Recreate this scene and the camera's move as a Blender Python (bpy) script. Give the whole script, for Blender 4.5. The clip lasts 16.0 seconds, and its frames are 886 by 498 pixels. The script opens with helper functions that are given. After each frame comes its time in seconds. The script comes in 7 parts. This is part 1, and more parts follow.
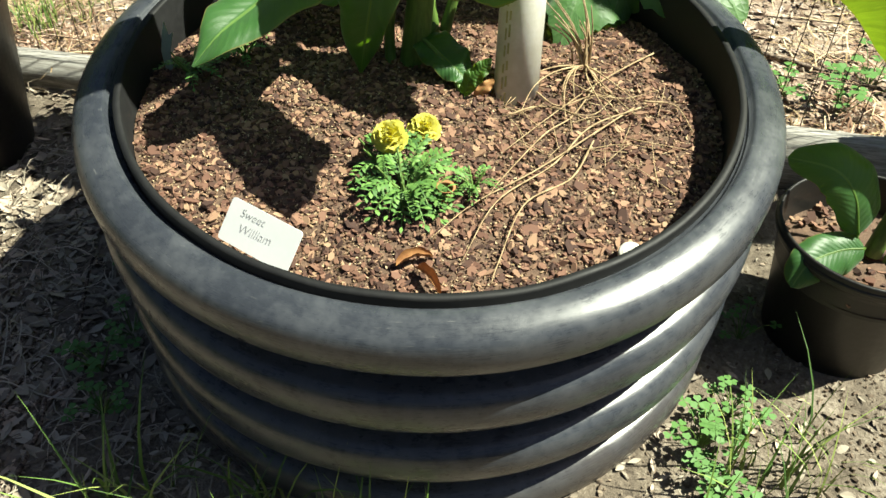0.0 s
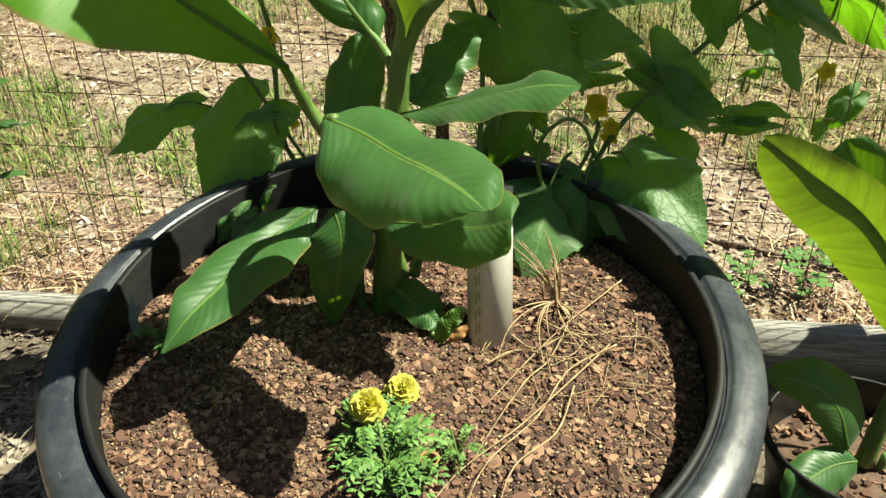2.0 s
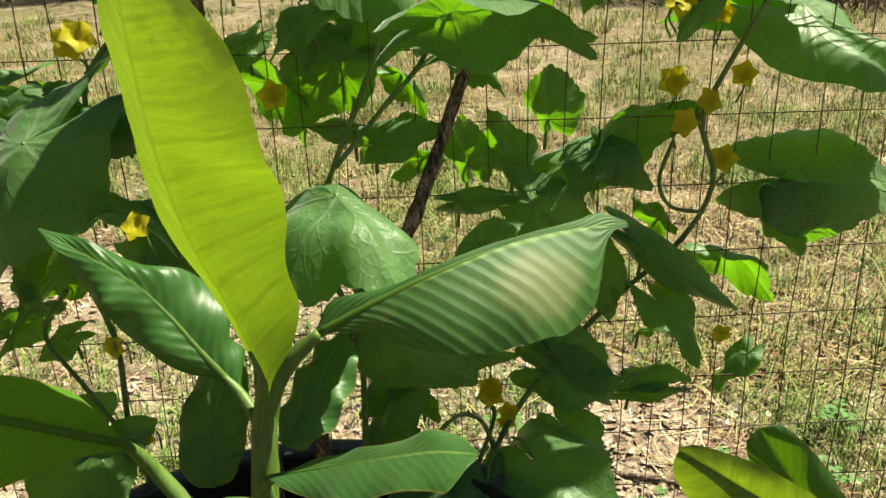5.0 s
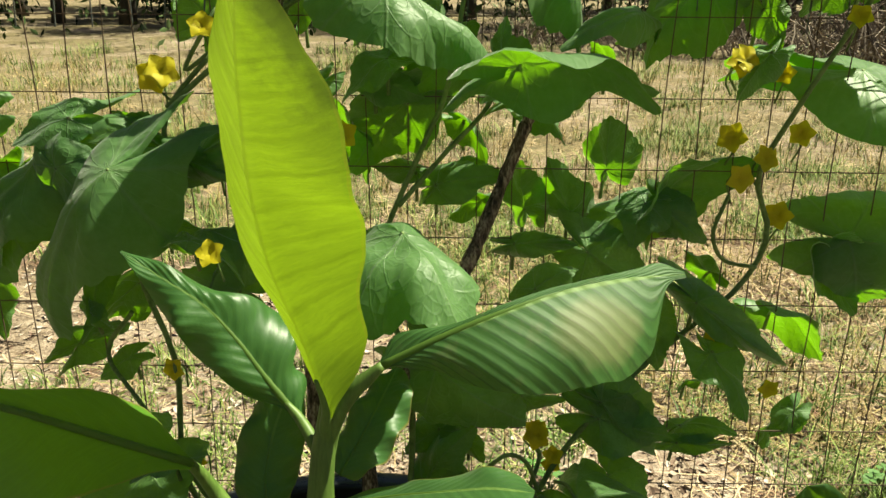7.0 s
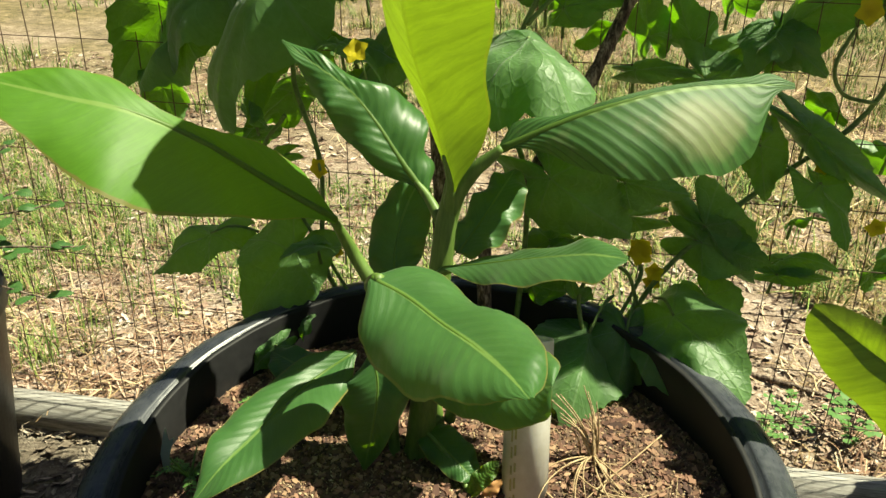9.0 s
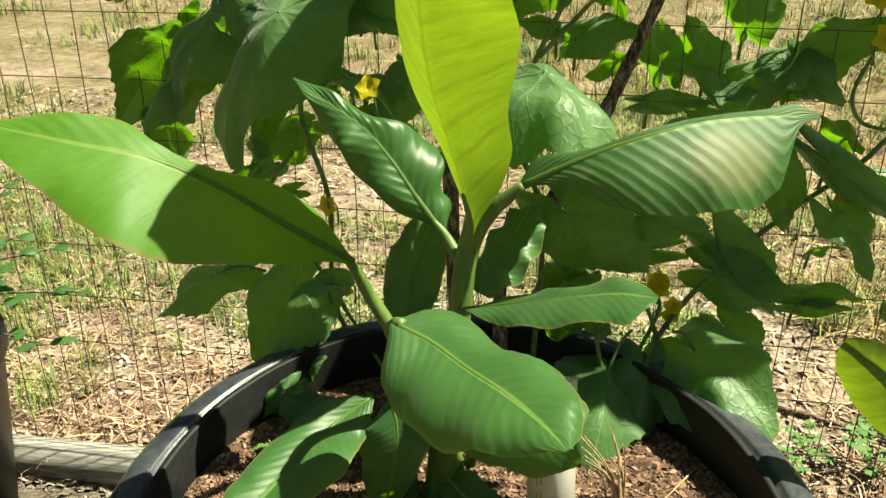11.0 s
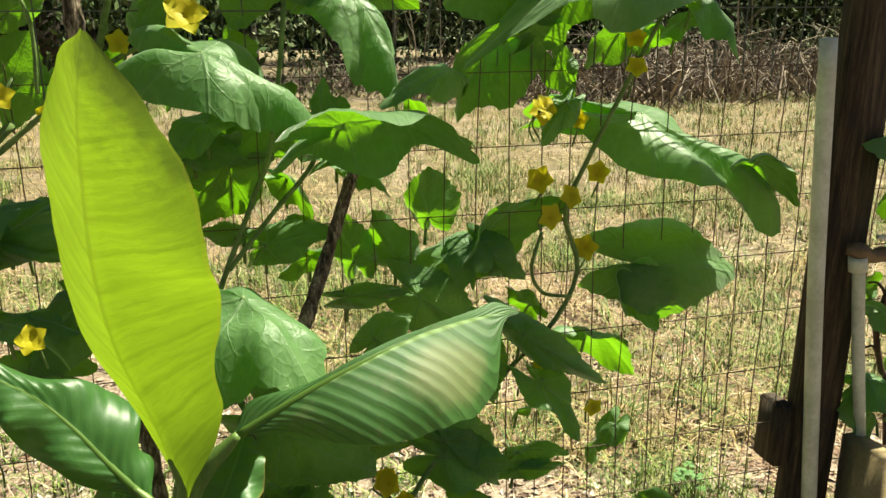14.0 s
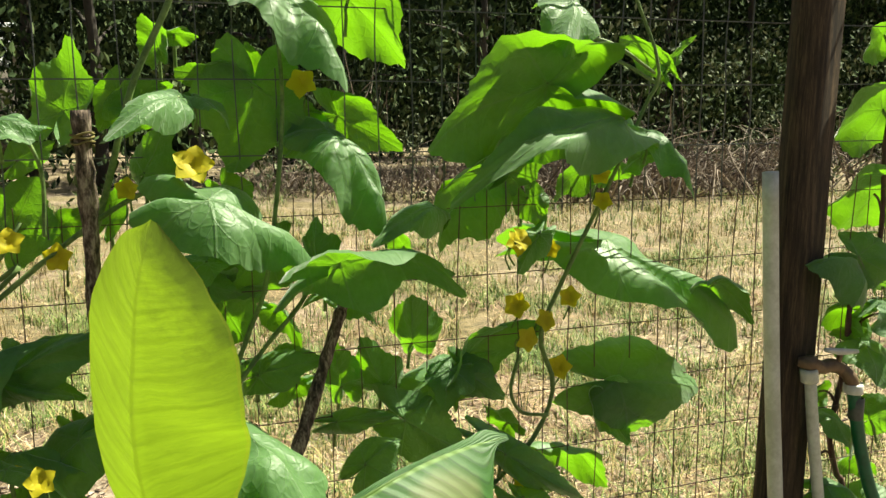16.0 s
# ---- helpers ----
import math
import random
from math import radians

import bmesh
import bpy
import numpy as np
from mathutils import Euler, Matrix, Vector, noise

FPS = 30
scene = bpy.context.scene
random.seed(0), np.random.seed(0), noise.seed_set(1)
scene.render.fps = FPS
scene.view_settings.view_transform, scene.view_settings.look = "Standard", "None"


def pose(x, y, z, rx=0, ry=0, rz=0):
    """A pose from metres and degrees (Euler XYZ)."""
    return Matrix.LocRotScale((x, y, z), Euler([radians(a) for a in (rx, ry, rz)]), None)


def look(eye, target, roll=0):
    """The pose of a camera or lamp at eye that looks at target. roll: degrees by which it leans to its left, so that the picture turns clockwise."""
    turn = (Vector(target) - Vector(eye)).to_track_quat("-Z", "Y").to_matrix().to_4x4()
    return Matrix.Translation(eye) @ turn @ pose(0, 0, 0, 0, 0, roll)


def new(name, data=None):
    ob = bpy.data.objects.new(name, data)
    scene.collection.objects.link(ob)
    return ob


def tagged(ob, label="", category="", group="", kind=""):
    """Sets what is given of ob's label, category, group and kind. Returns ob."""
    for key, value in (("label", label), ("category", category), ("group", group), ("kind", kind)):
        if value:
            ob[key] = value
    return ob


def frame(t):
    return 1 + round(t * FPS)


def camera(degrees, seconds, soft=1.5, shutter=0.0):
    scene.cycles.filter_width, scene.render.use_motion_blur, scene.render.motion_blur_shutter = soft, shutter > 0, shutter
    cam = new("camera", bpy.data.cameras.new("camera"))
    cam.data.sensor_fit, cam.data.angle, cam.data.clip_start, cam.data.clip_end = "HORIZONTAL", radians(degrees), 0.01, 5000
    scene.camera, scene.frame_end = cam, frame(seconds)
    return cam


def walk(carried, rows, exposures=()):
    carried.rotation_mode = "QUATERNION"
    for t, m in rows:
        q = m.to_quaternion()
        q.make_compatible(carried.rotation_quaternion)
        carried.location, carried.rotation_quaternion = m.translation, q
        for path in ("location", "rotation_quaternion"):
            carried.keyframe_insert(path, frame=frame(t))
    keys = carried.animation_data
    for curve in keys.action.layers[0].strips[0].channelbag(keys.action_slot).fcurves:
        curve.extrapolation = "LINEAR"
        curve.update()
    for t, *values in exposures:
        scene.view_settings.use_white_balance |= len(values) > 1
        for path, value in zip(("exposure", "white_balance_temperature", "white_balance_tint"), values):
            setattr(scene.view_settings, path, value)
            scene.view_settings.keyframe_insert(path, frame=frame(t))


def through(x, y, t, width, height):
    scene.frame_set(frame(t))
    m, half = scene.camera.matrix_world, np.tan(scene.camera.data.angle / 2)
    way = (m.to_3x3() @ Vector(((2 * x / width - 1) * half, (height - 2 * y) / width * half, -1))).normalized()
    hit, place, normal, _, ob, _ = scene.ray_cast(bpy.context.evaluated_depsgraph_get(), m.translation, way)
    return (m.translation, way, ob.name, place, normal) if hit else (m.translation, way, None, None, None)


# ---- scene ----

cam = camera(57.08, 16.0)
PATH = [
    (0.0, 0.1759, -0.9098, 0.9680, 47.53, -1.31, 10.83),
    (0.5, 0.1740, -0.8893, 0.9914, 50.40, -1.02, 10.25),
    (1.0, 0.1650, -0.8639, 1.0237, 53.81, -0.09, 8.59),
    (1.5, 0.1539, -0.8404, 1.0445, 56.16, 0.29, 7.20),
    (2.0, 0.1496, -0.8193, 1.0622, 57.96, 0.75, 6.45),
    (2.5, 0.1510, -0.8014, 1.0845, 59.43, 1.36, 6.39),
    (3.0, 0.1619, -0.7947, 1.1059, 60.64, 1.84, 6.06),
    (3.5, 0.1844, -0.8117, 1.1258, 61.85, 1.42, 5.74),
    (4.0, 0.1814, -0.7679, 1.1560, 63.78, 0.91, 3.34),
    (4.5, 0.1546, -0.6582, 1.1861, 66.07, 0.84, -0.27),
    (5.0, 0.1495, -0.6046, 1.1978, 68.16, 1.54, -2.67),
    (5.2, 0.1554, -0.5951, 1.2074, 68.82, 1.73, -3.46),
    (7.3, 0.1117, -0.6503, 1.2063, 71.08, -1.32, 1.98),
    (7.5, 0.1142, -0.6753, 1.1895, 70.13, -1.32, 3.68),
    (8.0, 0.1245, -0.7263, 1.1634, 67.45, -0.96, 6.99),
    (8.5, 0.1313, -0.7601, 1.1425, 64.72, -0.56, 8.84),
    (8.7, 0.1344, -0.7734, 1.1381, 63.53, -0.69, 9.79),
    (10.8, 0.0983, -0.7550, 1.1381, 65.04, -0.10, 9.27),
    (11.0, 0.0968, -0.7461, 1.1396, 65.44, 0.14, 8.94),
    (11.5, 0.0970, -0.7101, 1.1500, 66.77, 1.10, 6.71),
    (12.0, 0.1027, -0.6523, 1.1646, 68.21, 1.76, 1.53),
    (12.5, 0.1161, -0.6044, 1.1745, 70.02, 0.87, -4.56),
    (13.0, 0.1145, -0.5998, 1.1891, 71.78, 0.05, -8.76),
    (13.5, 0.0981, -0.6230, 1.2092, 73.28, -0.07, -11.68),
    (14.0, 0.0684, -0.6453, 1.2214, 74.36, 0.47, -14.49),
    (14.5, 0.0485, -0.6580, 1.2399, 75.86, 0.99, -15.75),
    (15.0, 0.0361, -0.6789, 1.2542, 77.93, 1.05, -17.22),
    (15.5, 0.0249, -0.6929, 1.2702, 79.50, 0.81, -18.25),
    (16.0, -0.0012, -0.6846, 1.2849, 80.94, 0.55, -18.42),
]
walk(cam, [(t, pose(x, y, z, rx, ry, rz)) for t, x, y, z, rx, ry, rz in PATH], [(0.0, 1.46, 6200, 10), (2.5, 1.27, 6600, 8), (8.0, 1.28, 6900, 7), (11.0, 1.43, 6900, 7), (13.0, 1.49, 6800, 8), (16.0, 1.58, 6600, 10)])

# ---- world and light ----
SUN_AZ, SUN_EL = 14.0, 55.5          # degrees from +x towards +y, and above the horizon
sun_way = Vector((math.cos(radians(SUN_AZ)) * math.cos(radians(SUN_EL)), math.sin(radians(SUN_AZ)) * math.cos(radians(SUN_EL)), math.sin(radians(SUN_EL))))
world = bpy.data.worlds.new("sky")
scene.world = world
world.use_nodes = True
wn = world.node_tree
wn.nodes.clear()
sky = wn.nodes.new("ShaderNodeTexSky")
sky.sky_type, sky.sun_disc = "NISHITA", False
sky.sun_elevation, sky.sun_rotation = radians(SUN_EL), radians(90 - SUN_AZ)
sky.air_density, sky.dust_density = 1.0, 1.5
bg = wn.nodes.new("ShaderNodeBackground")
bg.inputs["Strength"].default_value = 0.026
wo = wn.nodes.new("ShaderNodeOutputWorld")
wn.links.new(sky.outputs[0], bg.inputs[0])
wn.links.new(bg.outputs[0], wo.inputs[0])
sun = new("sun", bpy.data.lights.new("sun", "SUN"))
sun.data.energy, sun.data.angle, sun.data.color = 5.0, radians(0.53), (0.965, 0.96, 0.74)
sun.matrix_world = look((0, 0, 8), Vector((0, 0, 8)) - sun_way)


# ---- materials ----
def nodes_of(name):
    m = bpy.data.materials.new(name)
    m.use_nodes = True
    nt = m.node_tree
    nt.nodes.clear()
    out = nt.nodes.new("ShaderNodeOutputMaterial")
    b = nt.nodes.new("ShaderNodeBsdfPrincipled")
    nt.links.new(b.outputs[0], out.inputs[0])
    return m, nt, b, out


def ramp(nt, src, stops):
    r = nt.nodes.new("ShaderNodeValToRGB")
    e = r.color_ramp.elements
    while len(e) < len(stops):
        e.new(0.5)
    for k, (p, c) in enumerate(stops):
        e[k].position, e[k].color = p, (*c, 1)
    nt.links.new(src, r.inputs[0])
    return r.outputs[0]


def noise_of(nt, coord, scale, detail=4.0, rough=0.6, stretch=None):
    n = nt.nodes.new("ShaderNodeTexNoise")
    n.inputs["Scale"].default_value, n.inputs["Detail"].default_value, n.inputs["Roughness"].default_value = scale, detail, rough
    if stretch:
        mp = nt.nodes.new("ShaderNodeMapping")
        mp.inputs["Scale"].default_value = stretch
        nt.links.new(coord, mp.inputs[0])
        coord = mp.outputs[0]
    nt.links.new(coord, n.inputs["Vector"])
    return n.outputs["Fac"]


def mixed(nt, fac, a, b, mode="MIX"):
    m = nt.nodes.new("ShaderNodeMix")
    m.data_type, m.blend_type = "RGBA", mode
    for sock, v in ((m.inputs[0], fac), (m.inputs[6], a), (m.inputs[7], b)):
        if isinstance(v, bpy.types.NodeSocket):
            nt.links.new(v, sock)
        elif isinstance(v, (int, float)):
            sock.default_value = v
        else:
            sock.default_value = (*v, 1)
    return m.outputs[2]


def bump(nt, b, height, strength, distance):
    n = nt.nodes.new("ShaderNodeBump")
    n.inputs["Strength"].default_value, n.inputs["Distance"].default_value = strength, distance
    nt.links.new(height, n.inputs["Height"])
    nt.links.new(n.outputs[0], b.inputs["Normal"])
    return n


def coords(nt, kind="Object"):
    return nt.nodes.new("ShaderNodeTexCoord").outputs[kind]


def math_of(nt, op, a, b=None):
    m = nt.nodes.new("ShaderNodeMath")
    m.operation = op
    for k, v in enumerate((a, b)):
        if v is None:
            continue
        if isinstance(v, bpy.types.NodeSocket):
            nt.links.new(v, m.inputs[k])
        else:
            m.inputs[k].default_value = v
    return m.outputs[0]


PIGMENT = 0.74          # overall reflectance of soil, straw, leaves and weathered things


def pigment(nt, col, share=1.0):
    return mixed(nt, 1.0, col, (PIGMENT * share,) * 3, "MULTIPLY")


def surface(name, stops, scale=20, rough=0.6, bump_d=0.002, fine=120, stretch=None, spec=0.5, island=0.0, metallic=0.0, rough2=None):
    """A plain weathered surface: colour from coarse and fine noise, roughness variation and relief."""
    m, nt, b, out = nodes_of(name)
    co = coords(nt)
    a = noise_of(nt, co, scale, 5, 0.62, stretch)
    f = noise_of(nt, co, fine, 3, 0.6, stretch)
    fac = mixed(nt, 0.35, a, f)
    if island:
        g = nt.nodes.new("ShaderNodeNewGeometry").outputs["Random Per Island"]
        fac = mixed(nt, island, fac, g)
    col = ramp(nt, fac, stops)
    nt.links.new(pigment(nt, col), b.inputs["Base Color"])
    rr = nt.nodes.new("ShaderNodeMapRange")
    rr.inputs[3].default_value, rr.inputs[4].default_value = rough, rough2 if rough2 is not None else min(1, rough + 0.18)
    nt.links.new(f, rr.inputs[0])
    nt.links.new(rr.outputs[0], b.inputs["Roughness"])
    b.inputs["Specular IOR Level"].default_value = spec
    b.inputs["Metallic"].default_value = metallic
    bump(nt, b, fac, 0.8, bump_d)
    return m


def leaf_material(name, base, light, through_colour, veins, through=0.45, rough=0.42, rib=(0.16, 0.3, 0.05), spots=0.0, palmate=False, edge=None, relief=0.0007, ribs=0.4, hair=0.0, lines=0.22, ribw=0.055, slant=0.2, seams=0.0, scorch=0.0, ribdark=0.18):
    """A living leaf: pigment, paler veins along the leaf's own coordinates, relief, light coming through."""
    m, nt, b, out = nodes_of(name)
    uv = coords(nt, "UV")
    ob = coords(nt)
    sep = nt.nodes.new("ShaderNodeSeparateXYZ")
    nt.links.new(uv, sep.inputs[0])
    u, v = sep.outputs[0], sep.outputs[1]
    au = math_of(nt, "ABSOLUTE", u)
    n1 = noise_of(nt, ob, 14, 4)
    n2 = noise_of(nt, ob, 90, 3)
    col = ramp(nt, mixed(nt, 0.4, n1, n2), [(0.3, base), (0.75, light)])
    if palmate:
        ang = math_of(nt, "ARCTAN2", u, v)
        w = math_of(nt, "ABSOLUTE", math_of(nt, "SINE", math_of(nt, "MULTIPLY", ang, 2.6)))
        rad = math_of(nt, "POWER", math_of(nt, "ADD", math_of(nt, "MULTIPLY", u, u), math_of(nt, "MULTIPLY", v, v)), 0.5)
        vein = math_of(nt, "MULTIPLY", w, rad)
        veinmask = ramp(nt, vein, [(0.0, (1, 1, 1)), (0.05, (0, 0, 0))])
        vo = nt.nodes.new("ShaderNodeTexVoronoi")
        vo.feature = "DISTANCE_TO_EDGE"
        vo.inputs["Scale"].default_value = veins
        nt.links.new(uv, vo.inputs["Vector"])
        net = ramp(nt, vo.outputs["Distance"], [(0.0, (0, 0, 0)), (0.2, (1, 1, 1))])
        chev = math_of(nt, "ABSOLUTE", math_of(nt, "SINE", math_of(nt, "SUBTRACT", math_of(nt, "MULTIPLY", rad, 13.0), math_of(nt, "MULTIPLY", w, 4.0))))
        sidemask = ramp(nt, chev, [(0.0, (1, 1, 1)), (0.22, (0, 0, 0))])
        height = mixed(nt, 0.7, mixed(nt, 0.3, mixed(nt, 0.7, net, n1), sidemask, "SUBTRACT"), veinmask, "SUBTRACT")
        col = mixed(nt, math_of(nt, "MULTIPLY", sidemask, 0.14), col, rib)
        col = mixed(nt, math_of(nt, "MULTIPLY", veinmask, 0.4), col, rib)
    else:
        t = math_of(nt, "ADD", math_of(nt, "MULTIPLY", v, veins), math_of(nt, "MULTIPLY", au, -veins * slant))
        t = math_of(nt, "ADD", t, math_of(nt, "MULTIPLY", n1, 0.7))
        wave = math_of(nt, "SINE", math_of(nt, "MULTIPLY", t, 6.283))
        cx = nt.nodes.new("ShaderNodeCombineXYZ")
        nt.links.new(math_of(nt, "MULTIPLY", t, 3.5), cx.inputs[0])
        nt.links.new(math_of(nt, "MULTIPLY", u, 1.2), cx.inputs[1])
        fine = noise_of(nt, cx.outputs[0], 1.6, 5, 0.7)
        height = math_of(nt, "ADD", math_of(nt, "MULTIPLY", wave, ribs), math_of(nt, "MULTIPLY", fine, 0.5))
        strip = ramp(nt, fine, [(0.35, (0, 0, 0)), (0.7, (1, 1, 1))])
        col = mixed(nt, math_of(nt, "MULTIPLY", strip, 0.45), col, tuple(c * 0.62 for c in base))
        ribmask = ramp(nt, au, [(0.0, (1, 1, 1)), (ribw * 0.6, (1, 1, 1)), (ribw, (0, 0, 0))])
        seam = ramp(nt, wave, [(0.72, (0, 0, 0)), (0.98, (1, 1, 1))])
        col = mixed(nt, math_of(nt, "MULTIPLY", seam, seams), col, tuple(c * 0.4 for c in base))
        col = mixed(nt, math_of(nt, "MULTIPLY", ribmask, 0.75), col, rib)
    if scorch:
        # greyish withered tip, running down one margin
        tipw = math_of(nt, "ADD", math_of(nt, "MULTIPLY", v, 1.0), math_of(nt, "MULTIPLY", u, 0.2))
        tipw = math_of(nt, "ADD", tipw, math_of(nt, "MULTIPLY", math_of(nt, "SUBTRACT", noise_of(nt, ob, 26, 5, 0.7), 0.5), 0.45))
        withered = math_of(nt, "MULTIPLY", ramp(nt, tipw, [(0.8, (0, 0, 0)), (1.02, (1, 1, 1))]), scorch)
        col = mixed(nt, withered, col, (0.06, 0.075, 0.03))
    if spots:
        uu, vv = math_of(nt, "DIVIDE", math_of(nt, "SUBTRACT", u, 0.5), 0.42), math_of(nt, "DIVIDE", math_of(nt, "SUBTRACT", v, 0.66), 0.17)
        dd = math_of(nt, "ADD", math_of(nt, "MULTIPLY", uu, uu), math_of(nt, "MULTIPLY", vv, vv))
        patch = ramp(nt, math_of(nt, "ADD", dd, math_of(nt, "MULTIPLY", math_of(nt, "SUBTRACT", noise_of(nt, ob, 30, 4), 0.5), 1.6)), [(0.3, (1, 1, 1)), (1.0, (0, 0, 0))])
        col = mixed(nt, math_of(nt, "MULTIPLY", patch, 0.45), col, (0.36, 0.34, 0.16))
        sp = ramp(nt, noise_of(nt, ob, 15, 5, 0.7), [(0.54, (0, 0, 0)), (0.64, (1, 1, 1))])
        col = mixed(nt, math_of(nt, "MULTIPLY", sp, spots), col, (0.34, 0.3, 0.16))
    if edge:
        em = ramp(nt, math_of(nt, "ADD", au, math_of(nt, "MULTIPLY", n2, 0.06)), [(0.985, (0, 0, 0)), (1.03, (1, 1, 1))])
        col = mixed(nt, em, col, edge)
    nt.links.new(pigment(nt, col), b.inputs["Base Color"])
    b.inputs["Roughness"].default_value = rough
    b.inputs["Specular IOR Level"].default_value = 0.5
    b.inputs["Sheen Weight"].default_value = hair
    b.inputs["Sheen Roughness"].default_value = 0.45
    bp = bump(nt, b, height, 0.6, relief)
    tr = nt.nodes.new("ShaderNodeBsdfTranslucent")
    tc = mixed(nt, math_of(nt, "MULTIPLY", n1, 0.5), through_colour, tuple(c * 0.6 for c in through_colour))
    if not palmate:
        tc = mixed(nt, math_of(nt, "MULTIPLY", strip, lines), tc, tuple(c * 0.5 for c in through_colour))
        tc = mixed(nt, math_of(nt, "MULTIPLY", seam, seams), tc, tuple(c * 0.45 for c in through_colour))
        tc = mixed(nt, math_of(nt, "MULTIPLY", ribmask, ribdark), tc, tuple(c * 0.45 for c in through_colour))
        if scorch:
            tc = mixed(nt, withered, tc, (0.05, 0.08, 0.012))
    else:
        tc = mixed(nt, math_of(nt, "MULTIPLY", veinmask, 0.4), tc, tuple(c * 0.4 for c in through_colour))
    nt.links.new(pigment(nt, tc), tr.inputs[0])
    nt.links.new(bp.outputs[0], tr.inputs["Normal"])
    mx = nt.nodes.new("ShaderNodeMixShader")
    mx.inputs[0].default_value = through
    nt.links.new(b.outputs[0], mx.inputs[1])
    nt.links.new(tr.outputs[0], mx.inputs[2])
    nt.links.new(mx.outputs[0], out.inputs[0])
    return m


def tub_plastic():
    m, nt, b, out = nodes_of("black_polyethylene")
    co = coords(nt)
    a = noise_of(nt, co, 7, 5)
    f = noise_of(nt, co, 60, 4, 0.7)
    s = noise_of(nt, co, 34, 6, 0.75, (1, 1, 22))
    t = noise_of(nt, co, 55, 5, 0.8, (0.25, 3.5, 1))
    col = ramp(nt, mixed(nt, 0.4, a, f), [(0.3, (0.032, 0.036, 0.046)), (0.7, (0.06, 0.067, 0.083))])
    dust = ramp(nt, mixed(nt, 0.35, a, f), [(0.46, (0, 0, 0)), (0.68, (1, 1, 1))])
    col = mixed(nt, math_of(nt, "MULTIPLY", dust, 0.45), col, (0.155, 0.16, 0.17))
    scr = ramp(nt, s, [(0.63, (0, 0, 0)), (0.68, (1, 1, 1))])
    col = mixed(nt, math_of(nt, "MULTIPLY", scr, 0.45), col, (0.26, 0.26, 0.255))
    scr2 = ramp(nt, t, [(0.68, (0, 0, 0)), (0.71, (1, 1, 1))])
    col = mixed(nt, math_of(nt, "MULTIPLY", scr2, 0.4), col, (0.3, 0.3, 0.29))
    geo = nt.nodes.new("ShaderNodeSeparateXYZ")
    nt.links.new(co, geo.inputs[0])
    low = nt.nodes.new("ShaderNodeMapRange")
    low.inputs[1].default_value, low.inputs[2].default_value = -0.28, -0.47
    nt.links.new(math_of(nt, "ADD", geo.outputs[2], math_of(nt, "MULTIPLY", math_of(nt, "SUBTRACT", a, 0.5), 0.25)), low.inputs[0])
    col = mixed(nt, math_of(nt, "MULTIPLY", low.outputs[0], 0.55), col, (0.14, 0.11, 0.085))
    nt.links.new(pigment(nt, col), b.inputs["Base Color"])
    rr = nt.nodes.new("ShaderNodeMapRange")
    rr.inputs[1].default_value, rr.inputs[2].default_value = 0.3, 0.7
    rr.inputs[3].default_value, rr.inputs[4].default_value = 0.16, 0.44
    nt.links.new(mixed(nt, 0.5, mixed(nt, 0.5, a, f), s), rr.inputs[0])
    nt.links.new(rr.outputs[0], b.inputs["Roughness"])
    b.inputs["Specular IOR Level"].default_value = 0.5
    bump(nt, b, mixed(nt, 0.5, f, s), 0.3, 0.0012)
    return m


M_TUB = tub_plastic()
M_LINER = surface("black_liner_plastic", [(0.3, (0.008, 0.008, 0.009)), (0.7, (0.02, 0.02, 0.021))], 12, 0.5, 0.0006, 90, spec=0.3)
M_POT = surface("pot_plastic", [(0.3, (0.007, 0.0065, 0.0065)), (0.7, (0.02, 0.018, 0.016))], 12, 0.36, 0.001)
M_PVC = surface("white_pvc", [(0.4, (0.78, 0.75, 0.64)), (0.7, (1.0, 0.98, 0.93))], 16, 0.35, 0.0004)
M_OLDPVC = surface("weathered_pvc", [(0.4, (0.66, 0.66, 0.55)), (0.6, (0.92, 0.92, 0.82))], 14, 0.45, 0.0005)
M_PEAT = surface("dark_mulch_soil", [(0.3, (0.07, 0.041, 0.028)), (0.7, (0.23, 0.14, 0.093))], 60, 0.9, 0.006, 300)
M_PALESTRAW = surface("pale_straw", [(0.3, (0.2, 0.125, 0.065)), (0.5, (0.48, 0.34, 0.19)), (0.7, (0.78, 0.62, 0.38))], 60, 0.75, 0.0006, 200)
M_CHIP = surface("bark_chips", [(0.2, (0.06, 0.028, 0.02)), (0.45, (0.165, 0.078, 0.052)), (0.7, (0.3, 0.16, 0.105)), (0.93, (0.48, 0.31, 0.19))], 60, 0.8, 0.0012, 260, island=0.8)
M_CRUMB = surface("pale_bark_crumbs", [(0.2, (0.1, 0.055, 0.036)), (0.5, (0.27, 0.165, 0.1)), (0.75, (0.48, 0.34, 0.2)), (0.93, (0.7, 0.56, 0.36))], 60, 0.9, 0.001, 260, island=0.85)
M_CLOD = surface("soil_crumbs", [(0.2, (0.12, 0.085, 0.06)), (0.5, (0.23, 0.17, 0.12)), (0.85, (0.4, 0.32, 0.24))], 40, 0.95, 0.002, 160, island=0.7)
M_SOIL = surface("trodden_soil", [(0.3, (0.11, 0.082, 0.055)), (0.55, (0.22, 0.17, 0.11)), (0.8, (0.36, 0.29, 0.2))], 9, 0.95, 0.012, 90)
M_STRAW = surface("straw", [(0.2, (0.16, 0.095, 0.045)), (0.5, (0.5, 0.35, 0.18)), (0.82, (0.94, 0.74, 0.47))], 60, 0.8, 0.0006, 200, island=0.75)
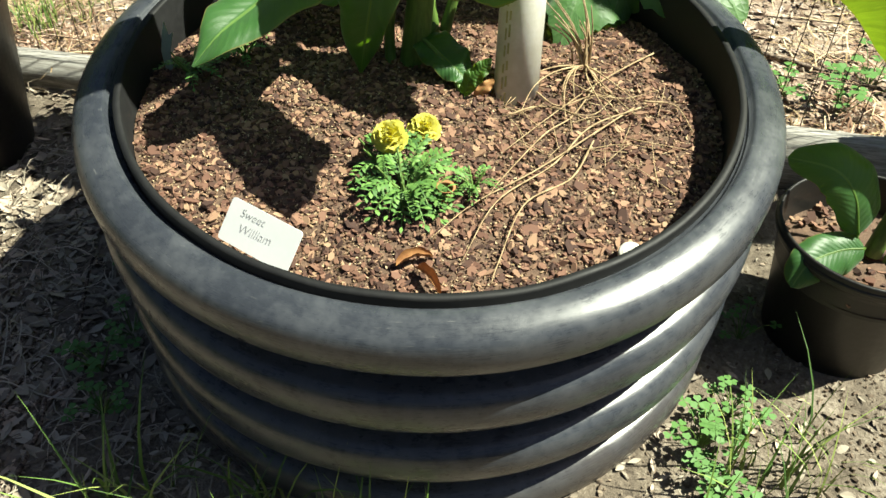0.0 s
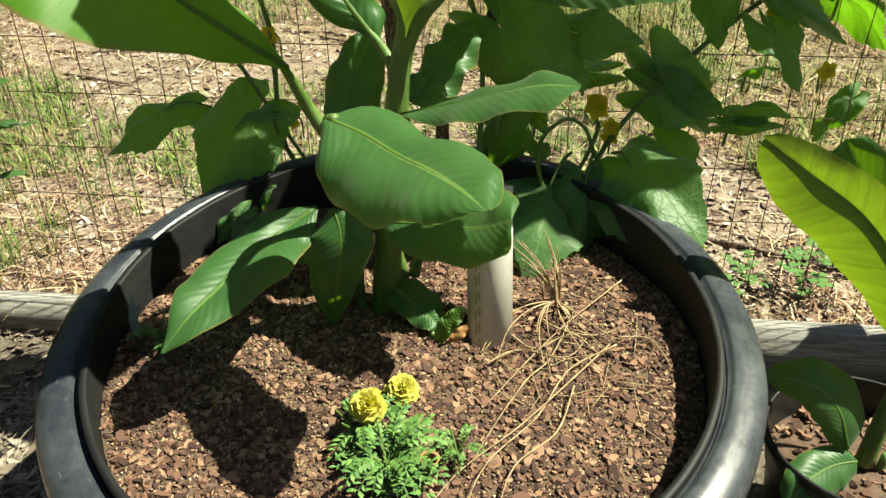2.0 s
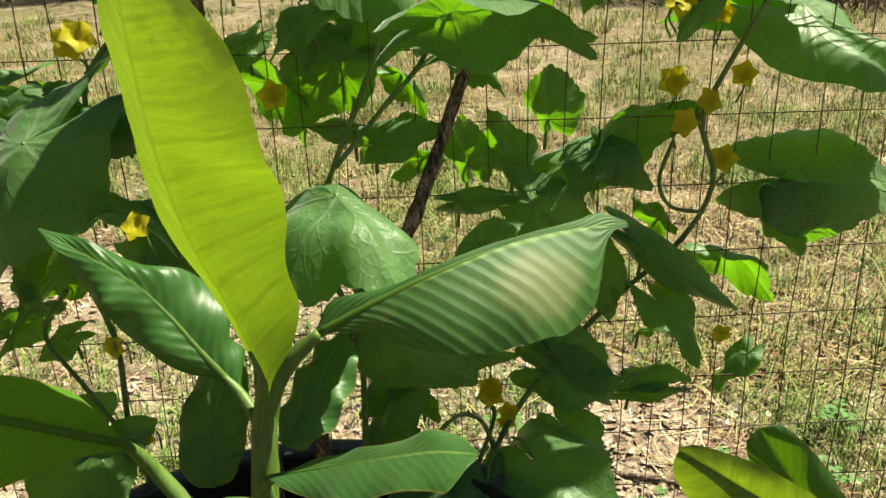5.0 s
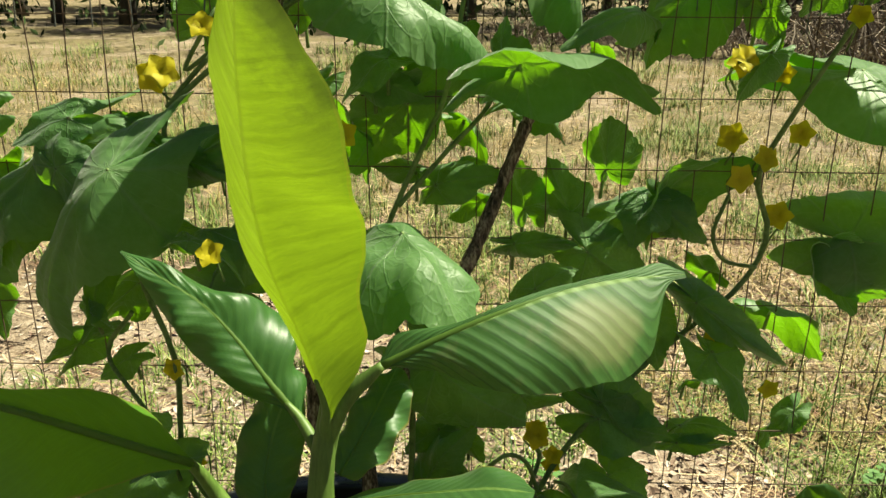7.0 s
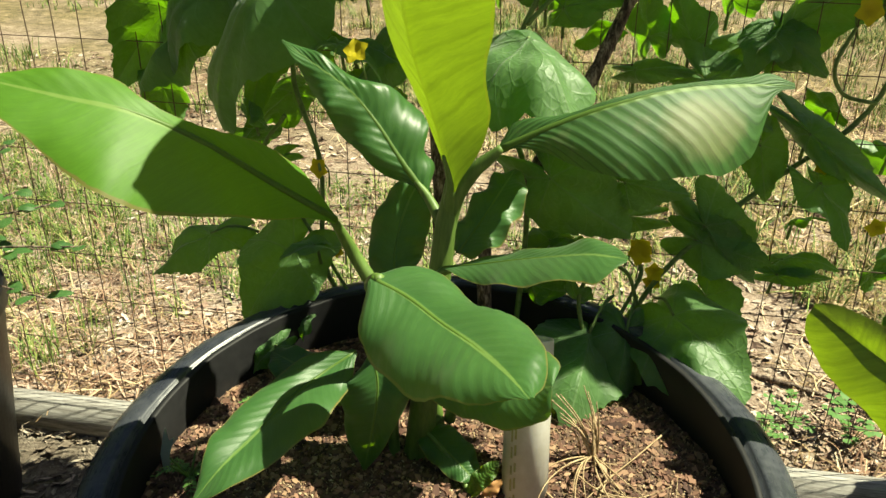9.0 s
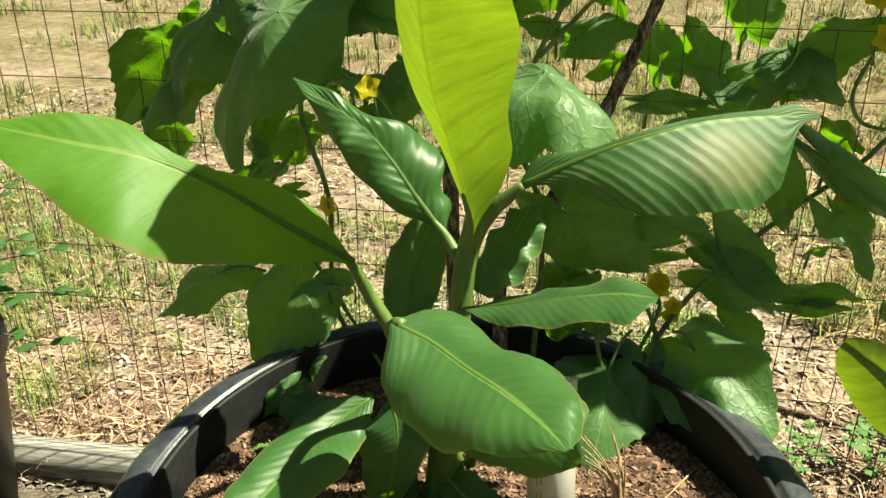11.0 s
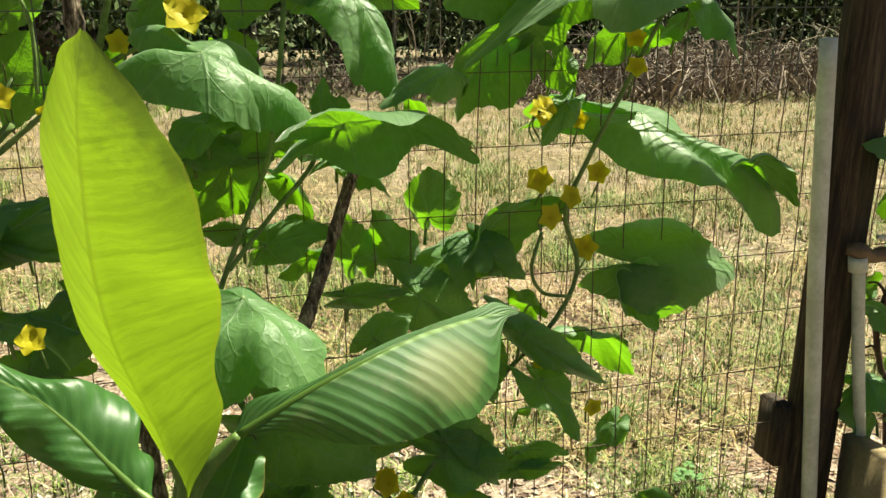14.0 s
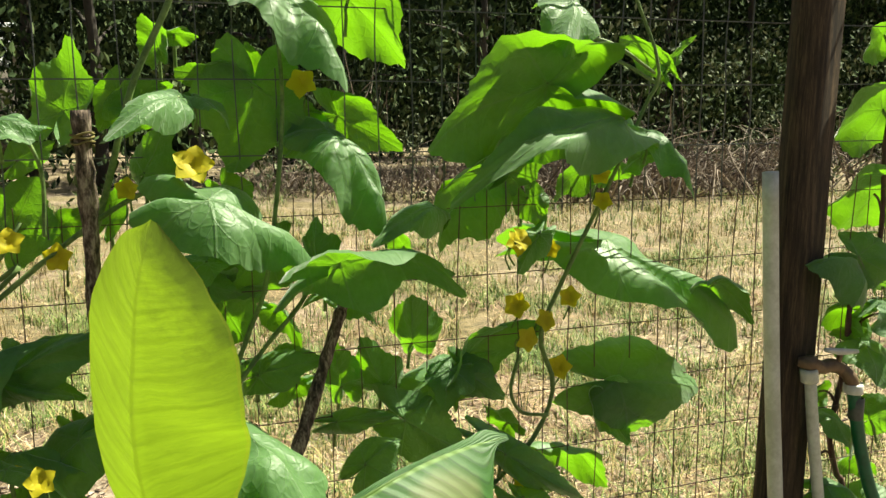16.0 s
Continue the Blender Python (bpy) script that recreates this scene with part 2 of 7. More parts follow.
M_RUSSET = surface("russet_straw", [(0.2, (0.16, 0.075, 0.04)), (0.5, (0.42, 0.25, 0.16)), (0.85, (0.76, 0.55, 0.4))], 60, 0.8, 0.0006, 200, island=0.75)
M_LITTER = surface("dry_leaf_litter", [(0.15, (0.15, 0.09, 0.065)), (0.4, (0.36, 0.24, 0.175)), (0.65, (0.6, 0.46, 0.37)), (0.88, (0.86, 0.75, 0.65))], 30, 0.8, 0.001, 160, island=0.75)
M_OLDLEAF = surface("grey_leaf_litter", [(0.15, (0.17, 0.13, 0.095)), (0.45, (0.36, 0.295, 0.225)), (0.7, (0.5, 0.44, 0.35)), (0.9, (0.66, 0.5, 0.38))], 30, 0.75, 0.001, 160, island=0.75)
M_WIRE = surface("rusty_wire", [(0.3, (0.1, 0.07, 0.05)), (0.7, (0.2, 0.13, 0.09))], 50, 0.6, 0.0003, metallic=0.4)
M_WIRE2 = surface("galvanised_wire", [(0.3, (0.1, 0.11, 0.105)), (0.7, (0.2, 0.21, 0.2))], 50, 0.5, 0.0003, metallic=0.5)
M_WOOD = surface("weathered_wood", [(0.4, (0.02, 0.013, 0.007)), (0.52, (0.065, 0.042, 0.023)), (0.62, (0.14, 0.093, 0.053))], 10, 0.8, 0.002, 60, (14, 14, 1))
M_BOARD = surface("grey_board", [(0.4, (0.22, 0.2, 0.175)), (0.6, (0.55, 0.53, 0.49))], 10, 0.85, 0.002, 60, (1, 14, 14))
M_PINE = surface("pale_pine_board", [(0.4, (0.36, 0.26, 0.13)), (0.7, (0.55, 0.42, 0.22))], 10, 0.75, 0.001, 60, (1, 14, 14))
M_STICK = surface("bark_stick", [(0.4, (0.03, 0.02, 0.015)), (0.5, (0.16, 0.11, 0.08)), (0.6, (0.46, 0.36, 0.28))], 45, 0.9, 0.005, 120, (3, 3, 1))
M_GRASS = surface("grass_blades", [(0.15, (0.05, 0.12, 0.015)), (0.5, (0.16, 0.28, 0.04)), (0.85, (0.38, 0.44, 0.11))], 40, 0.6, 0.0003, 150, island=0.8)
M_HAY = surface("olive_dry_grass", [(0.15, (0.085, 0.072, 0.016)), (0.5, (0.29, 0.225, 0.07)), (0.85, (0.62, 0.46, 0.2))], 40, 0.75, 0.0003, 150, island=0.8)
M_BANANA = leaf_material("banana_leaf", (0.046, 0.155, 0.034), (0.085, 0.225, 0.056), (0.32, 0.66, 0.012), 17, 0.32, 0.42, (0.24, 0.4, 0.09), edge=(0.22, 0.2, 0.05), relief=0.0009, ribs=0.2, hair=0.16)
M_FRESH = leaf_material("fresh_banana_leaf", (0.085, 0.25, 0.012), (0.14, 0.36, 0.022), (0.3, 0.66, 0.01), 17, 0.36, 0.55, (0.26, 0.42, 0.08), edge=(0.22, 0.2, 0.05), relief=0.0006, ribs=0.05)
M_BANANA3 = leaf_material("ribbed_banana_leaf", (0.046, 0.15, 0.034), (0.08, 0.215, 0.052), (0.3, 0.64, 0.02), 15, 0.32, 0.4, (0.24, 0.4, 0.1), relief=0.0009)
M_BANANA2 = leaf_material("scorched_banana_leaf", (0.052, 0.17, 0.034), (0.09, 0.24, 0.056), (0.36, 0.62, 0.02), 19, 0.3, 0.56, (0.24, 0.42, 0.08), spots=0.22, relief=0.0012, seams=0.55)
M_YOUNG = leaf_material("young_banana_leaf", (0.1, 0.26, 0.04), (0.16, 0.34, 0.05), (0.41, 0.62, 0.02), 13, 0.45, 0.45, (0.24, 0.4, 0.05), edge=(0.2, 0.2, 0.06), relief=0.0022, ribs=0.2, lines=0.6, ribw=0.035, slant=0.09, seams=0.3, scorch=0.75, ribdark=0.5)
M_CUC = leaf_material("cucumber_leaf", (0.05, 0.16, 0.032), (0.19, 0.37, 0.125), (0.3, 0.74, 0.008), 11, 0.4, 0.48, (0.3, 0.48, 0.2), palmate=True, relief=0.0018, hair=0.4)
M_STEM = surface("green_stem", [(0.4, (0.09, 0.17, 0.03)), (0.7, (0.2, 0.3, 0.06))], 30, 0.5, 0.0005, 150)
M_PSEUDO = surface("banana_stalk", [(0.35, (0.08, 0.15, 0.025)), (0.55, (0.14, 0.24, 0.045)), (0.75, (0.22, 0.29, 0.08))], 24, 0.42, 0.0004, 100, (3, 3, 0.6))
M_VINE = surface("cucumber_vine", [(0.4, (0.1, 0.18, 0.04)), (0.6, (0.24, 0.35, 0.1))], 30, 0.6, 0.0006, 200)
M_PETAL = leaf_material("yellow_petals", (0.97, 0.82, 0.012), (1.0, 0.9, 0.04), (1.0, 0.88, 0.02), 3, 0.55, 0.6, (1.0, 0.86, 0.03), relief=0.0002)
M_MARI = leaf_material("marigold_petals", (1.0, 0.84, 0.02), (1.0, 0.92, 0.08), (1.0, 0.86, 0.02), 3, 0.38, 0.7, (1.0, 0.96, 0.22), relief=0.0002)
M_FERN = surface("marigold_foliage", [(0.2, (0.06, 0.16, 0.03)), (0.8, (0.2, 0.38, 0.08))], 60, 0.55, 0.0004, 300, island=0.6)
M_CARD = surface("white_plastic_label", [(0.3, (0.9, 0.91, 0.92)), (0.7, (1.0, 1.0, 1.0))], 12, 0.35, 0.0002)
M_INK = surface("pencil_grey", [(0.3, (0.3, 0.3, 0.32)), (0.7, (0.46, 0.46, 0.48))], 80, 0.6, 0.0001)
M_DRY = surface("orange_dry_leaf", [(0.3, (0.3, 0.12, 0.04)), (0.7, (0.52, 0.27, 0.09))], 40, 0.65, 0.0008, 200)
M_HOSE = surface("green_hose", [(0.3, (0.008, 0.11, 0.045)), (0.7, (0.015, 0.19, 0.08))], 30, 0.35, 0.0003)
M_BRASS = surface("weathered_brass", [(0.3, (0.16, 0.1, 0.06)), (0.7, (0.34, 0.23, 0.14))], 30, 0.5, 0.0006, metallic=0.5)
M_FOREST = surface("forest_foliage", [(0.2, (0.01, 0.02, 0.007)), (0.5, (0.05, 0.085, 0.028)), (0.8, (0.1, 0.15, 0.055)), (0.96, (0.19, 0.24, 0.11))], 3, 0.8, 0.001, 20, island=0.85, spec=0.12)
M_SCRUB = surface("scrub_leaf", [(0.2, (0.05, 0.07, 0.035)), (0.55, (0.16, 0.2, 0.1)), (0.9, (0.36, 0.4, 0.24))], 6, 0.7, 0.001, 40, island=0.8, spec=0.2)
M_TRUNK = surface("tree_trunk", [(0.3, (0.03, 0.025, 0.02)), (0.7, (0.11, 0.09, 0.07))], 5, 0.9, 0.02, 30, (3, 3, 0.6))
M_BRUSH = surface("dry_brush", [(0.2, (0.12, 0.09, 0.075)), (0.8, (0.42, 0.34, 0.27))], 20, 0.9, 0.001, 60, island=0.7)
M_ROOF = surface("white_metal_roof", [(0.3, (0.6, 0.62, 0.64)), (0.7, (0.8, 0.81, 0.82))], 2, 0.4, 0.001)
M_REDST = surface("dark_red_stem", [(0.3, (0.06, 0.025, 0.02)), (0.7, (0.14, 0.06, 0.045))], 30, 0.6, 0.0005)

# ---- building helpers ----
rng = random.Random(7)


def mesh_of(name, bm, material, smooth=True):
    me = bpy.data.meshes.new(name)
    bm.to_mesh(me)
    bm.free()
    for mm in material if isinstance(material, (list, tuple)) else [material]:
        me.materials.append(mm)
    if smooth:
        me.polygons.foreach_set("use_smooth", [True] * len(me.polygons))
    return me


def part(name, bm, material, parent, label="", smooth=True):
    ob = new(name, mesh_of(name, bm, material, smooth))
    ob.parent = parent
    if label:
        tagged(ob, label)
    return ob


def thing(name, label, category, group="", kind="", at=None):
    ob = new(name)
    ob.empty_display_size = 0.05
    if at is not None:
        ob.matrix_world = at if isinstance(at, Matrix) else Matrix.Translation(at)
    return tagged(ob, label, category, group, kind)


def from_lists(name, verts, faces, material, smooth=False):
    me = bpy.data.meshes.new(name)
    me.from_pydata(verts, [], faces)
    me.materials.append(material)
    if smooth:
        me.polygons.foreach_set("use_smooth", [True] * len(me.polygons))
    return me


def lathe(profile, steps=96, wob=0.0):
    """A turned body from (radius, height) pairs."""
    bm = bmesh.new()
    rings = []
    for k in range(steps):
        a = 2 * math.pi * k / steps
        d = 1 + wob * math.sin(2 * a + 0.7)
        rings.append([bm.verts.new((r * d * math.cos(a), r * d * math.sin(a), z)) for r, z in profile])
    for k in range(steps):
        p, q = rings[k], rings[(k + 1) % steps]
        for j in range(len(profile) - 1):
            bm.faces.new((p[j], q[j], q[j + 1], p[j + 1]))
    return bm


def glide(points, n):
    """Points on a smooth curve through the given ones."""
    pts = [Vector(p) for p in points]
    if len(pts) == 2:
        return [pts[0].lerp(pts[1], k / (n - 1)) for k in range(n)]
    ext = [2 * pts[0] - pts[1]] + pts + [2 * pts[-1] - pts[-2]]
    out = []
    for k in range(n):
        s = k / (n - 1) * (len(pts) - 1)
        i = min(int(s), len(pts) - 2)
        t = s - i
        a, b, c, d = ext[i:i + 4]
        out.append(0.5 * ((2 * b) + (c - a) * t + (2 * a - 5 * b + 4 * c - d) * t * t + (3 * b - a - 3 * c + d) * t ** 3))
    return out


def tube(bm, points, radii, sides=8, n=16, knots=0.0):
    """A round, tapering rod through the points, added to bm."""
    path = glide(points, n)
    r0 = radii if isinstance(radii, (list, tuple)) else (radii, radii)
    rings = []
    side = None
    for k, p in enumerate(path):
        t = (path[min(k + 1, n - 1)] - path[max(k - 1, 0)]).normalized()
        if side is None:
            side = t.orthogonal().normalized()
        side = (side - t * side.dot(t)).normalized()
        b = t.cross(side)
        s = k / (n - 1) * (len(r0) - 1)
        i = min(int(s), len(r0) - 2)
        r = r0[i] + (r0[i + 1] - r0[i]) * (s - i)
        r *= 1 + knots * rng.uniform(-1, 1)
        rings.append([bm.verts.new(p + (side * math.cos(2 * math.pi * j / sides) + b * math.sin(2 * math.pi * j / sides)) * r) for j in range(sides)])
    for p, q in zip(rings, rings[1:]):
        for j in range(sides):
            bm.faces.new((p[j], p[(j + 1) % sides], q[(j + 1) % sides], q[j]))
    bm.faces.new(rings[0][::-1])
    bm.faces.new(rings[-1])
    return bm


def rod(points, radii, sides=8, n=16, knots=0.0):
    return tube(bmesh.new(), points, radii, sides, n, knots)


def block(x0, x1, y0, y1, z0, z1, bevel=0.003, cuts=0, wob=0.0):
    bm = bmesh.new()
    bmesh.ops.create_cube(bm, size=1)
    for v in bm.verts:
        v.co = Vector((x0 + (v.co.x + 0.5) * (x1 - x0), y0 + (v.co.y + 0.5) * (y1 - y0), z0 + (v.co.z + 0.5) * (z1 - z0)))
    if bevel:
        bmesh.ops.bevel(bm, geom=bm.edges[:], offset=bevel, segments=2, affect="EDGES")
    if cuts:
        long = max(range(3), key=lambda a: (x1 - x0, y1 - y0, z1 - z0)[a])
        edges = [e for e in bm.edges if abs((e.verts[0].co - e.verts[1].co)[long]) > 0.8 * (x1 - x0, y1 - y0, z1 - z0)[long]]
        bmesh.ops.subdivide_edges(bm, edges=edges, cuts=cuts)
        for v in bm.verts:
            v.co += Vector((noise.noise(v.co * 3.1), noise.noise(v.co * 3.1 + Vector((9, 0, 0))), noise.noise(v.co * 3.1 + Vector((0, 9, 0))))) * wob
    return bm


# ---- ground ----
FENCE_Y = 0.493


def ground_z(x, y):
    step = min(1.0, max(0.0, (y - (FENCE_Y - 0.005)) / 0.03))
    back = 0.045 + 0.03 * min(1.0, max(0.0, (x + 0.3) / 0.8))
    z = step * back + 0.012 * noise.noise(Vector((x * 2.3, y * 2.3, 0))) + 0.005 * noise.noise(Vector((x * 9, y * 9, 3)))
    return z + (0.05 * noise.noise(Vector((x * 0.35, y * 0.35, 7))) if y > 0.6 else 0) * min(1, max(0, (y - 0.6) / 2))


def grid_line(lo, hi, fine_lo, fine_hi, fine, grow=1.25):
    a = list(np.arange(fine_lo, fine_hi + 1e-6, fine))
    s, p = fine, fine_hi
    while p < hi:
        s *= grow
        p = min(hi, p + s)
        a.append(p)
    s, p = fine, fine_lo
    while p > lo:
        s *= grow
        p = max(lo, p - s)
        a.insert(0, p)
    return a


gx = grid_line(-300, 300, -1.6, 2.2, 0.04)
gy = grid_line(-300, 300, -0.9, 3.2, 0.04)
gy = sorted(gy + [FENCE_Y - 0.005, FENCE_Y + 0.012, FENCE_Y + 0.025])
gv = [(x, y, ground_z(x, y)) for y in gy for x in gx]
nx = len(gx)
gf = [(j * nx + i, j * nx + i + 1, (j + 1) * nx + i + 1, (j + 1) * nx + i) for j in range(len(gy) - 1) for i in range(nx - 1)]


def ground_material():
    m, nt, b, out = nodes_of("garden_ground")
    co = coords(nt)
    big = noise_of(nt, co, 1.1, 4)
    mid = noise_of(nt, co, 14, 6, 0.7)
    fine = noise_of(nt, co, 120, 4, 0.7)
    soil = ramp(nt, mixed(nt, 0.4, mid, fine), [(0.36, (0.085, 0.065, 0.047)), (0.5, (0.21, 0.168, 0.125)), (0.66, (0.44, 0.375, 0.295))])
    litter = ramp(nt, mixed(nt, 0.5, mid, fine), [(0.36, (0.13, 0.08, 0.055)), (0.5, (0.38, 0.28, 0.205)), (0.64, (0.72, 0.6, 0.5))])
    green = ramp(nt, mixed(nt, 0.5, mid, fine), [(0.38, (0.035, 0.033, 0.012)), (0.5, (0.17, 0.135, 0.05)), (0.64, (0.46, 0.34, 0.18))])
    geo = nt.nodes.new("ShaderNodeSeparateXYZ")
    nt.links.new(co, geo.inputs[0])
    behind = ramp(nt, math_of(nt, "ADD", math_of(nt, "MULTIPLY", geo.outputs[1], 1.0), 0.0), [(0.47, (0, 0, 0)), (0.52, (1, 1, 1))])
    far = nt.nodes.new("ShaderNodeMapRange")
    far.inputs[1].default_value, far.inputs[2].default_value = 1.2, 3.5
    nt.links.new(geo.outputs[1], far.inputs[0])
    patch = ramp(nt, big, [(0.3, (0, 0, 0)), (0.55, (1, 1, 1))])
    far_col = mixed(nt, math_of(nt, "MULTIPLY", patch, 0.9), litter, green)
    col = mixed(nt, behind, soil, mixed(nt, far.outputs[0], litter, far_col))
    nt.links.new(pigment(nt, col), b.inputs["Base Color"])
    b.inputs["Roughness"].default_value = 0.95
    bump(nt, b, mixed(nt, 0.5, mid, fine), 1.0, 0.012)
    return m


ground = tagged(new("ground", from_lists("ground", gv, gf, ground_material(), True)), "sandy garden soil running into dry straw and leaf litter", "ground", kind="structure")

# ---- planter tub: a cut length of ribbed pipe, leaning a little towards the path ----
RIM = Vector((0, 0, 0.45))
tub_axis = Vector((0.015, -0.106, 0.994)).normalized()
TUB = Matrix.Translation(RIM) @ Vector((0, 0, 1)).rotation_difference(tub_axis).to_matrix().to_4x4()
tub = thing("planter_tub", "large black ribbed plastic pipe section used as planter", "planter", at=TUB)
shell = [(0.391, -0.05), (0.391, -0.013), (0.395, -0.015), (0.3985, -0.004), (0.403, -0.0025), (0.413, -0.0042), (0.424, -0.0072), (0.4325, -0.0112), (0.4385, -0.0165), (0.4418, -0.0245), (0.4432, -0.038), (0.4425, -0.053), (0.438, -0.062), (0.430, -0.068), (0.412, -0.071), (0.398, -0.073), (0.3925, -0.078), (0.3915, -0.088)]
for rib in range(4):
    zb = -0.106 - 0.118 * rib
    shell += [(0.3915, zb + 0.006), (0.394, zb), (0.408, zb - 0.004), (0.424, zb - 0.007), (0.4345, zb - 0.012), (0.4405, zb - 0.021), (0.4428, zb - 0.033), (0.4430, zb - 0.050), (0.4405, zb - 0.062), (0.434, zb - 0.070), (0.422, zb - 0.074), (0.404, zb - 0.077), (0.3935, zb - 0.081), (0.3915, zb - 0.089)]
bm = lathe(shell, 160)
for v in bm.verts:
    a = math.atan2(v.co.y, v.co.x)
    k = 1 + 0.004 * math.sin(2 * a + 1) + 0.0025 * noise.noise(Vector((math.cos(a) * 3, math.sin(a) * 3, v.co.z * 12)))
    v.co.x *= k
    v.co.y *= k
part("outer_shell", bm, M_TUB, tub, "ribbed black outer wall with rounded scuffed rim")
bm = lathe([(0.3905, -0.045), (0.3905, -0.002), (0.3893, 0.001), (0.3822, 0.001), (0.381, -0.001), (0.381, -0.2), (0.381, -0.42)], 160)
for v in bm.verts:
    a = math.atan2(v.co.y, v.co.x)
    if v.co.z > -0.01:
        v.co.z += 0.0022 * noise.noise(Vector((math.cos(a) * 6, math.sin(a) * 6, 1)))
part("inner_liner", bm, M_LINER, tub, "thin cut lip of the inner wall")


# ---- mulch in the tub ----
def mulch_z(x, y):
    """Height of the mulch below the tub's rim."""
    r2 = (x * x + y * y) / 0.145
    return -0.052 - 0.026 * max(0, y + 0.15) / 0.4 + 0.010 * noise.noise(Vector((x * 6, y * 6, 2))) + 0.004 * noise.noise(Vector((x * 22, y * 22, 5))) - 0.012 * max(0, r2 - 0.6)


def on_mulch(x, y, lift=0.0):
    """A point on the mulch, in the world, from plan places in the tub."""
    return TUB @ Vector((x, y, mulch_z(x, y) + lift))


bm = bmesh.new()
cols = []
for k in range(97):
    a = 2 * math.pi * k / 96
    cols.append([bm.verts.new((r * math.cos(a), r * math.sin(a), mulch_z(r * math.cos(a), r * math.sin(a)))) for r in [0.004 + 0.376 * j / 34 for j in range(35)]])
for p, q in zip(cols, cols[1:]):
    for j in range(34):
        bm.faces.new((p[j], p[j + 1], q[j + 1], q[j]))
mulch = tagged(new("mulch_bed", mesh_of("mulch_bed", bm, M_PEAT)), "dark composted bark mulch filling the tub", "mulch", kind="stuff")
mulch.matrix_world = TUB


def chips(name, count, spot, size, material, label, category, flat=0.35, m=None, seed=3, tilt=0.5):
    """Many small irregular flakes as one mesh. spot(r) gives a place and a scale."""
    r = random.Random(seed)
    vs, fs = [], []
    for _ in range(count):
        p, sc = spot(r)
        if p is None:
            continue
        s = (size[0] + (size[1] - size[0]) * r.random() ** 1.7) * sc
        l, w, h = s, s * r.uniform(0.35, 0.75), s * flat * r.uniform(0.5, 1)
        rot = Euler((r.gauss(0, tilt), r.gauss(0, tilt), r.uniform(0, 6.3))).to_matrix()
        n0 = len(vs)
        ring = [(-0.5, -0.3), (-0.1, -0.5), (0.5, -0.25), (0.42, 0.3), (0.0, 0.5), (-0.45, 0.25)]
        for dz in (0, 1):
            for a, b in ring:
                q = rot @ Vector((l * (a + r.uniform(-0.12, 0.12)), w * (b + r.uniform(-0.15, 0.15)), h * (dz - 0.3)))
                vs.append((p[0] + q.x, p[1] + q.y, p[2] + q.z))
        fs.append(tuple(n0 + 6 + k for k in range(6)))
        for k in range(6):
            fs.append((n0 + k, n0 + (k + 1) % 6, n0 + 6 + (k + 1) % 6, n0 + 6 + k))
    ob = new(name, from_lists(name, vs, fs, material))
    if m is not None:
        ob.matrix_world = m
    return tagged(ob, label, category, kind="stuff")


def tub_spot(r):
    a, d = r.uniform(0, 6.2832), 0.377 * math.sqrt(r.random())
    x, y = d * math.cos(a), d * math.sin(a)
    return (x, y, mulch_z(x, y) + 0.0015), 1.0


chips("bark_chip_mulch", 13000, tub_spot, (0.003, 0.0125), M_CHIP, "red-brown bark chips scattered over the tub's soil", "bark chips", m=TUB, seed=11, tilt=0.35)
chips("large_bark_pieces", 420, tub_spot, (0.011, 0.024), M_CHIP, "larger flat pieces of red-brown bark in the mulch", "bark pieces", flat=0.16, m=TUB, seed=14, tilt=0.22)
chips("fine_bark_crumbs", 26000, tub_spot, (0.0014, 0.005), M_CRUMB, "fine pale bark crumbs between the chips", "bark crumbs", m=TUB, seed=12, tilt=0.5)

# ---- wire fence, boards, post ----
X0, X1 = -2.4, 3.2
TOP = 1.156
fence = thing("wire_fence", "rusty welded wire garden fence with small rectangular mesh", "fence", at=(0, FENCE_Y, 0))


def wire_mesh(name, length, along, material, r=0.0011, seed=0):
    """One wire with slight waves, along x or z from the origin."""
    rr = random.Random(seed)
    pts = []
    for k in range(9):
        s = length * k / 8
        w = [rr.gauss(0, 0.0018), rr.gauss(0, 0.0025)]
        pts.append((s, w[1], w[0]) if along == "x" else (w[0], w[1], s))
    return mesh_of(name, rod(pts, r, 4, 25), material, False)


v_mesh = [wire_mesh("upright_wire", TOP, "z", M_WIRE, 0.00095, k) for k in range(5)]
for k in range(int((X1 - X0) / 0.0508) + 1):
    ob = new("upright_wire", v_mesh[(k * 3) % 5])
    ob.parent = fence
    ob.matrix_basis = pose(X0 + 0.0182 + 0.0508 * k, 0, 0.02, 0, rng.gauss(0, 0.25), 0)
h_mesh = [wire_mesh("line_wire", X1 - X0, "x", M_WIRE, 0.00095, 20 + k) for k in range(4)]
for k in range(11):
    ob = new("line_wire", h_mesh[k % 4])
    ob.parent = fence
    ob.matrix_basis = pose(X0, -0.0022, 0.115 + 0.1035 * k, 0, rng.gauss(0, 0.04), 0)
trellis = thing("wire_trellis", "tall thin wire trellis panel carrying cucumber vines", "trellis", at=(0, FENCE_Y + 0.014, 0))
T0, T1, TZ0, TZ1 = -1.3, 1.0, 1.13, 1.86
tv = [wire_mesh("upright_wire", TZ1 - TZ0, "z", M_WIRE2, 0.0012, 40 + k) for k in range(4)]
for k in range(int((T1 - T0) / 0.0508)):
    ob = new("upright_wire", tv[k % 4])
    ob.parent = trellis
    ob.matrix_basis = pose(T0 + 0.02 + 0.0508 * k, 0, TZ0, 0, rng.gauss(0, 0.2), 0)
th = [wire_mesh("line_wire", T1 - T0 + 0.7, "x", M_WIRE2, 0.0013, 50 + k) for k in range(3)]
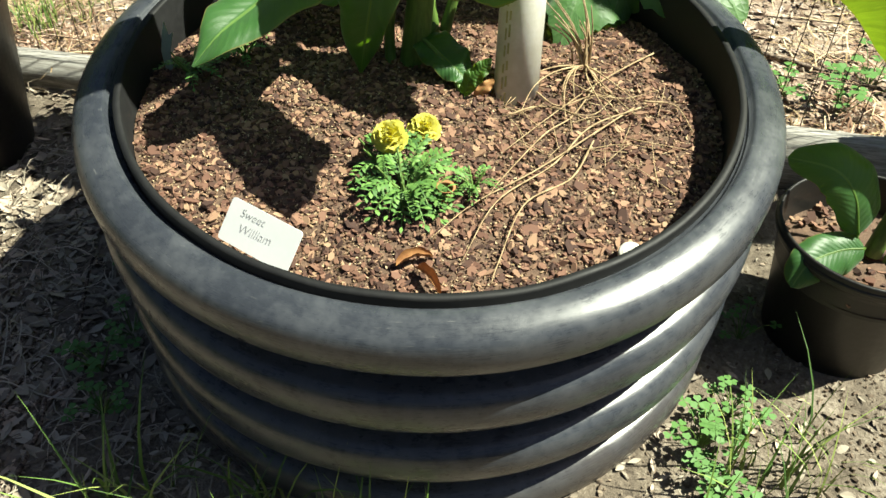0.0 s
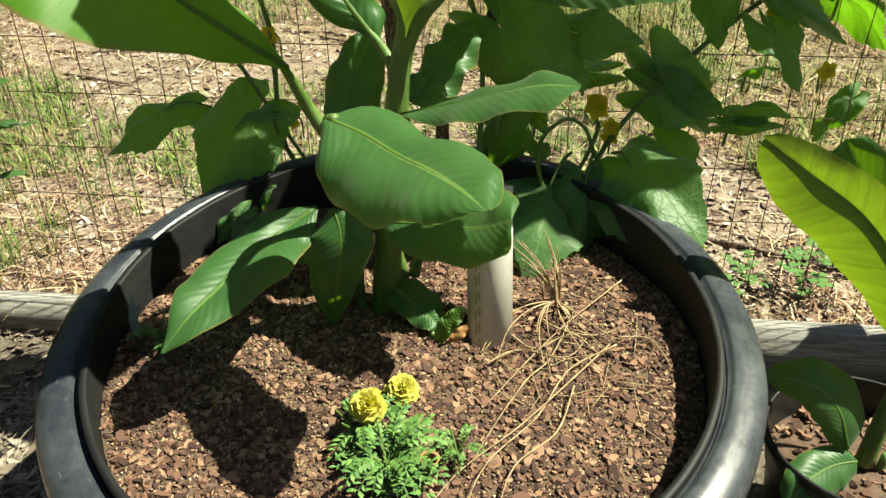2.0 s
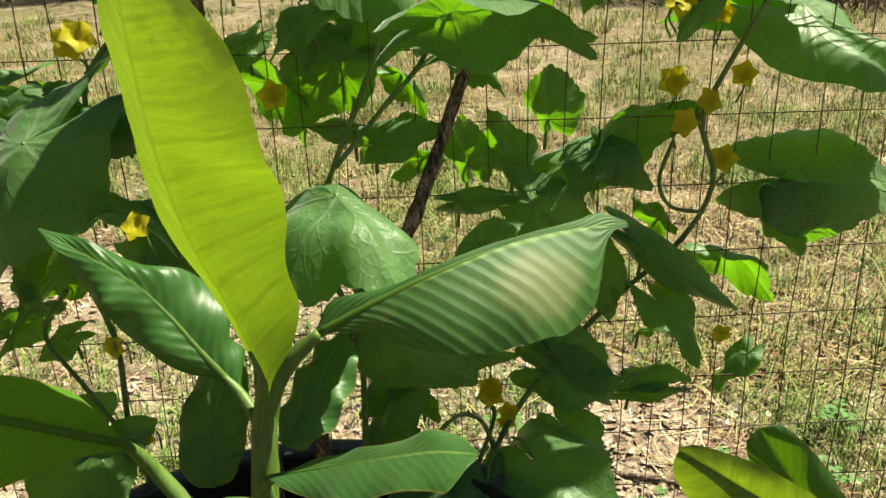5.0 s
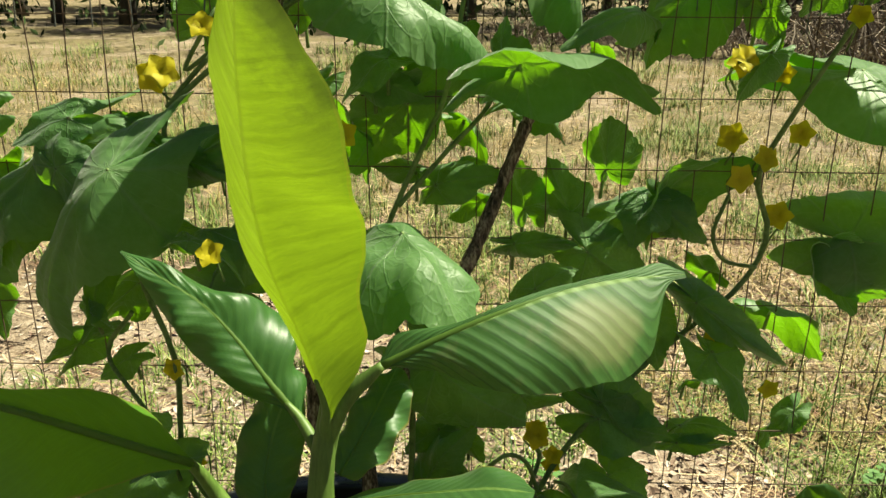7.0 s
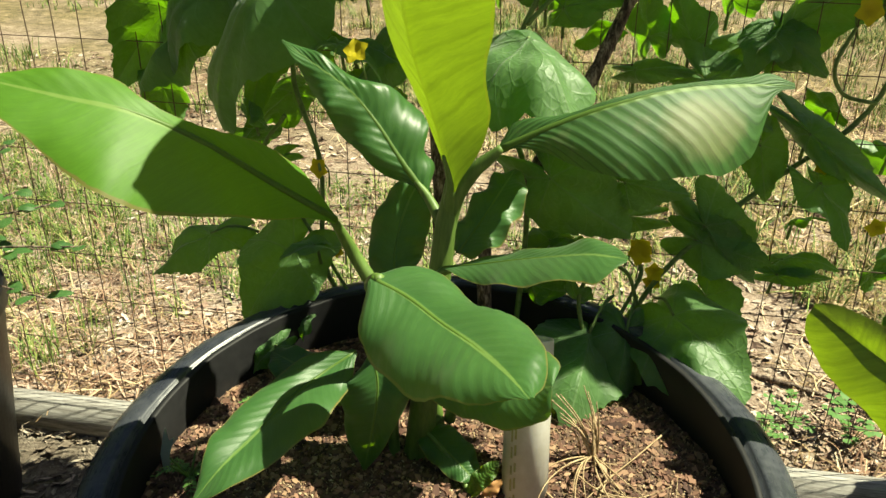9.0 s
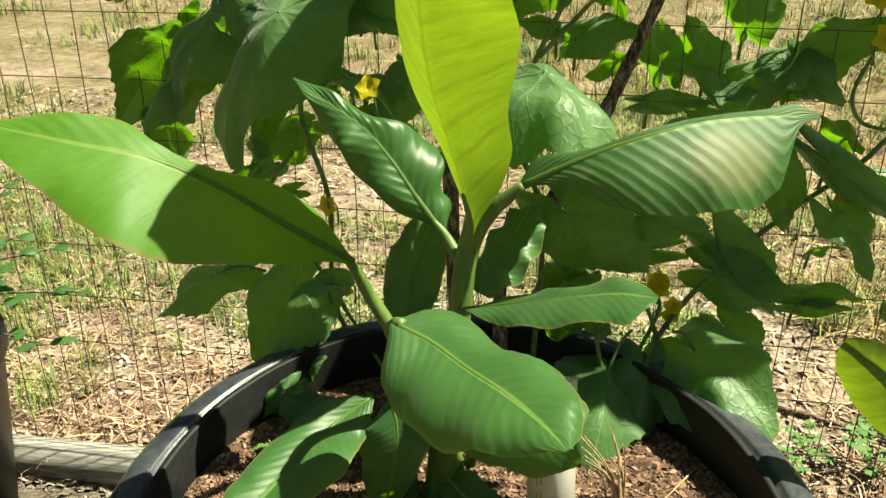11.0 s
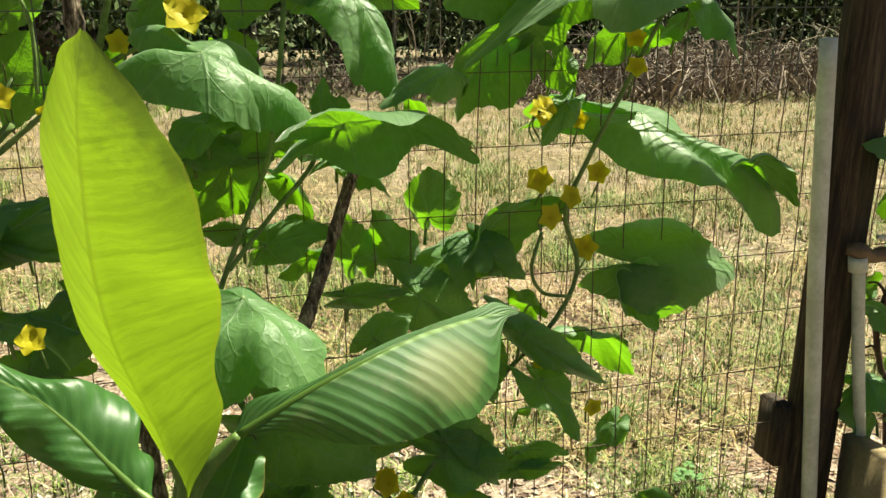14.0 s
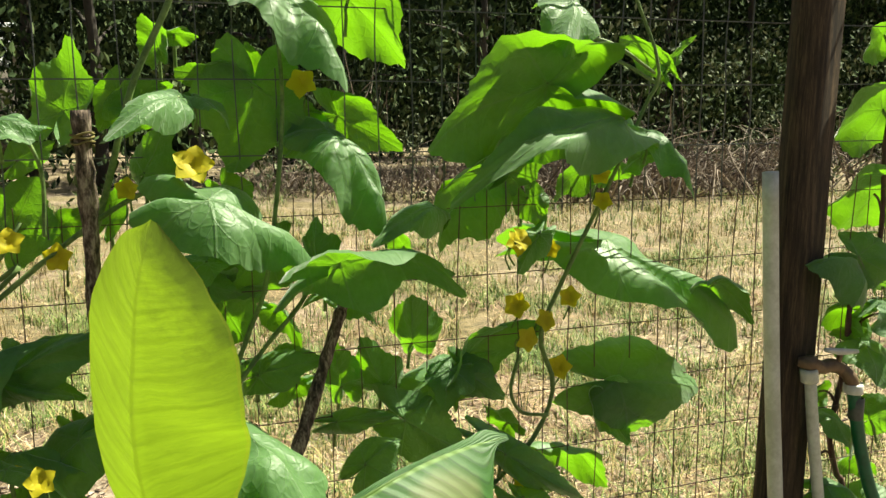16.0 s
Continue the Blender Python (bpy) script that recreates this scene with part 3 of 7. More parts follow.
for k in range(7):
    ob = new("line_wire", th[k % 3])
    ob.parent = trellis
    ob.matrix_basis = pose(T0, -0.0025, 1.236 + 0.1035 * k)

board = tagged(new("fence_board", mesh_of("fence_board", block(-2.4, 0.05, 0.45, 0.489, -0.02, 0.085, 0.003, 12, 0.004), M_BOARD)), "low weathered grey board along the fence foot", "board", "fence boards")
board = tagged(new("fence_board", mesh_of("fence_board", block(0.06, 1.06, 0.45, 0.489, -0.02, 0.118, 0.003, 8, 0.004), M_BOARD)), "taller weathered grey board along the fence foot", "board", "fence boards")
post = thing("fence_post", "dark weathered timber fence post", "post", at=pose(1.0331, 0.489, 0, 0, 1.55, 0))
part("timber", block(-0.0445, 0.0445, -0.019, 0.019, -0.1, 2.1, 0.004, 14, 0.003), M_WOOD, post)
part("side_block", block(-0.078, -0.046, -0.012, 0.05, 0.436, 0.556, 0.004), M_WOOD, post, "short wooden block nailed to the post's side")
pvc = tagged(new("conduit_pipe", mesh_of("conduit_pipe", rod([(0.964, 0.456, 1.191), (0.990, 0.456, 0.842), (1.020, 0.456, 0.531), (1.070, 0.456, 0.020)], 0.0135, 14, 20), M_OLDPVC)), "grey-white plastic conduit standing in front of the post", "pipe")



# ---- leaves ----
def profile_at(values, s):
    """A smooth value along evenly spaced ones, s from 0 to 1."""
    x = s * (len(values) - 1)
    i = min(int(x), len(values) - 2)
    t = x - i
    p = [values[max(i - 1, 0)], values[i], values[i + 1], values[min(i + 2, len(values) - 1)]]
    v = 0.5 * (2 * p[1] + (p[2] - p[0]) * t + (2 * p[0] - 5 * p[1] + 4 * p[2] - p[3]) * t * t + (3 * p[1] - p[0] - 3 * p[2] + p[3]) * t ** 3)
    return max(0.0, v)


def add_leaf(bm, uvl, spine, wl, wr, up, fold_l=12.0, fold_r=12.0, curl=0.25, ripple=0.006, n=46, m=8, base=0.5, tip=0.62, seed=0, tear=0.0, ragged=0.05, pleat=0.0, pleats=17, slant=0.2):
    """A long banana-like blade along the spine; up: the side that its upper face looks to; folds in degrees, up from flat.
    wl, wr: half widths in metres, or lists of them from base to tip. pleat: depth of the shallow folds between side veins."""
    r = random.Random(seed)
    path = glide(spine, n)
    ph = r.uniform(0, 6)
    rows = []
    up = Vector(up).normalized()
    shape = [(k / (n - 1)) ** base * (1 - k / (n - 1)) ** tip for k in range(n)]
    top = max(shape)
    for k, p in enumerate(path):
        s = k / (n - 1)
        t = (path[min(k + 1, n - 1)] - path[max(k - 1, 0)]).normalized()
        nn = (up - t * up.dot(t)).normalized()
        b = t.cross(nn)
        row = []
        for j in range(-m, m + 1):
            a = abs(j) / m
            given = wr if j > 0 else wl
            drawn = isinstance(given, (list, tuple))
            wid = profile_at(given, s) if drawn else given * shape[k] / top
            f = radians(fold_r if j > 0 else fold_l)
            ang = f - curl * a * a
            sgn = 1 if j >= 0 else -1
            d = b * sgn * math.cos(ang) + nn * math.sin(ang)
            fade = min(1.0, wid / 0.02)
            wave = fade * (ripple * a * a * math.sin(s * 21 + ph + (1.7 if j > 0 else 0)) + ripple * 0.6 * a * noise.noise(Vector((s * 9, sgn * 3 + a, seed * 1.3))))
            wave += fade * pleat * min(1.0, 3 * a) * math.sin(6.283 * pleats * (s - slant * a) + 0.8 * noise.noise(Vector((s * 6, sgn * 2, seed))))
            e = 1 + (0.012 if drawn else 0.03) * noise.noise(Vector((s * 18, sgn * 5, seed))) - tear * max(0, noise.noise(Vector((s * 30, sgn * 7, seed + 3))) - 0.35) * 2 * a
            if not drawn:
                e += ragged * a * noise.noise(Vector((s * 7, sgn * 5, seed + 0.5)))
            q = p + d * (wid * a * e) + nn * wave
            row.append((bm.verts.new(q), (sgn * a if j else 0.0, s)))
        rows.append(row)
    for ra, rb in zip(rows, rows[1:]):
        for j in range(2 * m):
            quad = (ra[j], ra[j + 1], rb[j + 1], rb[j])
            f = bm.faces.new([v for v, _ in quad])
            for lp, (_, u) in zip(f.loops, quad):
                lp[uvl].uv = u
    return path


def blade(name, parent, material, spine, wl, wr, up, rib_r=0.0035, label="", **kw):
    """A banana leaf as a part, with its midrib as a piece of it."""
    bm = bmesh.new()
    uvl = bm.loops.layers.uv.new("uv")
    path = add_leaf(bm, uvl, spine, wl, wr, up, **kw)
    ob = part(name, bm, material, parent, label)
    if not rib_r:
        return ob
    u = Vector(up).normalized()
    rib = [p - u * rib_r * 0.8 for p in path]
    bm = tube(bmesh.new(), rib[::3] + [rib[-1]], [rib_r * 1.5, rib_r, rib_r * 0.25], 7, 24)
    part("midrib", bm, M_RIB, ob)
    return ob


def palm_outline(a, lobes, teeth, seed):
    """Outline of a cucumber-like leaf by the angle from its tip: five pointed lobes and a notch at the stalk."""
    c = abs(a) / math.pi
    q = abs((a / (2 * math.pi / 5) + 0.5) % 1 - 0.5) * 2
    r = (1.0 - 0.2 * c - 0.42 * max(0.0, c - 0.5)) * (1 + lobes * (1 - 2 * q ** 0.75)) + 0.07 * max(0.0, 1 - c * 8)
    if c > 0.84:
        r *= 1 - 0.8 * ((c - 0.84) / 0.16) ** 1.3
    r *= 1 + teeth * math.sin(a * 26 + seed) + 0.07 * noise.noise(Vector((math.cos(a) * 2, math.sin(a) * 2, seed * 2.1)))
    return r


def add_palm(bm, uvl, attach, tip, up, width=0.95, cup=0.15, droop=0.35, lobes=0.11, teeth=0.026, seed=0, wave=0.15, fold=None):
    """A broad lobed leaf: where the stalk meets it, its tip, and where its upper face looks to."""
    attach, tip, up = Vector(attach), Vector(tip), Vector(up)
    t = tip - attach
    size = t.length
    t.normalize()
    nn = (up - t * up.dot(t)).normalized()
    b = t.cross(nn)
    na, nr = 78, 7
    bend, roll = 0.2 + 1.5 * droop, 0.3 + 0.9 * droop
    ch, sh, grow = math.cos(bend / 2), math.sin(bend / 2), bend / (2 * math.sin(bend / 2))
    rr = random.Random(seed * 7 + 1)
    chance, curl, skew = rr.uniform(-0.45, 0.2), rr.uniform(0.0, 0.22), rr.uniform(-0.12, 0.12)
    fold = chance if fold is None else fold
    grid = []
    for i in range(na):
        a = -math.pi + 2 * math.pi * (i + 0.5) / na
        R = palm_outline(a, lobes, teeth, seed)
        col = []
        for j in range(1, nr + 1):
            q = j / nr
            u, v = math.sin(a) * R * q * width * 0.80, math.cos(a) * R * q
            z = wave * q * q * math.sin(a * 5 + seed) * 0.6 + wave * 0.8 * noise.noise(Vector((u * 2.2, v * 2.2, seed * 3.7)))
            z -= 0.035 * abs(math.sin(2.6 * a)) * (1 - q) * q * 2
            z += 0.05 * q * noise.noise(Vector((u * 5, v * 5, seed * 1.7)))
            z += (cup * 0.4 + fold) * abs(u) + skew * u - curl * q ** 4
            x, y = math.sin(roll * u) / roll, math.sin(bend * v) / bend
            z -= (1 - math.cos(roll * u)) / roll + (1 - math.cos(bend * v)) / bend
            y, z = (y * ch - z * sh) * grow, (y * sh + z * ch) * grow
            p = attach + (b * x + t * y + nn * z) * size
            col.append((bm.verts.new(p), (u, v)))
        grid.append(col)
    c = (bm.verts.new(attach), (0.0, 0.0))
    for i in range(na):
        p, q = grid[i], grid[(i + 1) % na]
        tri_ = (c, p[0], q[0])
        f = bm.faces.new([v for v, _ in tri_])
        for lp, (_, u) in zip(f.loops, tri_):
            lp[uvl].uv = u
        if i == na - 1:
            continue
        for j in range(nr - 1):
            quad = (p[j], p[j + 1], q[j + 1], q[j])
            f = bm.faces.new([v for v, _ in quad])
            for lp, (_, u) in zip(f.loops, quad):
                lp[uvl].uv = u


def palm(parent, material, attach, tip, up, stalk=None, name="leaf", label="", r=0.0022, **kw):
    bm = bmesh.new()
    uvl = bm.loops.layers.uv.new("uv")
    add_palm(bm, uvl, attach, tip, up, **kw)
    ob = part(name, bm, material, parent, label)
    if stalk:
        part("leaf_stalk", rod([*stalk, attach], (r * 1.3, r), 6, 12), M_VINE, ob)
    return ob


M_RIB = leaf_material("leaf_rib", (0.2, 0.36, 0.07), (0.3, 0.46, 0.1), (0.4, 0.66, 0.02), 2, 0.5, 0.45)



# ---- banana plant in the tub ----
banana = thing('banana_plant', 'young banana plant with broad glossy green leaves growing in the tub', 'plant', at=on_mulch(-0.03, 0.09))
HOME = banana.matrix_world.inverted()


def bl(name, material, spine, wl, wr, up, **kw):
    return blade(name, banana, material, [HOME @ Vector(p) for p in spine], wl, wr, up, **kw)


def stalk(points, radii, name="leaf_stalk", label="", sides=10, n=20):
    return part(name, rod([HOME @ Vector(p) for p in points], radii, sides, n), M_PSEUDO, banana, label)


stalk([(-0.045, 0.085, 0.36), (-0.034, 0.098, 0.5), (-0.024, 0.102, 0.6), (-0.014, 0.112, 0.716), (-0.009, 0.116, 0.758), (-0.007, 0.113, 0.784)], (0.021, 0.018, 0.0155, 0.0135, 0.0105, 0.007), 'pseudostem', 'thick sheathed green stalk', 14)
stalk([(-0.014, 0.118, 0.70), (-0.002, 0.115, 0.759), (0.018, 0.115, 0.794), (0.035, 0.115, 0.811), (0.051, 0.114, 0.8265)], (0.0095, 0.0105, 0.0095, 0.008, 0.0045))
stalk([(-0.012, 0.112, 0.66), (-0.014, 0.118, 0.705), (-0.028, 0.126, 0.735), (-0.043, 0.14, 0.751), (-0.057, 0.147, 0.764)], (0.009, 0.0085, 0.007, 0.0055, 0.003), label='bright yellow-green leaf stalk')
stalk([(-0.03, 0.1, 0.55), (-0.081, 0.100, 0.598), (-0.103, 0.105, 0.634), (-0.129, 0.108, 0.676), (-0.139, 0.09, 0.715), (-0.142, 0.06, 0.749)], (0.011, 0.011, 0.0095, 0.0085, 0.0065, 0.004))
stalk([(-0.03, 0.09, 0.56), (-0.081, 0.030, 0.665), (-0.070, -0.020, 0.713), (-0.058, -0.036, 0.724)], (0.009, 0.006))
stalk([(-0.012, 0.11, 0.62), (-0.015, 0.090, 0.667), (0.002, 0.085, 0.680)], (0.009, 0.004))
stalk([(-0.009, 0.114, 0.73), (-0.008, 0.108, 0.76), (-0.006, 0.101, 0.785), (-0.014, 0.093, 0.82)], (0.0085, 0.0075, 0.005, 0.002))
bl('leaf', M_YOUNG, [(-0.002, 0.1, 0.773), (-0.024, 0.085, 0.865), (-0.042, 0.045, 0.956), (-0.045, 0.005, 1.038), (-0.038, -0.035, 1.109), (-0.03, -0.065, 1.168), (-0.016, -0.095, 1.218)], [0.004, 0.008, 0.0246, 0.0402, 0.0485, 0.0577, 0.0638, 0.0656, 0.063, 0.0559, 0.0431, 0.0277, 0.002], [0.002, 0.0422, 0.0661, 0.0723, 0.0858, 0.0941, 0.0972, 0.0917, 0.082, 0.0721, 0.0633, 0.0454, 0.003], (-0.22, -0.93, 0.25), fold_l=-34, fold_r=0, curl=0.08, ripple=0.004, seed=1, rib_r=0, pleat=0.0005, pleats=13, slant=0.09, n=60, label='upright yellow-green young leaf lit through by the sun')
bl('leaf', M_BANANA2, [(0.046, 0.115, 0.824), (0.108, 0.115, 0.857), (0.169, 0.125, 0.881), (0.234, 0.15, 0.895), (0.305, 0.185, 0.896), (0.378, 0.21, 0.892)], [0.0035, 0.0226, 0.0195, 0.012, 0.0075, 0.007, 0.0075, 0.0077, 0.0074, 0.0061, 0.0066, 0.0081, 0.0117, 0.0166, 0.004], [0.0024, 0.01, 0.0248, 0.0492, 0.0682, 0.082, 0.09, 0.0962, 0.1002, 0.102, 0.1026, 0.0939, 0.0766, 0.015, 0.004], (-0.06, -0.72, 0.69), fold_l=6, fold_r=0, curl=0.26, ripple=0.003, seed=2, tear=0.2, pleat=0.0003, pleats=19, slant=0.2, n=96, label='arching leaf with sun-scorched brown patches')
bl('leaf', M_BANANA3, [(-0.044, 0.145, 0.748), (-0.078, 0.153, 0.79), (-0.109, 0.161, 0.832), (-0.144, 0.169, 0.869), (-0.188, 0.178, 0.895), (-0.233, 0.19, 0.92)], [0.003, 0.0096, 0.0246, 0.0353, 0.0399, 0.0431, 0.044, 0.0424, 0.0369, 0.0273, 0.018, 0.0098, 0.002], [0.0058, 0.0365, 0.0335, 0.0551, 0.0607, 0.0539, 0.0432, 0.024, 0.019, 0.0171, 0.0143, 0.009, 0.0017], (0.15, -0.75, 0.65), fold_l=10, fold_r=14, curl=0.5, ripple=0.009, seed=3, pleat=0.0006, pleats=16, slant=0.12, n=80, label='wavy glossy leaf bending back')
bl('leaf', M_FRESH, [(-0.136, 0.06, 0.745), (-0.187, -0.005, 0.814), (-0.226, -0.065, 0.875), (-0.274, -0.1, 0.913), (-0.331, -0.12, 0.93), (-0.392, -0.13, 0.944)], [0.0075, 0.019, 0.0397, 0.0579, 0.0735, 0.0852, 0.093, 0.0951, 0.088, 0.0702, 0.0513, 0.0376, 0.022], [0.0069, 0.042, 0.0466, 0.0414, 0.0295, 0.0183, 0.0127, 0.0182, 0.034, 0.0344, 0.0296, 0.022, 0.009], (0.05, -0.6, 0.8), fold_l=6, fold_r=2, curl=0.12, ripple=0.003, seed=4, pleat=0.0005, pleats=15, slant=0.15, n=70, label='long leaf half in the shade of the upright leaf')
bl('leaf', M_BANANA, [(-0.068, -0.035, 0.725), (-0.026, -0.051, 0.715), (0.014, -0.082, 0.708), (0.053, -0.122, 0.711), (0.086, -0.164, 0.715), (0.113, -0.2, 0.713)], [0.0114, 0.0448, 0.0566, 0.057, 0.0562, 0.0561, 0.0626, 0.0704, 0.0666, 0.0559, 0.0443, 0.0283, 0.0051], [0.01, 0.0574, 0.0693, 0.0738, 0.078, 0.0788, 0.078, 0.0726, 0.0652, 0.0537, 0.039, 0.0215, 0.0038], (0.05, -0.38, 0.92), fold_l=8, fold_r=6, curl=0.45, ripple=0.005, seed=5, rib_r=0.0024, pleat=0.0006, pleats=16, slant=0.2, n=70, label='broad leaf spreading towards the path')
bl('leaf', M_BANANA, [(-0.01, 0.085, 0.681), (0.037, 0.07, 0.698), (0.08, 0.054, 0.716), (0.122, 0.036, 0.733), (0.161, 0.022, 0.746), (0.198, 0.01, 0.75)], [0.003, 0.0036, 0.012, 0.0151, 0.0161, 0.0166, 0.0228, 0.0244, 0.0249, 0.0207, 0.003], [0.003, 0.0194, 0.0293, 0.0375, 0.0423, 0.0443, 0.0414, 0.0404, 0.0395, 0.0407, 0.006], (0.0, -0.35, 0.94), fold_l=4, fold_r=8, curl=0.15, ripple=0.003, seed=6, rib_r=0.0014)
bl('leaf', M_BANANA, [(-0.121, 0.07, 0.556), (-0.158, 0.03, 0.541), (-0.183, -0.028, 0.537), (-0.201, -0.084, 0.53), (-0.222, -0.128, 0.519), (-0.244, -0.16, 0.494)], [0.0049, 0.0319, 0.044, 0.0532, 0.0595, 0.0562, 0.0489, 0.0381, 0.0289, 0.0185, 0.0026], [0.004, 0.0212, 0.0312, 0.0364, 0.0384, 0.0397, 0.0397, 0.0378, 0.0238, 0.0114, 0.0015], (-0.25, -0.75, 0.6), fold_l=14, fold_r=26, curl=0.3, ripple=0.003, seed=7, rib_r=0.0017)
bl('leaf', M_BANANA, [(-0.094, 0.05, 0.567), (-0.083, 0.032, 0.546), (-0.081, 0.019, 0.519), (-0.086, 0.016, 0.484), (-0.095, 0.023, 0.44), (-0.106, 0.035, 0.391)], [0.0028, 0.0219, 0.0369, 0.0431, 0.0373, 0.0312, 0.0265, 0.022, 0.0173, 0.0094, 0.0016], [0.0078, 0.0357, 0.0507, 0.0551, 0.0566, 0.0565, 0.0549, 0.05, 0.043, 0.03, 0.003], (-0.05, -0.85, 0.5), fold_l=4, fold_r=6, curl=0.4, ripple=0.004, seed=8, rib_r=0.0017)
bl('leaf', M_BANANA, [(-0.030, 0.050, 0.551), (0.032, 0.020, 0.567), (0.089, -0.010, 0.582), (0.131, -0.030, 0.606)], 0.062, 0.046, (0.1, -0.55, 0.8), fold_l=4, fold_r=4, curl=0.4, ripple=0.004, base=0.35, tip=0.3, seed=9, rib_r=0.0017)
bl('leaf', M_BANANA, [(-0.004, 0.160, 0.664), (0.019, 0.200, 0.692), (0.041, 0.240, 0.723), (0.055, 0.280, 0.739)], 0.03, 0.04, (-0.2, -0.8, 0.55), fold_l=10, fold_r=10, curl=0.4, ripple=0.01, base=0.4, tip=0.5, seed=10, rib_r=0.0017)
bl('leaf', M_BANANA, [(-0.089, 0.160, 0.613), (-0.095, 0.190, 0.649), (-0.086, 0.220, 0.694), (-0.070, 0.250, 0.732)], 0.04, 0.04, (0.1, -0.8, 0.55), fold_l=8, fold_r=8, curl=0.4, ripple=0.008, base=0.4, tip=0.5, seed=11, rib_r=0.0017)
bl('leaf', M_BANANA, [(-0.121, 0.060, 0.496), (-0.224, 0.150, 0.463), (-0.291, 0.200, 0.450)], 0.035, 0.03, (0, -0.5, 0.8), base=0.4, tip=0.5, seed=12, rib_r=0.0017)
sucker = thing('banana_sucker', 'small banana sucker with a bright young leaf beside the pipe', 'plant', at=on_mulch(0.03, 0.03))
SH = sucker.matrix_world.inverted()
blade('leaf', sucker, M_BANANA, [SH @ Vector(p) for p in [(-0.041, 0.090, 0.434), (-0.014, 0.070, 0.426), (0.022, 0.045, 0.413), (0.043, 0.035, 0.399)]], 0.03, 0.024, (0.2, -0.6, 0.75), rib_r=0.0016, seed=21)
blade('leaf', sucker, M_YOUNG, [SH @ Vector(p) for p in [(0.039, 0.020, 0.386), (0.047, 0.020, 0.410), (0.060, 0.025, 0.426), (0.072, 0.030, 0.440)]], 0.012, 0.013, (-0.2, -0.8, 0.5), rib_r=0.001, seed=22, label='bright rolled new leaf')
blade('leaf', sucker, M_DRY, [SH @ Vector(p) for p in [(0.054, 0.020, 0.373), (0.064, 0.020, 0.398), (0.078, 0.030, 0.411)]], 0.008, 0.009, (0.2, -0.8, 0.5), rib_r=0.0008, seed=23, label='withered orange leaf')
part('stalk', rod([SH @ Vector(p) for p in [(0.057, 0.000, 0.360), (0.046, 0.015, 0.376), (0.009, 0.050, 0.413), (-0.045, 0.090, 0.438)]], (0.005, 0.004, 0.003), 8, 14), M_PSEUDO, sucker)
stalk([(-0.070, 0.070, 0.363), (-0.077, 0.090, 0.444), (-0.059, 0.100, 0.527)], (0.0085, 0.007, 0.005), 'offset_stalk')
stalk([(-0.017, 0.110, 0.410), (-0.029, 0.120, 0.476), (-0.048, 0.120, 0.527)], (0.0085, 0.007, 0.005), 'offset_stalk')
stalk([(-0.006, 0.120, 0.424), (0.005, 0.130, 0.474), (0.020, 0.130, 0.519)], (0.0085, 0.007, 0.005), 'offset_stalk')
stalk([(-0.051, 0.070, 0.365), (-0.044, 0.080, 0.407), (-0.015, 0.100, 0.444)], (0.0085, 0.007, 0.005), 'offset_stalk')


# ---- potted banana beside the tub ----
pot = thing('nursery_pot', 'black plastic nursery pot with dry soil standing on the ground', 'pot', 'black pots', at=pose(0.645, 0.085, ground_z(0.632, 0.075) - 0.004, 0, 0, 0))
part('pot_body', lathe([(0.0, 0.0), (0.1, 0.0), (0.104, 0.004), (0.128, 0.19), (0.1295, 0.195), (0.1365, 0.1965), (0.138, 0.2), (0.138, 0.217), (0.1365, 0.2195), (0.1335, 0.2195), (0.1325, 0.216), (0.1275, 0.19), (0.125, 0.15)], 72, 0.012), M_POT, pot)
part('rim_bead', lathe([(0.1385, 0.204), (0.1405, 0.206), (0.1405, 0.2095), (0.1385, 0.2115)], 72, 0.012), M_POT, pot)
pot_soil = tagged(new('pot_soil', mesh_of('pot_soil', lathe([(0.0, 0.165), (0.05, 0.168), (0.1, 0.163), (0.1265, 0.158)], 48), M_PEAT)), 'dry brown potting soil with bark', 'soil', kind='stuff')
pot_soil.matrix_world = pot.matrix_world
chips('pot_bark', 260, lambda r: ((lambda a, d: ((d * math.cos(a), d * math.sin(a), 0.168), 1.0))(r.uniform(0, 6.28), 0.12 * math.sqrt(r.random()))), (0.006, 0.02), M_CHIP, 'pale bark pieces on the potting soil', 'bark chips', m=pot.matrix_world, seed=19, tilt=0.3)
potted = thing('potted_banana', 'young banana plant with broad leaves in a nursery pot', 'plant', at=Vector((0.65, 0.08, 0.165)))
PH = potted.matrix_world.inverted()


def pb(material, spine, wl, wr, up, **kw):
    return blade('leaf', potted, material, [PH @ Vector(p) for p in spine], wl, wr, up, **kw)


part('pseudostem', rod([(0, 0, 0), (0.012, 0.01, 0.1), (0.03, 0.02, 0.2)], (0.014, 0.012, 0.008), 12, 14), M_PSEUDO, potted)
part('stalk', rod([PH @ Vector(p) for p in [(0.658, 0.060, 0.017), (0.667, 0.070, 0.110), (0.677, 0.080, 0.185)]], (0.009, 0.007, 0.006), 10, 12), M_PSEUDO, potted)
part('stalk', rod([PH @ Vector(p) for p in [(0.634, 0.070, 0.080), (0.613, 0.055, 0.194), (0.594, 0.060, 0.247)]], (0.004, 0.003, 0.003), 8, 12), M_PSEUDO, potted)
pb(M_YOUNG, [(0.702, 0.100, 0.343), (0.648, 0.120, 0.450), (0.581, 0.140, 0.534), (0.505, 0.155, 0.588), (0.441, 0.160, 0.636)], 0.075, 0.05, (-0.45, -0.75, 0.45), fold_l=-15, fold_r=38, curl=0.15, ripple=0.003, base=0.4, tip=0.5, seed=31, label='yellow-green folded leaf lit through by the sun')
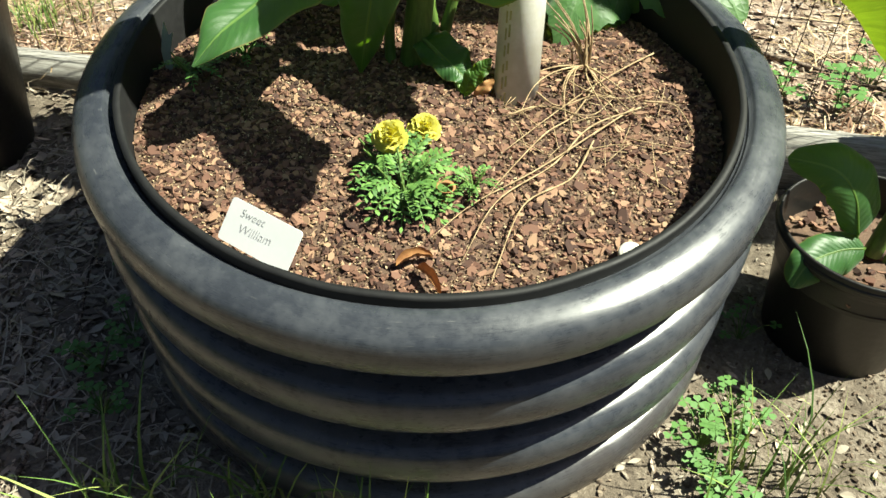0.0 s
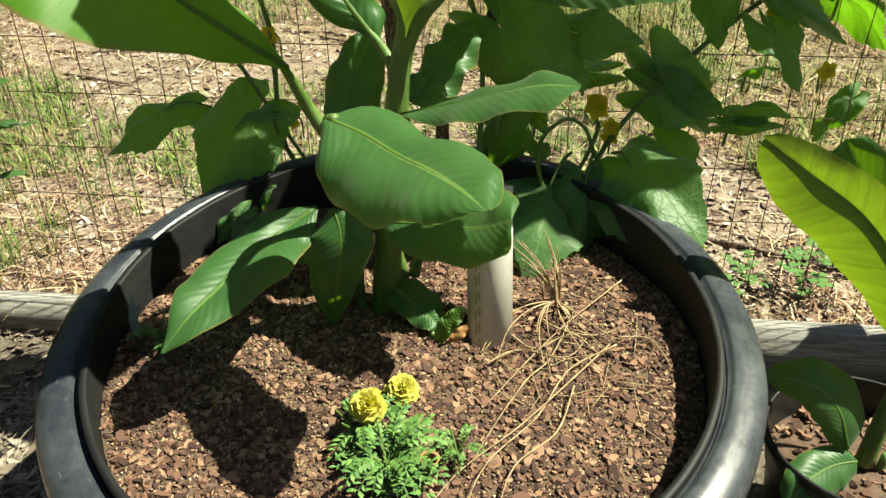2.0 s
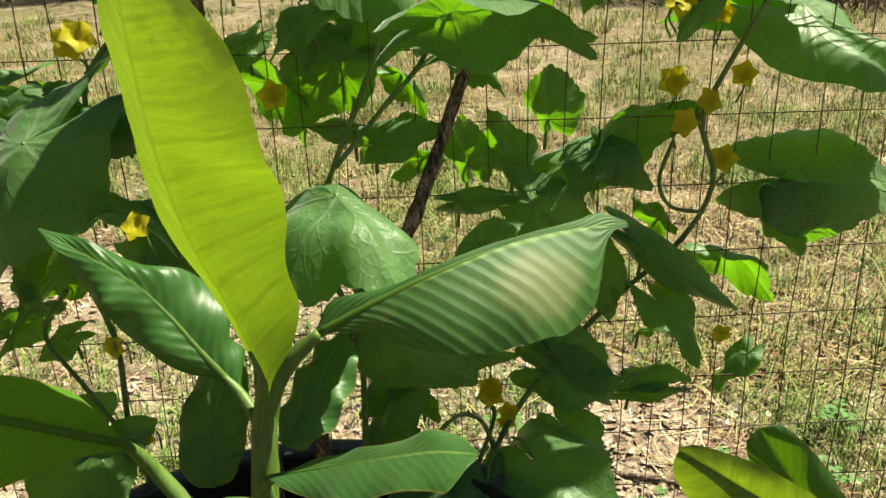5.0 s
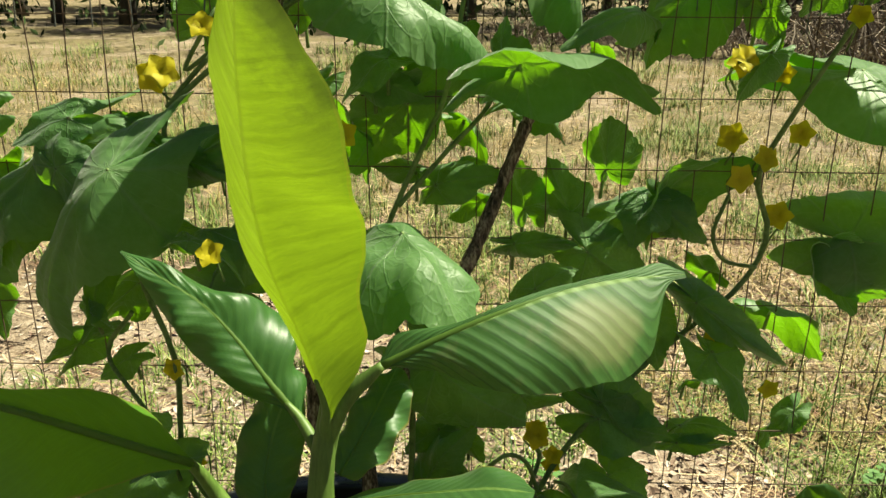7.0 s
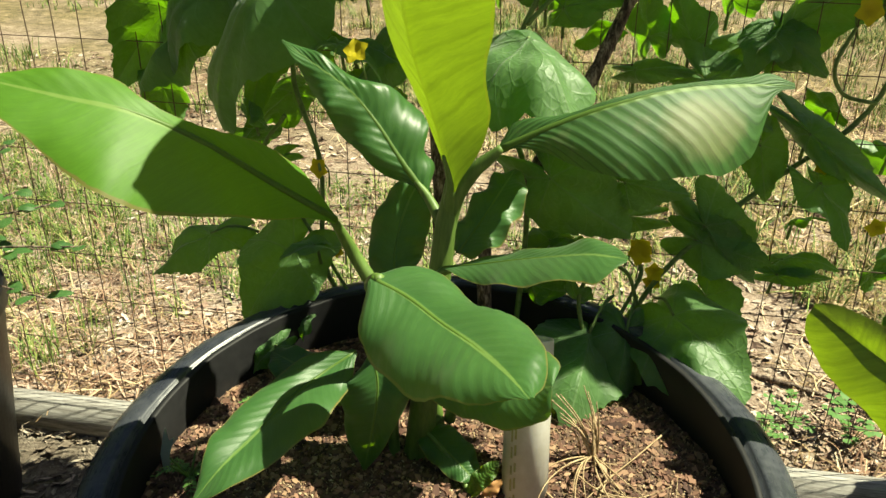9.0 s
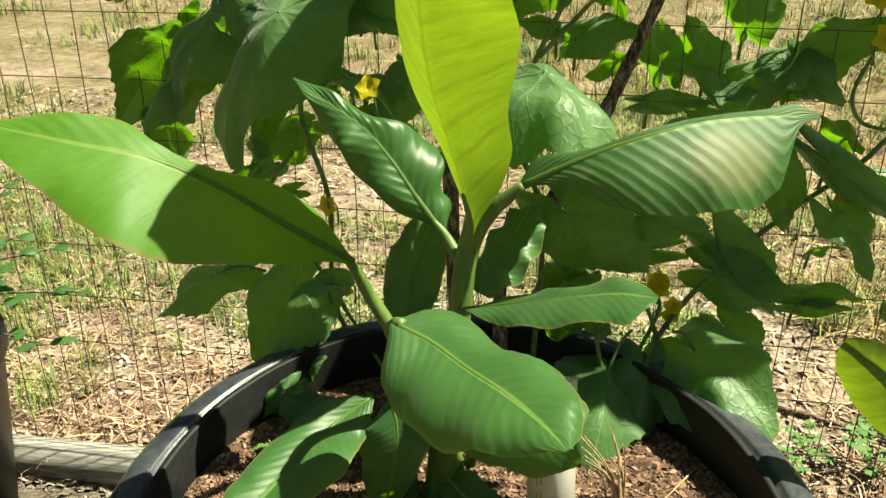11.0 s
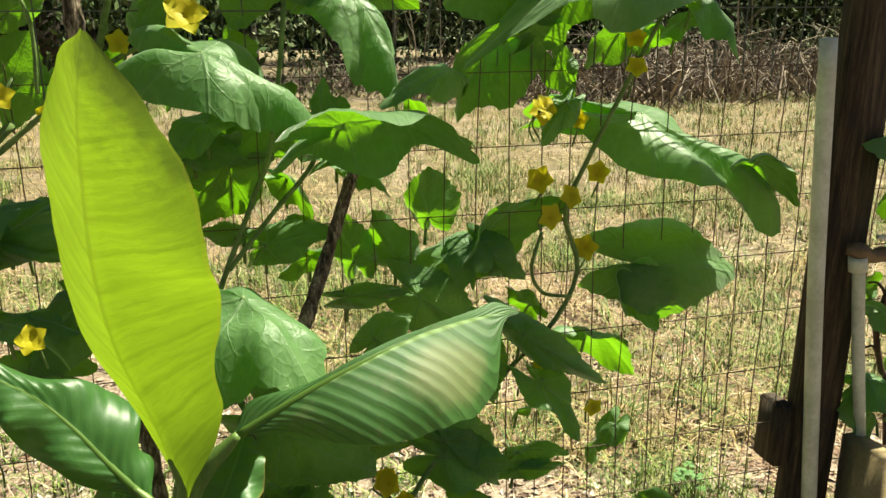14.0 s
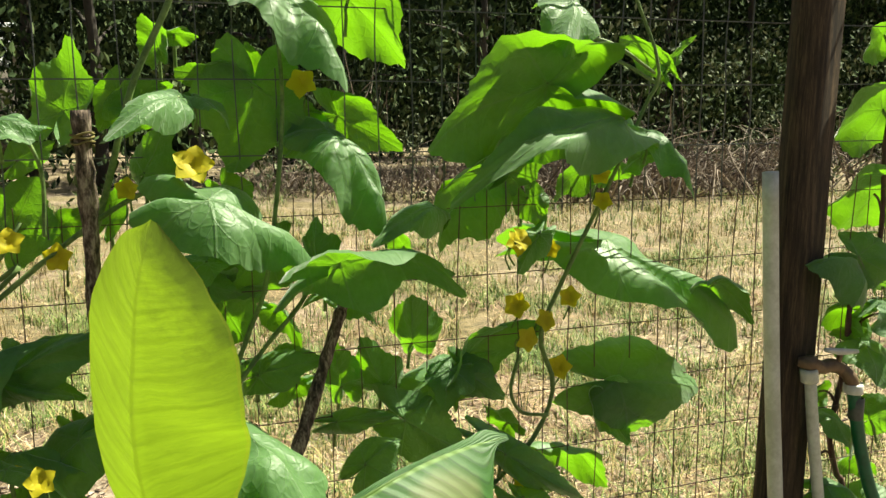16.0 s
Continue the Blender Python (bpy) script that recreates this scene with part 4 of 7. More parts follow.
pb(M_BANANA, [(0.706, 0.140, 0.346), (0.674, 0.180, 0.432), (0.623, 0.210, 0.514), (0.568, 0.240, 0.600)], 0.04, 0.045, (-0.5, -0.6, 0.6), fold_l=12, fold_r=12, curl=0.2, ripple=0.003, base=0.45, tip=0.3, seed=32, rib_r=0.0017)
pb(M_BANANA, [(0.607, 0.050, 0.220), (0.585, 0.060, 0.277), (0.551, 0.075, 0.306), (0.492, 0.100, 0.301)], 0.036, 0.05, (0.1, -0.7, 0.7), fold_l=-5, fold_r=5, curl=0.4, ripple=0.003, base=0.4, tip=0.5, seed=33, rib_r=0.0017)
pb(M_BANANA, [(0.622, 0.045, 0.201), (0.584, 0.030, 0.203), (0.541, 0.000, 0.198), (0.523, -0.020, 0.166)], 0.04, 0.032, (0.0, -0.7, 0.7), fold_l=6, fold_r=4, curl=0.4, ripple=0.003, base=0.4, tip=0.5, seed=34, rib_r=0.0017)



# ---- cucumber vines on the fence ----
vines = [thing("cucumber_vine", label, "plant", "cucumber vines", at=on_mulch(x, 0.33))
         for x, label in ((-0.12, "cucumber vine with dark lobed leaves climbing the fence in shade"), (0.06, "cucumber vine with yellow flowers climbing above the banana"), (0.2, "cucumber vine with large sunlit drooping leaves by the post"))]
vine_home = [v.matrix_world.inverted() for v in vines]


def cuc(k, attach, tip, up, root=None, **kw):
    """One leaf of vine k, with its stalk from root."""
    h = vine_home[k]
    a, t = h @ Vector(attach), h @ Vector(tip)
    if root is None:
        root = Vector(attach) + Vector((0.0, 0.03, -0.05))
    mid = Vector(root).lerp(Vector(attach), 0.5) + Vector((0, 0, 0.012))
    return palm(vines[k], M_CUC, a, t, up, stalk=[h @ Vector(root), h @ mid], **kw)


def vine_stem(k, points, radii, name="stem"):
    return part(name, rod([vine_home[k] @ Vector(p) for p in points], radii, 8, 40, 0.06), M_VINE, vines[k])


def star(k, at, face, r=0.019, seed=0):
    """A five-petalled yellow flower on a short green tube."""
    rr = random.Random(seed)
    p, f = vine_home[k] @ Vector(at), Vector(face).normalized()
    q = f.to_track_quat("Z", "Y").to_matrix()
    bm = bmesh.new()
    spin = rr.uniform(0, 6)
    for j in range(5):
        a0 = spin + j * 2 * math.pi / 5
        rows = []
        for i in range(6):
            s = i / 5
            wd = r * 0.47 * math.sin(math.pi * min(1, 0.22 + 0.74 * s)) * (1 if s < 0.95 else 0.6)
            row = []
            for e in (-1, 0, 1):
                d = r * s
                x, y = d * math.cos(a0) - e * wd * math.sin(a0), d * math.sin(a0) + e * wd * math.cos(a0)
                z = r * (0.75 * s - 0.6 * s * s) + (0.10 * r * abs(e)) + rr.uniform(-0.03, 0.03) * r
                row.append(bm.verts.new(p + q @ Vector((x, y, z))))
            rows.append(row)
        for ra, rb in zip(rows, rows[1:]):
            for e in range(2):
                bm.faces.new((ra[e], ra[e + 1], rb[e + 1], rb[e]))
    ob = part("flower", bm, M_PETAL, vines[k], "open yellow five-petalled cucumber flower")
    part("calyx", rod([p - f * r * 0.9, p - f * r * 0.45, p - f * r * 0.06], (0.0016, 0.003, 0.0036), 7, 8), M_VINE, ob)
    part("flower_stalk", rod([p + Vector((0.004, 0.03, -0.045)), p - f * r * 1.3 + Vector((0, 0, -0.012)), p - f * r * 0.8], (0.0017, 0.0012), 6, 8), M_VINE, ob)
    return ob


cuc(1, (0.040, 0.361, 1.189), (0.158, 0.368, 1.128), (0.42, -0.5, 0.75), width=0.69, droop=0.1, fold=-0.06, seed=1)
cuc(1, (0.126, 0.500, 1.097), (0.058, 0.500, 1.044), (0.35, 0.65, 0.6), width=0.99, droop=0.2, fold=-0.06, seed=2)
cuc(1, (0.036, 0.438, 1.098), (-0.015, 0.425, 1.050), (-0.45, -0.8, 0.35), width=0.61, droop=0.3, seed=3)
cuc(1, (0.055, 0.520, 1.029), (-0.013, 0.520, 0.949), (0.35, 0.65, 0.6), width=0.82, droop=0.25, fold=-0.06, seed=4)
cuc(1, (0.200, 0.350, 1.106), (0.342, 0.350, 1.090), (0.35, 0.65, 0.6), width=0.43, droop=0.05, fold=-0.06, seed=5)
cuc(1, (0.189, 0.458, 1.082), (0.184, 0.445, 1.139), (-0.45, -0.8, 0.35), width=0.65, droop=0.3, seed=6)
cuc(1, (0.211, 0.511, 1.044), (0.269, 0.462, 0.992), (0.3, -0.5, 0.81), width=0.56, droop=0.4, seed=7)
cuc(1, (0.342, 0.508, 0.939), (0.339, 0.498, 1.006), (-0.45, -0.8, 0.35), width=0.84, droop=0.25, seed=8)
cuc(1, (0.294, 0.508, 0.877), (0.262, 0.500, 0.945), (-0.45, -0.8, 0.35), width=0.68, droop=0.2, seed=9)
cuc(2, (0.391, 0.498, 0.888), (0.307, 0.485, 0.846), (-0.45, -0.8, 0.35), width=0.57, droop=0.3, seed=10)
cuc(2, (0.393, 0.467, 0.900), (0.375, 0.450, 0.852), (-0.45, -0.8, 0.35), width=0.99, droop=0.4, seed=11)
cuc(2, (0.417, 0.478, 0.894), (0.473, 0.465, 0.850), (-0.45, -0.8, 0.35), width=0.61, droop=0.3, seed=12)
cuc(2, (0.427, 0.510, 0.901), (0.532, 0.510, 0.952), (-0.25, 0.85, 0.35), width=0.65, droop=0.3, seed=13)
cuc(1, (0.229, 0.518, 0.877), (0.222, 0.510, 0.943), (-0.45, -0.8, 0.35), width=0.76, droop=0.2, seed=14)
cuc(1, (0.167, 0.540, 0.885), (0.124, 0.540, 0.862), (0.35, 0.65, 0.6), width=0.6, droop=0.1, fold=-0.06, seed=15)
cuc(1, (0.071, 0.498, 0.935), (0.022, 0.485, 0.946), (-0.45, -0.8, 0.35), width=0.46, droop=0.3, seed=16)
cuc(1, (0.100, 0.467, 0.925), (0.186, 0.450, 0.945), (-0.45, -0.8, 0.35), width=0.46, droop=0.4, seed=17)
cuc(1, (0.065, 0.247, 0.925), (0.132, 0.170, 0.851), (0.3, -0.5, 0.81), width=0.9, droop=0.35, seed=18)
cuc(1, (0.235, 0.385, 0.804), (0.287, 0.410, 0.823), (0.3, -0.5, 0.81), width=0.77, droop=0.4, seed=19)
cuc(2, (0.317, 0.468, 0.828), (0.409, 0.460, 0.768), (-0.45, -0.8, 0.35), width=0.61, droop=0.2, seed=20)
cuc(1, (0.213, 0.478, 0.836), (0.289, 0.465, 0.840), (-0.45, -0.8, 0.35), width=0.34, droop=0.3, seed=21)
cuc(2, (0.681, 0.503, 1.082), (0.907, 0.463, 0.929), (0.42, -0.5, 0.75), width=0.43, droop=0.3, fold=-0.06, seed=22)
cuc(2, (0.865, 0.460, 1.005), (0.930, 0.460, 0.955), (0.35, 0.65, 0.6), width=0.69, droop=0.2, fold=-0.06, seed=23)
cuc(2, (0.685, 0.468, 0.851), (0.837, 0.458, 0.828), (-0.45, -0.8, 0.35), width=0.72, droop=0.25, seed=24)
cuc(2, (0.672, 0.500, 0.819), (0.711, 0.500, 0.744), (-0.25, 0.85, 0.35), width=0.73, droop=0.2, seed=25)
cuc(2, (0.626, 0.540, 0.715), (0.699, 0.540, 0.649), (0.35, 0.65, 0.6), width=0.77, droop=0.2, fold=-0.06, seed=26)
cuc(2, (0.467, 0.427, 0.769), (0.582, 0.410, 0.688), (-0.45, -0.8, 0.35), width=0.26, droop=0.4, seed=27)
cuc(2, (0.491, 0.411, 0.701), (0.526, 0.359, 0.633), (0.35, -0.65, 0.67), width=0.52, droop=0.3, seed=28)
cuc(2, (0.645, 0.540, 0.503), (0.682, 0.540, 0.542), (-0.25, 0.85, 0.35), width=0.69, droop=0.1, seed=29)
cuc(2, (0.505, 0.540, 0.587), (0.544, 0.540, 0.596), (0.35, 0.65, 0.6), width=0.52, droop=0.1, fold=-0.06, seed=30)
cuc(2, (0.408, 0.458, 0.737), (0.426, 0.450, 0.661), (-0.45, -0.8, 0.35), width=0.61, droop=0.2, seed=31)
cuc(2, (0.514, 0.530, 0.777), (0.477, 0.530, 0.811), (0.35, 0.65, 0.6), width=0.77, droop=0.1, fold=-0.06, seed=32)
cuc(1, (0.228, 0.438, 0.613), (0.115, 0.430, 0.604), (-0.45, -0.8, 0.35), width=0.34, droop=0.2, seed=33)
cuc(2, (0.341, 0.418, 0.616), (0.413, 0.410, 0.530), (-0.45, -0.8, 0.35), width=0.68, droop=0.2, seed=34)
cuc(1, (0.106, 0.399, 0.579), (0.064, 0.390, 0.551), (-0.45, -0.8, 0.35), width=0.76, droop=0.2, seed=35)
cuc(2, (0.648, 0.530, 1.201), (0.595, 0.530, 1.160), (0.35, 0.65, 0.6), width=0.77, droop=0.2, fold=-0.06, seed=36)
cuc(2, (0.681, 0.530, 1.200), (0.735, 0.530, 1.200), (0.35, 0.65, 0.6), width=0.77, droop=0.2, fold=-0.06, seed=37)
cuc(2, (0.536, 0.458, 1.109), (0.499, 0.445, 1.059), (-0.45, -0.8, 0.35), width=0.53, droop=0.3, seed=38)
cuc(1, (0.157, 0.492, 1.461), (0.221, 0.415, 1.345), (0.42, -0.5, 0.75), width=0.6, droop=0.25, fold=-0.06, seed=39)
cuc(1, (0.259, 0.530, 1.459), (0.334, 0.530, 1.376), (0.35, 0.65, 0.6), width=0.82, droop=0.2, fold=-0.06, seed=40)
cuc(1, (0.088, 0.540, 1.340), (0.021, 0.540, 1.356), (0.35, 0.65, 0.6), width=0.77, droop=0.1, fold=-0.06, seed=41)
cuc(1, (0.115, 0.520, 1.333), (0.093, 0.520, 1.229), (0.35, 0.65, 0.6), width=1.03, droop=0.1, fold=-0.06, seed=42)
cuc(1, (0.120, 0.550, 1.352), (0.115, 0.550, 1.392), (0.35, 0.65, 0.6), width=0.77, droop=0.1, fold=-0.06, seed=43)
cuc(1, (0.177, 0.550, 1.304), (0.227, 0.550, 1.277), (0.35, 0.65, 0.6), width=0.6, droop=0.1, fold=-0.06, seed=44)
cuc(1, (0.224, 0.476, 1.257), (0.281, 0.400, 1.141), (0.42, -0.5, 0.75), width=0.47, droop=0.4, fold=-0.06, seed=45)
cuc(1, (0.213, 0.487, 1.273), (0.152, 0.470, 1.257), (-0.45, -0.8, 0.35), width=0.72, droop=0.4, seed=46)
cuc(1, (0.242, 0.550, 1.292), (0.325, 0.550, 1.248), (-0.25, 0.85, 0.35), width=0.6, droop=0.2, seed=47)
cuc(1, (0.012, 0.407, 1.316), (-0.049, 0.330, 1.288), (0.42, -0.5, 0.75), width=0.43, droop=0.3, fold=-0.06, seed=48)
cuc(1, (0.034, 0.454, 1.320), (0.070, 0.423, 1.287), (0.3, -0.5, 0.81), width=0.43, droop=0.4, seed=49)
cuc(0, (-0.135, 0.540, 1.302), (-0.120, 0.540, 1.384), (0.35, 0.65, 0.6), width=0.69, droop=0.2, fold=-0.06, seed=50)
cuc(0, (-0.064, 0.540, 1.328), (-0.089, 0.540, 1.279), (0.35, 0.65, 0.6), width=0.69, droop=0.2, fold=-0.06, seed=51)
cuc(0, (-0.008, 0.540, 1.386), (-0.022, 0.540, 1.426), (0.35, 0.65, 0.6), width=0.95, droop=0.1, fold=-0.06, seed=52)
cuc(0, (0.013, 0.540, 1.406), (0.042, 0.540, 1.405), (0.35, 0.65, 0.6), width=0.77, droop=0.1, fold=-0.06, seed=53)
cuc(0, (-0.053, 0.530, 1.303), (-0.004, 0.530, 1.336), (0.35, 0.65, 0.6), width=0.86, droop=0.1, fold=-0.06, seed=54)
cuc(0, (-0.036, 0.499, 1.217), (-0.007, 0.490, 1.278), (-0.45, -0.8, 0.35), width=0.76, droop=0.2, seed=55)
cuc(1, (0.069, 0.519, 1.186), (0.100, 0.510, 1.144), (-0.45, -0.8, 0.35), width=0.91, droop=0.2, seed=56)
cuc(0, (-0.197, 0.404, 1.286), (-0.142, 0.427, 1.280), (0.3, -0.5, 0.81), width=0.69, droop=0.3, seed=57)
cuc(0, (-0.196, 0.530, 1.236), (-0.154, 0.530, 1.257), (0.35, 0.65, 0.6), width=0.69, droop=0.2, fold=-0.06, seed=58)
cuc(0, (-0.212, 0.530, 1.138), (-0.178, 0.530, 1.205), (0.35, 0.65, 0.6), width=1.03, droop=0.2, fold=-0.06, seed=59)
cuc(0, (-0.151, 0.540, 1.141), (-0.118, 0.540, 1.167), (0.35, 0.65, 0.6), width=0.77, droop=0.1, fold=-0.06, seed=60)
cuc(0, (-0.007, 0.550, 1.171), (-0.013, 0.550, 1.112), (0.35, 0.65, 0.6), width=0.52, droop=0.1, fold=-0.06, seed=61)
cuc(0, (-0.088, 0.550, 1.149), (-0.069, 0.550, 1.196), (0.35, 0.65, 0.6), width=0.6, droop=0.1, fold=-0.06, seed=62)
cuc(2, (0.459, 0.500, 1.199), (0.383, 0.500, 1.105), (-0.25, 0.85, 0.35), width=0.82, droop=0.2, seed=63)
cuc(2, (0.449, 0.530, 1.170), (0.361, 0.530, 1.120), (0.35, 0.65, 0.6), width=0.52, droop=0.2, fold=-0.06, seed=64)
cuc(2, (0.543, 0.450, 1.338), (0.377, 0.450, 1.271), (-0.25, 0.85, 0.35), width=0.82, droop=0.35, seed=65)
cuc(2, (0.589, 0.530, 1.311), (0.538, 0.530, 1.258), (0.35, 0.65, 0.6), width=0.77, droop=0.2, fold=-0.06, seed=66)
cuc(2, (0.643, 0.397, 1.285), (0.399, 0.320, 1.226), (0.42, -0.5, 0.75), width=0.31, droop=0.3, fold=-0.06, seed=67)
cuc(2, (0.360, 0.447, 1.159), (0.274, 0.372, 1.145), (0.3, -0.5, 0.81), width=0.34, droop=0.2, seed=68)
cuc(2, (0.738, 0.500, 1.219), (0.703, 0.500, 1.196), (0.35, 0.65, 0.6), width=0.69, droop=0.1, fold=-0.06, seed=69)
cuc(2, (0.742, 0.467, 1.258), (0.763, 0.390, 1.178), (0.3, -0.5, 0.81), width=0.62, droop=0.4, seed=70)
cuc(2, (0.586, 0.456, 1.461), (0.540, 0.380, 1.387), (0.3, -0.5, 0.81), width=0.6, droop=0.3, seed=71)
cuc(2, (0.603, 0.520, 1.400), (0.581, 0.520, 1.425), (0.35, 0.65, 0.6), width=0.69, droop=0.1, fold=-0.06, seed=72)
cuc(2, (0.766, 0.500, 1.374), (0.702, 0.500, 1.413), (0.35, 0.65, 0.6), width=0.43, droop=0.2, fold=-0.06, seed=73)
cuc(2, (0.787, 0.500, 1.372), (0.826, 0.500, 1.411), (0.35, 0.65, 0.6), width=0.34, droop=0.2, fold=-0.06, seed=74)
cuc(2, (0.534, 0.499, 1.161), (0.556, 0.490, 1.115), (-0.45, -0.8, 0.35), width=0.76, droop=0.2, seed=75)
cuc(1, (0.343, 0.550, 1.086), (0.320, 0.550, 1.111), (0.35, 0.65, 0.6), width=0.86, droop=0.2, fold=-0.06, seed=76)
cuc(1, (0.131, 0.499, 0.935), (0.179, 0.490, 0.943), (-0.45, -0.8, 0.35), width=0.61, droop=0.2, seed=77)
cuc(0, (-0.209, 0.398, 0.979), (-0.101, 0.385, 1.026), (-0.45, -0.8, 0.35), width=0.38, droop=0.3, seed=78)
cuc(0, (-0.201, 0.458, 0.973), (-0.137, 0.445, 0.930), (-0.45, -0.8, 0.35), width=0.53, droop=0.3, seed=79)
cuc(0, (-0.141, 0.448, 0.865), (-0.196, 0.435, 0.818), (-0.45, -0.8, 0.35), width=0.53, droop=0.3, seed=80)
cuc(0, (-0.295, 0.328, 0.976), (-0.404, 0.318, 0.788), (-0.45, -0.8, 0.35), width=0.44, droop=0.25, seed=81)
cuc(0, (-0.239, 0.378, 0.977), (-0.311, 0.365, 0.971), (-0.45, -0.8, 0.35), width=0.38, droop=0.3, seed=82)
cuc(0, (-0.486, 0.500, 0.941), (-0.516, 0.500, 0.899), (0.35, 0.65, 0.6), width=0.77, droop=0.2, fold=-0.06, seed=83)
cuc(0, (-0.498, 0.458, 0.885), (-0.583, 0.450, 0.780), (-0.45, -0.8, 0.35), width=0.61, droop=0.2, seed=84)
cuc(0, (-0.341, 0.440, 0.896), (-0.384, 0.440, 0.768), (-0.25, 0.85, 0.35), width=0.52, droop=0.2, seed=85)
cuc(0, (-0.298, 0.498, 0.850), (-0.266, 0.490, 0.814), (-0.45, -0.8, 0.35), width=0.61, droop=0.2, seed=86)
cuc(0, (-0.335, 0.480, 0.770), (-0.416, 0.480, 0.697), (-0.25, 0.85, 0.35), width=0.52, droop=0.2, seed=87)
cuc(0, (-0.437, 0.480, 0.671), (-0.366, 0.480, 0.709), (-0.25, 0.85, 0.35), width=0.6, droop=0.2, seed=88)
cuc(1, (-0.207, 0.397, 0.879), (-0.133, 0.379, 0.847), (0.3, -0.35, 0.89), width=0.34, droop=0.3, seed=89)
cuc(1, (-0.145, 0.458, 0.870), (-0.122, 0.450, 0.821), (-0.45, -0.8, 0.35), width=0.68, droop=0.2, seed=90)
cuc(0, (-0.583, 0.520, 0.752), (-0.568, 0.520, 0.675), (-0.25, 0.85, 0.35), width=0.69, droop=0.2, seed=91)
cuc(0, (-0.211, 0.498, 0.941), (-0.179, 0.490, 0.964), (-0.45, -0.8, 0.35), width=0.68, droop=0.2, seed=92)
cuc(0, (-0.413, 0.439, 0.987), (-0.538, 0.430, 0.835), (-0.45, -0.8, 0.35), width=0.57, droop=0.2, seed=93)
cuc(0, (-0.238, 0.399, 0.979), (-0.155, 0.390, 0.950), (-0.45, -0.8, 0.35), width=0.34, droop=0.2, seed=94)
cuc(0, (-0.133, 0.399, 0.886), (-0.203, 0.390, 0.797), (-0.45, -0.8, 0.35), width=0.53, droop=0.2, seed=95)
cuc(0, (-0.539, 0.458, 1.019), (-0.638, 0.450, 0.986), (-0.45, -0.8, 0.35), width=0.57, droop=0.2, seed=96)
cuc(0, (-0.543, 0.500, 0.891), (-0.636, 0.500, 0.793), (-0.25, 0.85, 0.35), width=0.73, droop=0.2, seed=97)
cuc(0, (-0.390, 0.448, 1.017), (-0.459, 0.440, 0.989), (-0.45, -0.8, 0.35), width=0.68, droop=0.2, seed=98)
cuc(0, (-0.401, 0.418, 0.956), (-0.332, 0.410, 0.884), (-0.45, -0.8, 0.35), width=0.61, droop=0.2, seed=99)
cuc(1, (0.235, 0.460, 1.067), (0.367, 0.460, 1.073), (0.35, 0.65, 0.6), width=0.47, droop=0.1, fold=-0.06, seed=100)
cuc(0, (-0.332, 0.398, 0.915), (-0.387, 0.385, 0.859), (-0.45, -0.8, 0.35), width=0.68, droop=0.3, seed=101)
cuc(0, (-0.294, 0.480, 0.984), (-0.337, 0.480, 1.017), (-0.25, 0.85, 0.35), width=0.77, droop=0.2, seed=102)
cuc(0, (-0.260, 0.468, 0.969), (-0.211, 0.460, 0.950), (-0.45, -0.8, 0.35), width=0.53, droop=0.2, seed=103)
cuc(0, (-0.384, 0.418, 0.753), (-0.353, 0.410, 0.730), (-0.45, -0.8, 0.35), width=0.61, droop=0.2, seed=104)
cuc(0, (-0.335, 0.418, 0.680), (-0.376, 0.410, 0.653), (-0.45, -0.8, 0.35), width=0.61, droop=0.2, seed=105)
cuc(0, (-0.204, 0.326, 0.887), (-0.141, 0.302, 0.857), (0.3, -0.35, 0.89), width=0.3, droop=0.3, seed=106)
cuc(0, (-0.165, 0.398, 0.792), (-0.230, 0.390, 0.819), (-0.45, -0.8, 0.35), width=0.68, droop=0.2, seed=107)
cuc(0, (-0.063, 0.498, 1.061), (-0.099, 0.490, 1.014), (-0.45, -0.8, 0.35), width=0.68, droop=0.2, seed=108)
cuc(1, (0.015, 0.478, 1.067), (0.073, 0.465, 1.049), (-0.45, -0.8, 0.35), width=0.68, droop=0.3, seed=109)
cuc(1, (0.085, 0.540, 1.092), (0.057, 0.540, 1.061), (0.35, 0.65, 0.6), width=1.03, droop=0.2, fold=-0.06, seed=110)
cuc(1, (-0.041, 0.540, 0.998), (-0.001, 0.540, 0.922), (0.35, 0.65, 0.6), width=0.69, droop=0.2, fold=-0.06, seed=111)
cuc(1, (0.139, 0.550, 1.001), (0.177, 0.550, 0.946), (0.35, 0.65, 0.6), width=0.52, droop=0.2, fold=-0.06, seed=112)
cuc(1, (0.102, 0.339, 0.706), (0.208, 0.333, 0.634), (-0.45, -0.8, 0.35), width=0.76, droop=0.15, seed=113)
cuc(1, (0.210, 0.359, 0.700), (0.289, 0.350, 0.693), (-0.45, -0.8, 0.35), width=0.61, droop=0.2, seed=114)
cuc(2, (0.340, 0.418, 0.588), (0.436, 0.407, 0.568), (-0.45, -0.8, 0.35), width=0.65, droop=0.25, seed=115)
cuc(2, (0.471, 0.458, 0.523), (0.544, 0.450, 0.527), (-0.45, -0.8, 0.35), width=0.3, droop=0.2, seed=116)
cuc(1, (0.085, 0.359, 0.518), (0.132, 0.350, 0.592), (-0.45, -0.8, 0.35), width=0.61, droop=0.2, seed=117)
cuc(2, (0.160, 0.338, 0.511), (0.143, 0.325, 0.550), (-0.45, -0.8, 0.35), width=0.68, droop=0.3, seed=118)
cuc(2, (0.662, 0.500, 0.556), (0.634, 0.500, 0.515), (-0.45, -0.8, 0.35), width=0.72, seed=343)
cuc(2, (0.480, 0.478, 0.541), (0.549, 0.460, 0.548), (0.0, -0.3, 0.95), width=0.5, seed=344)
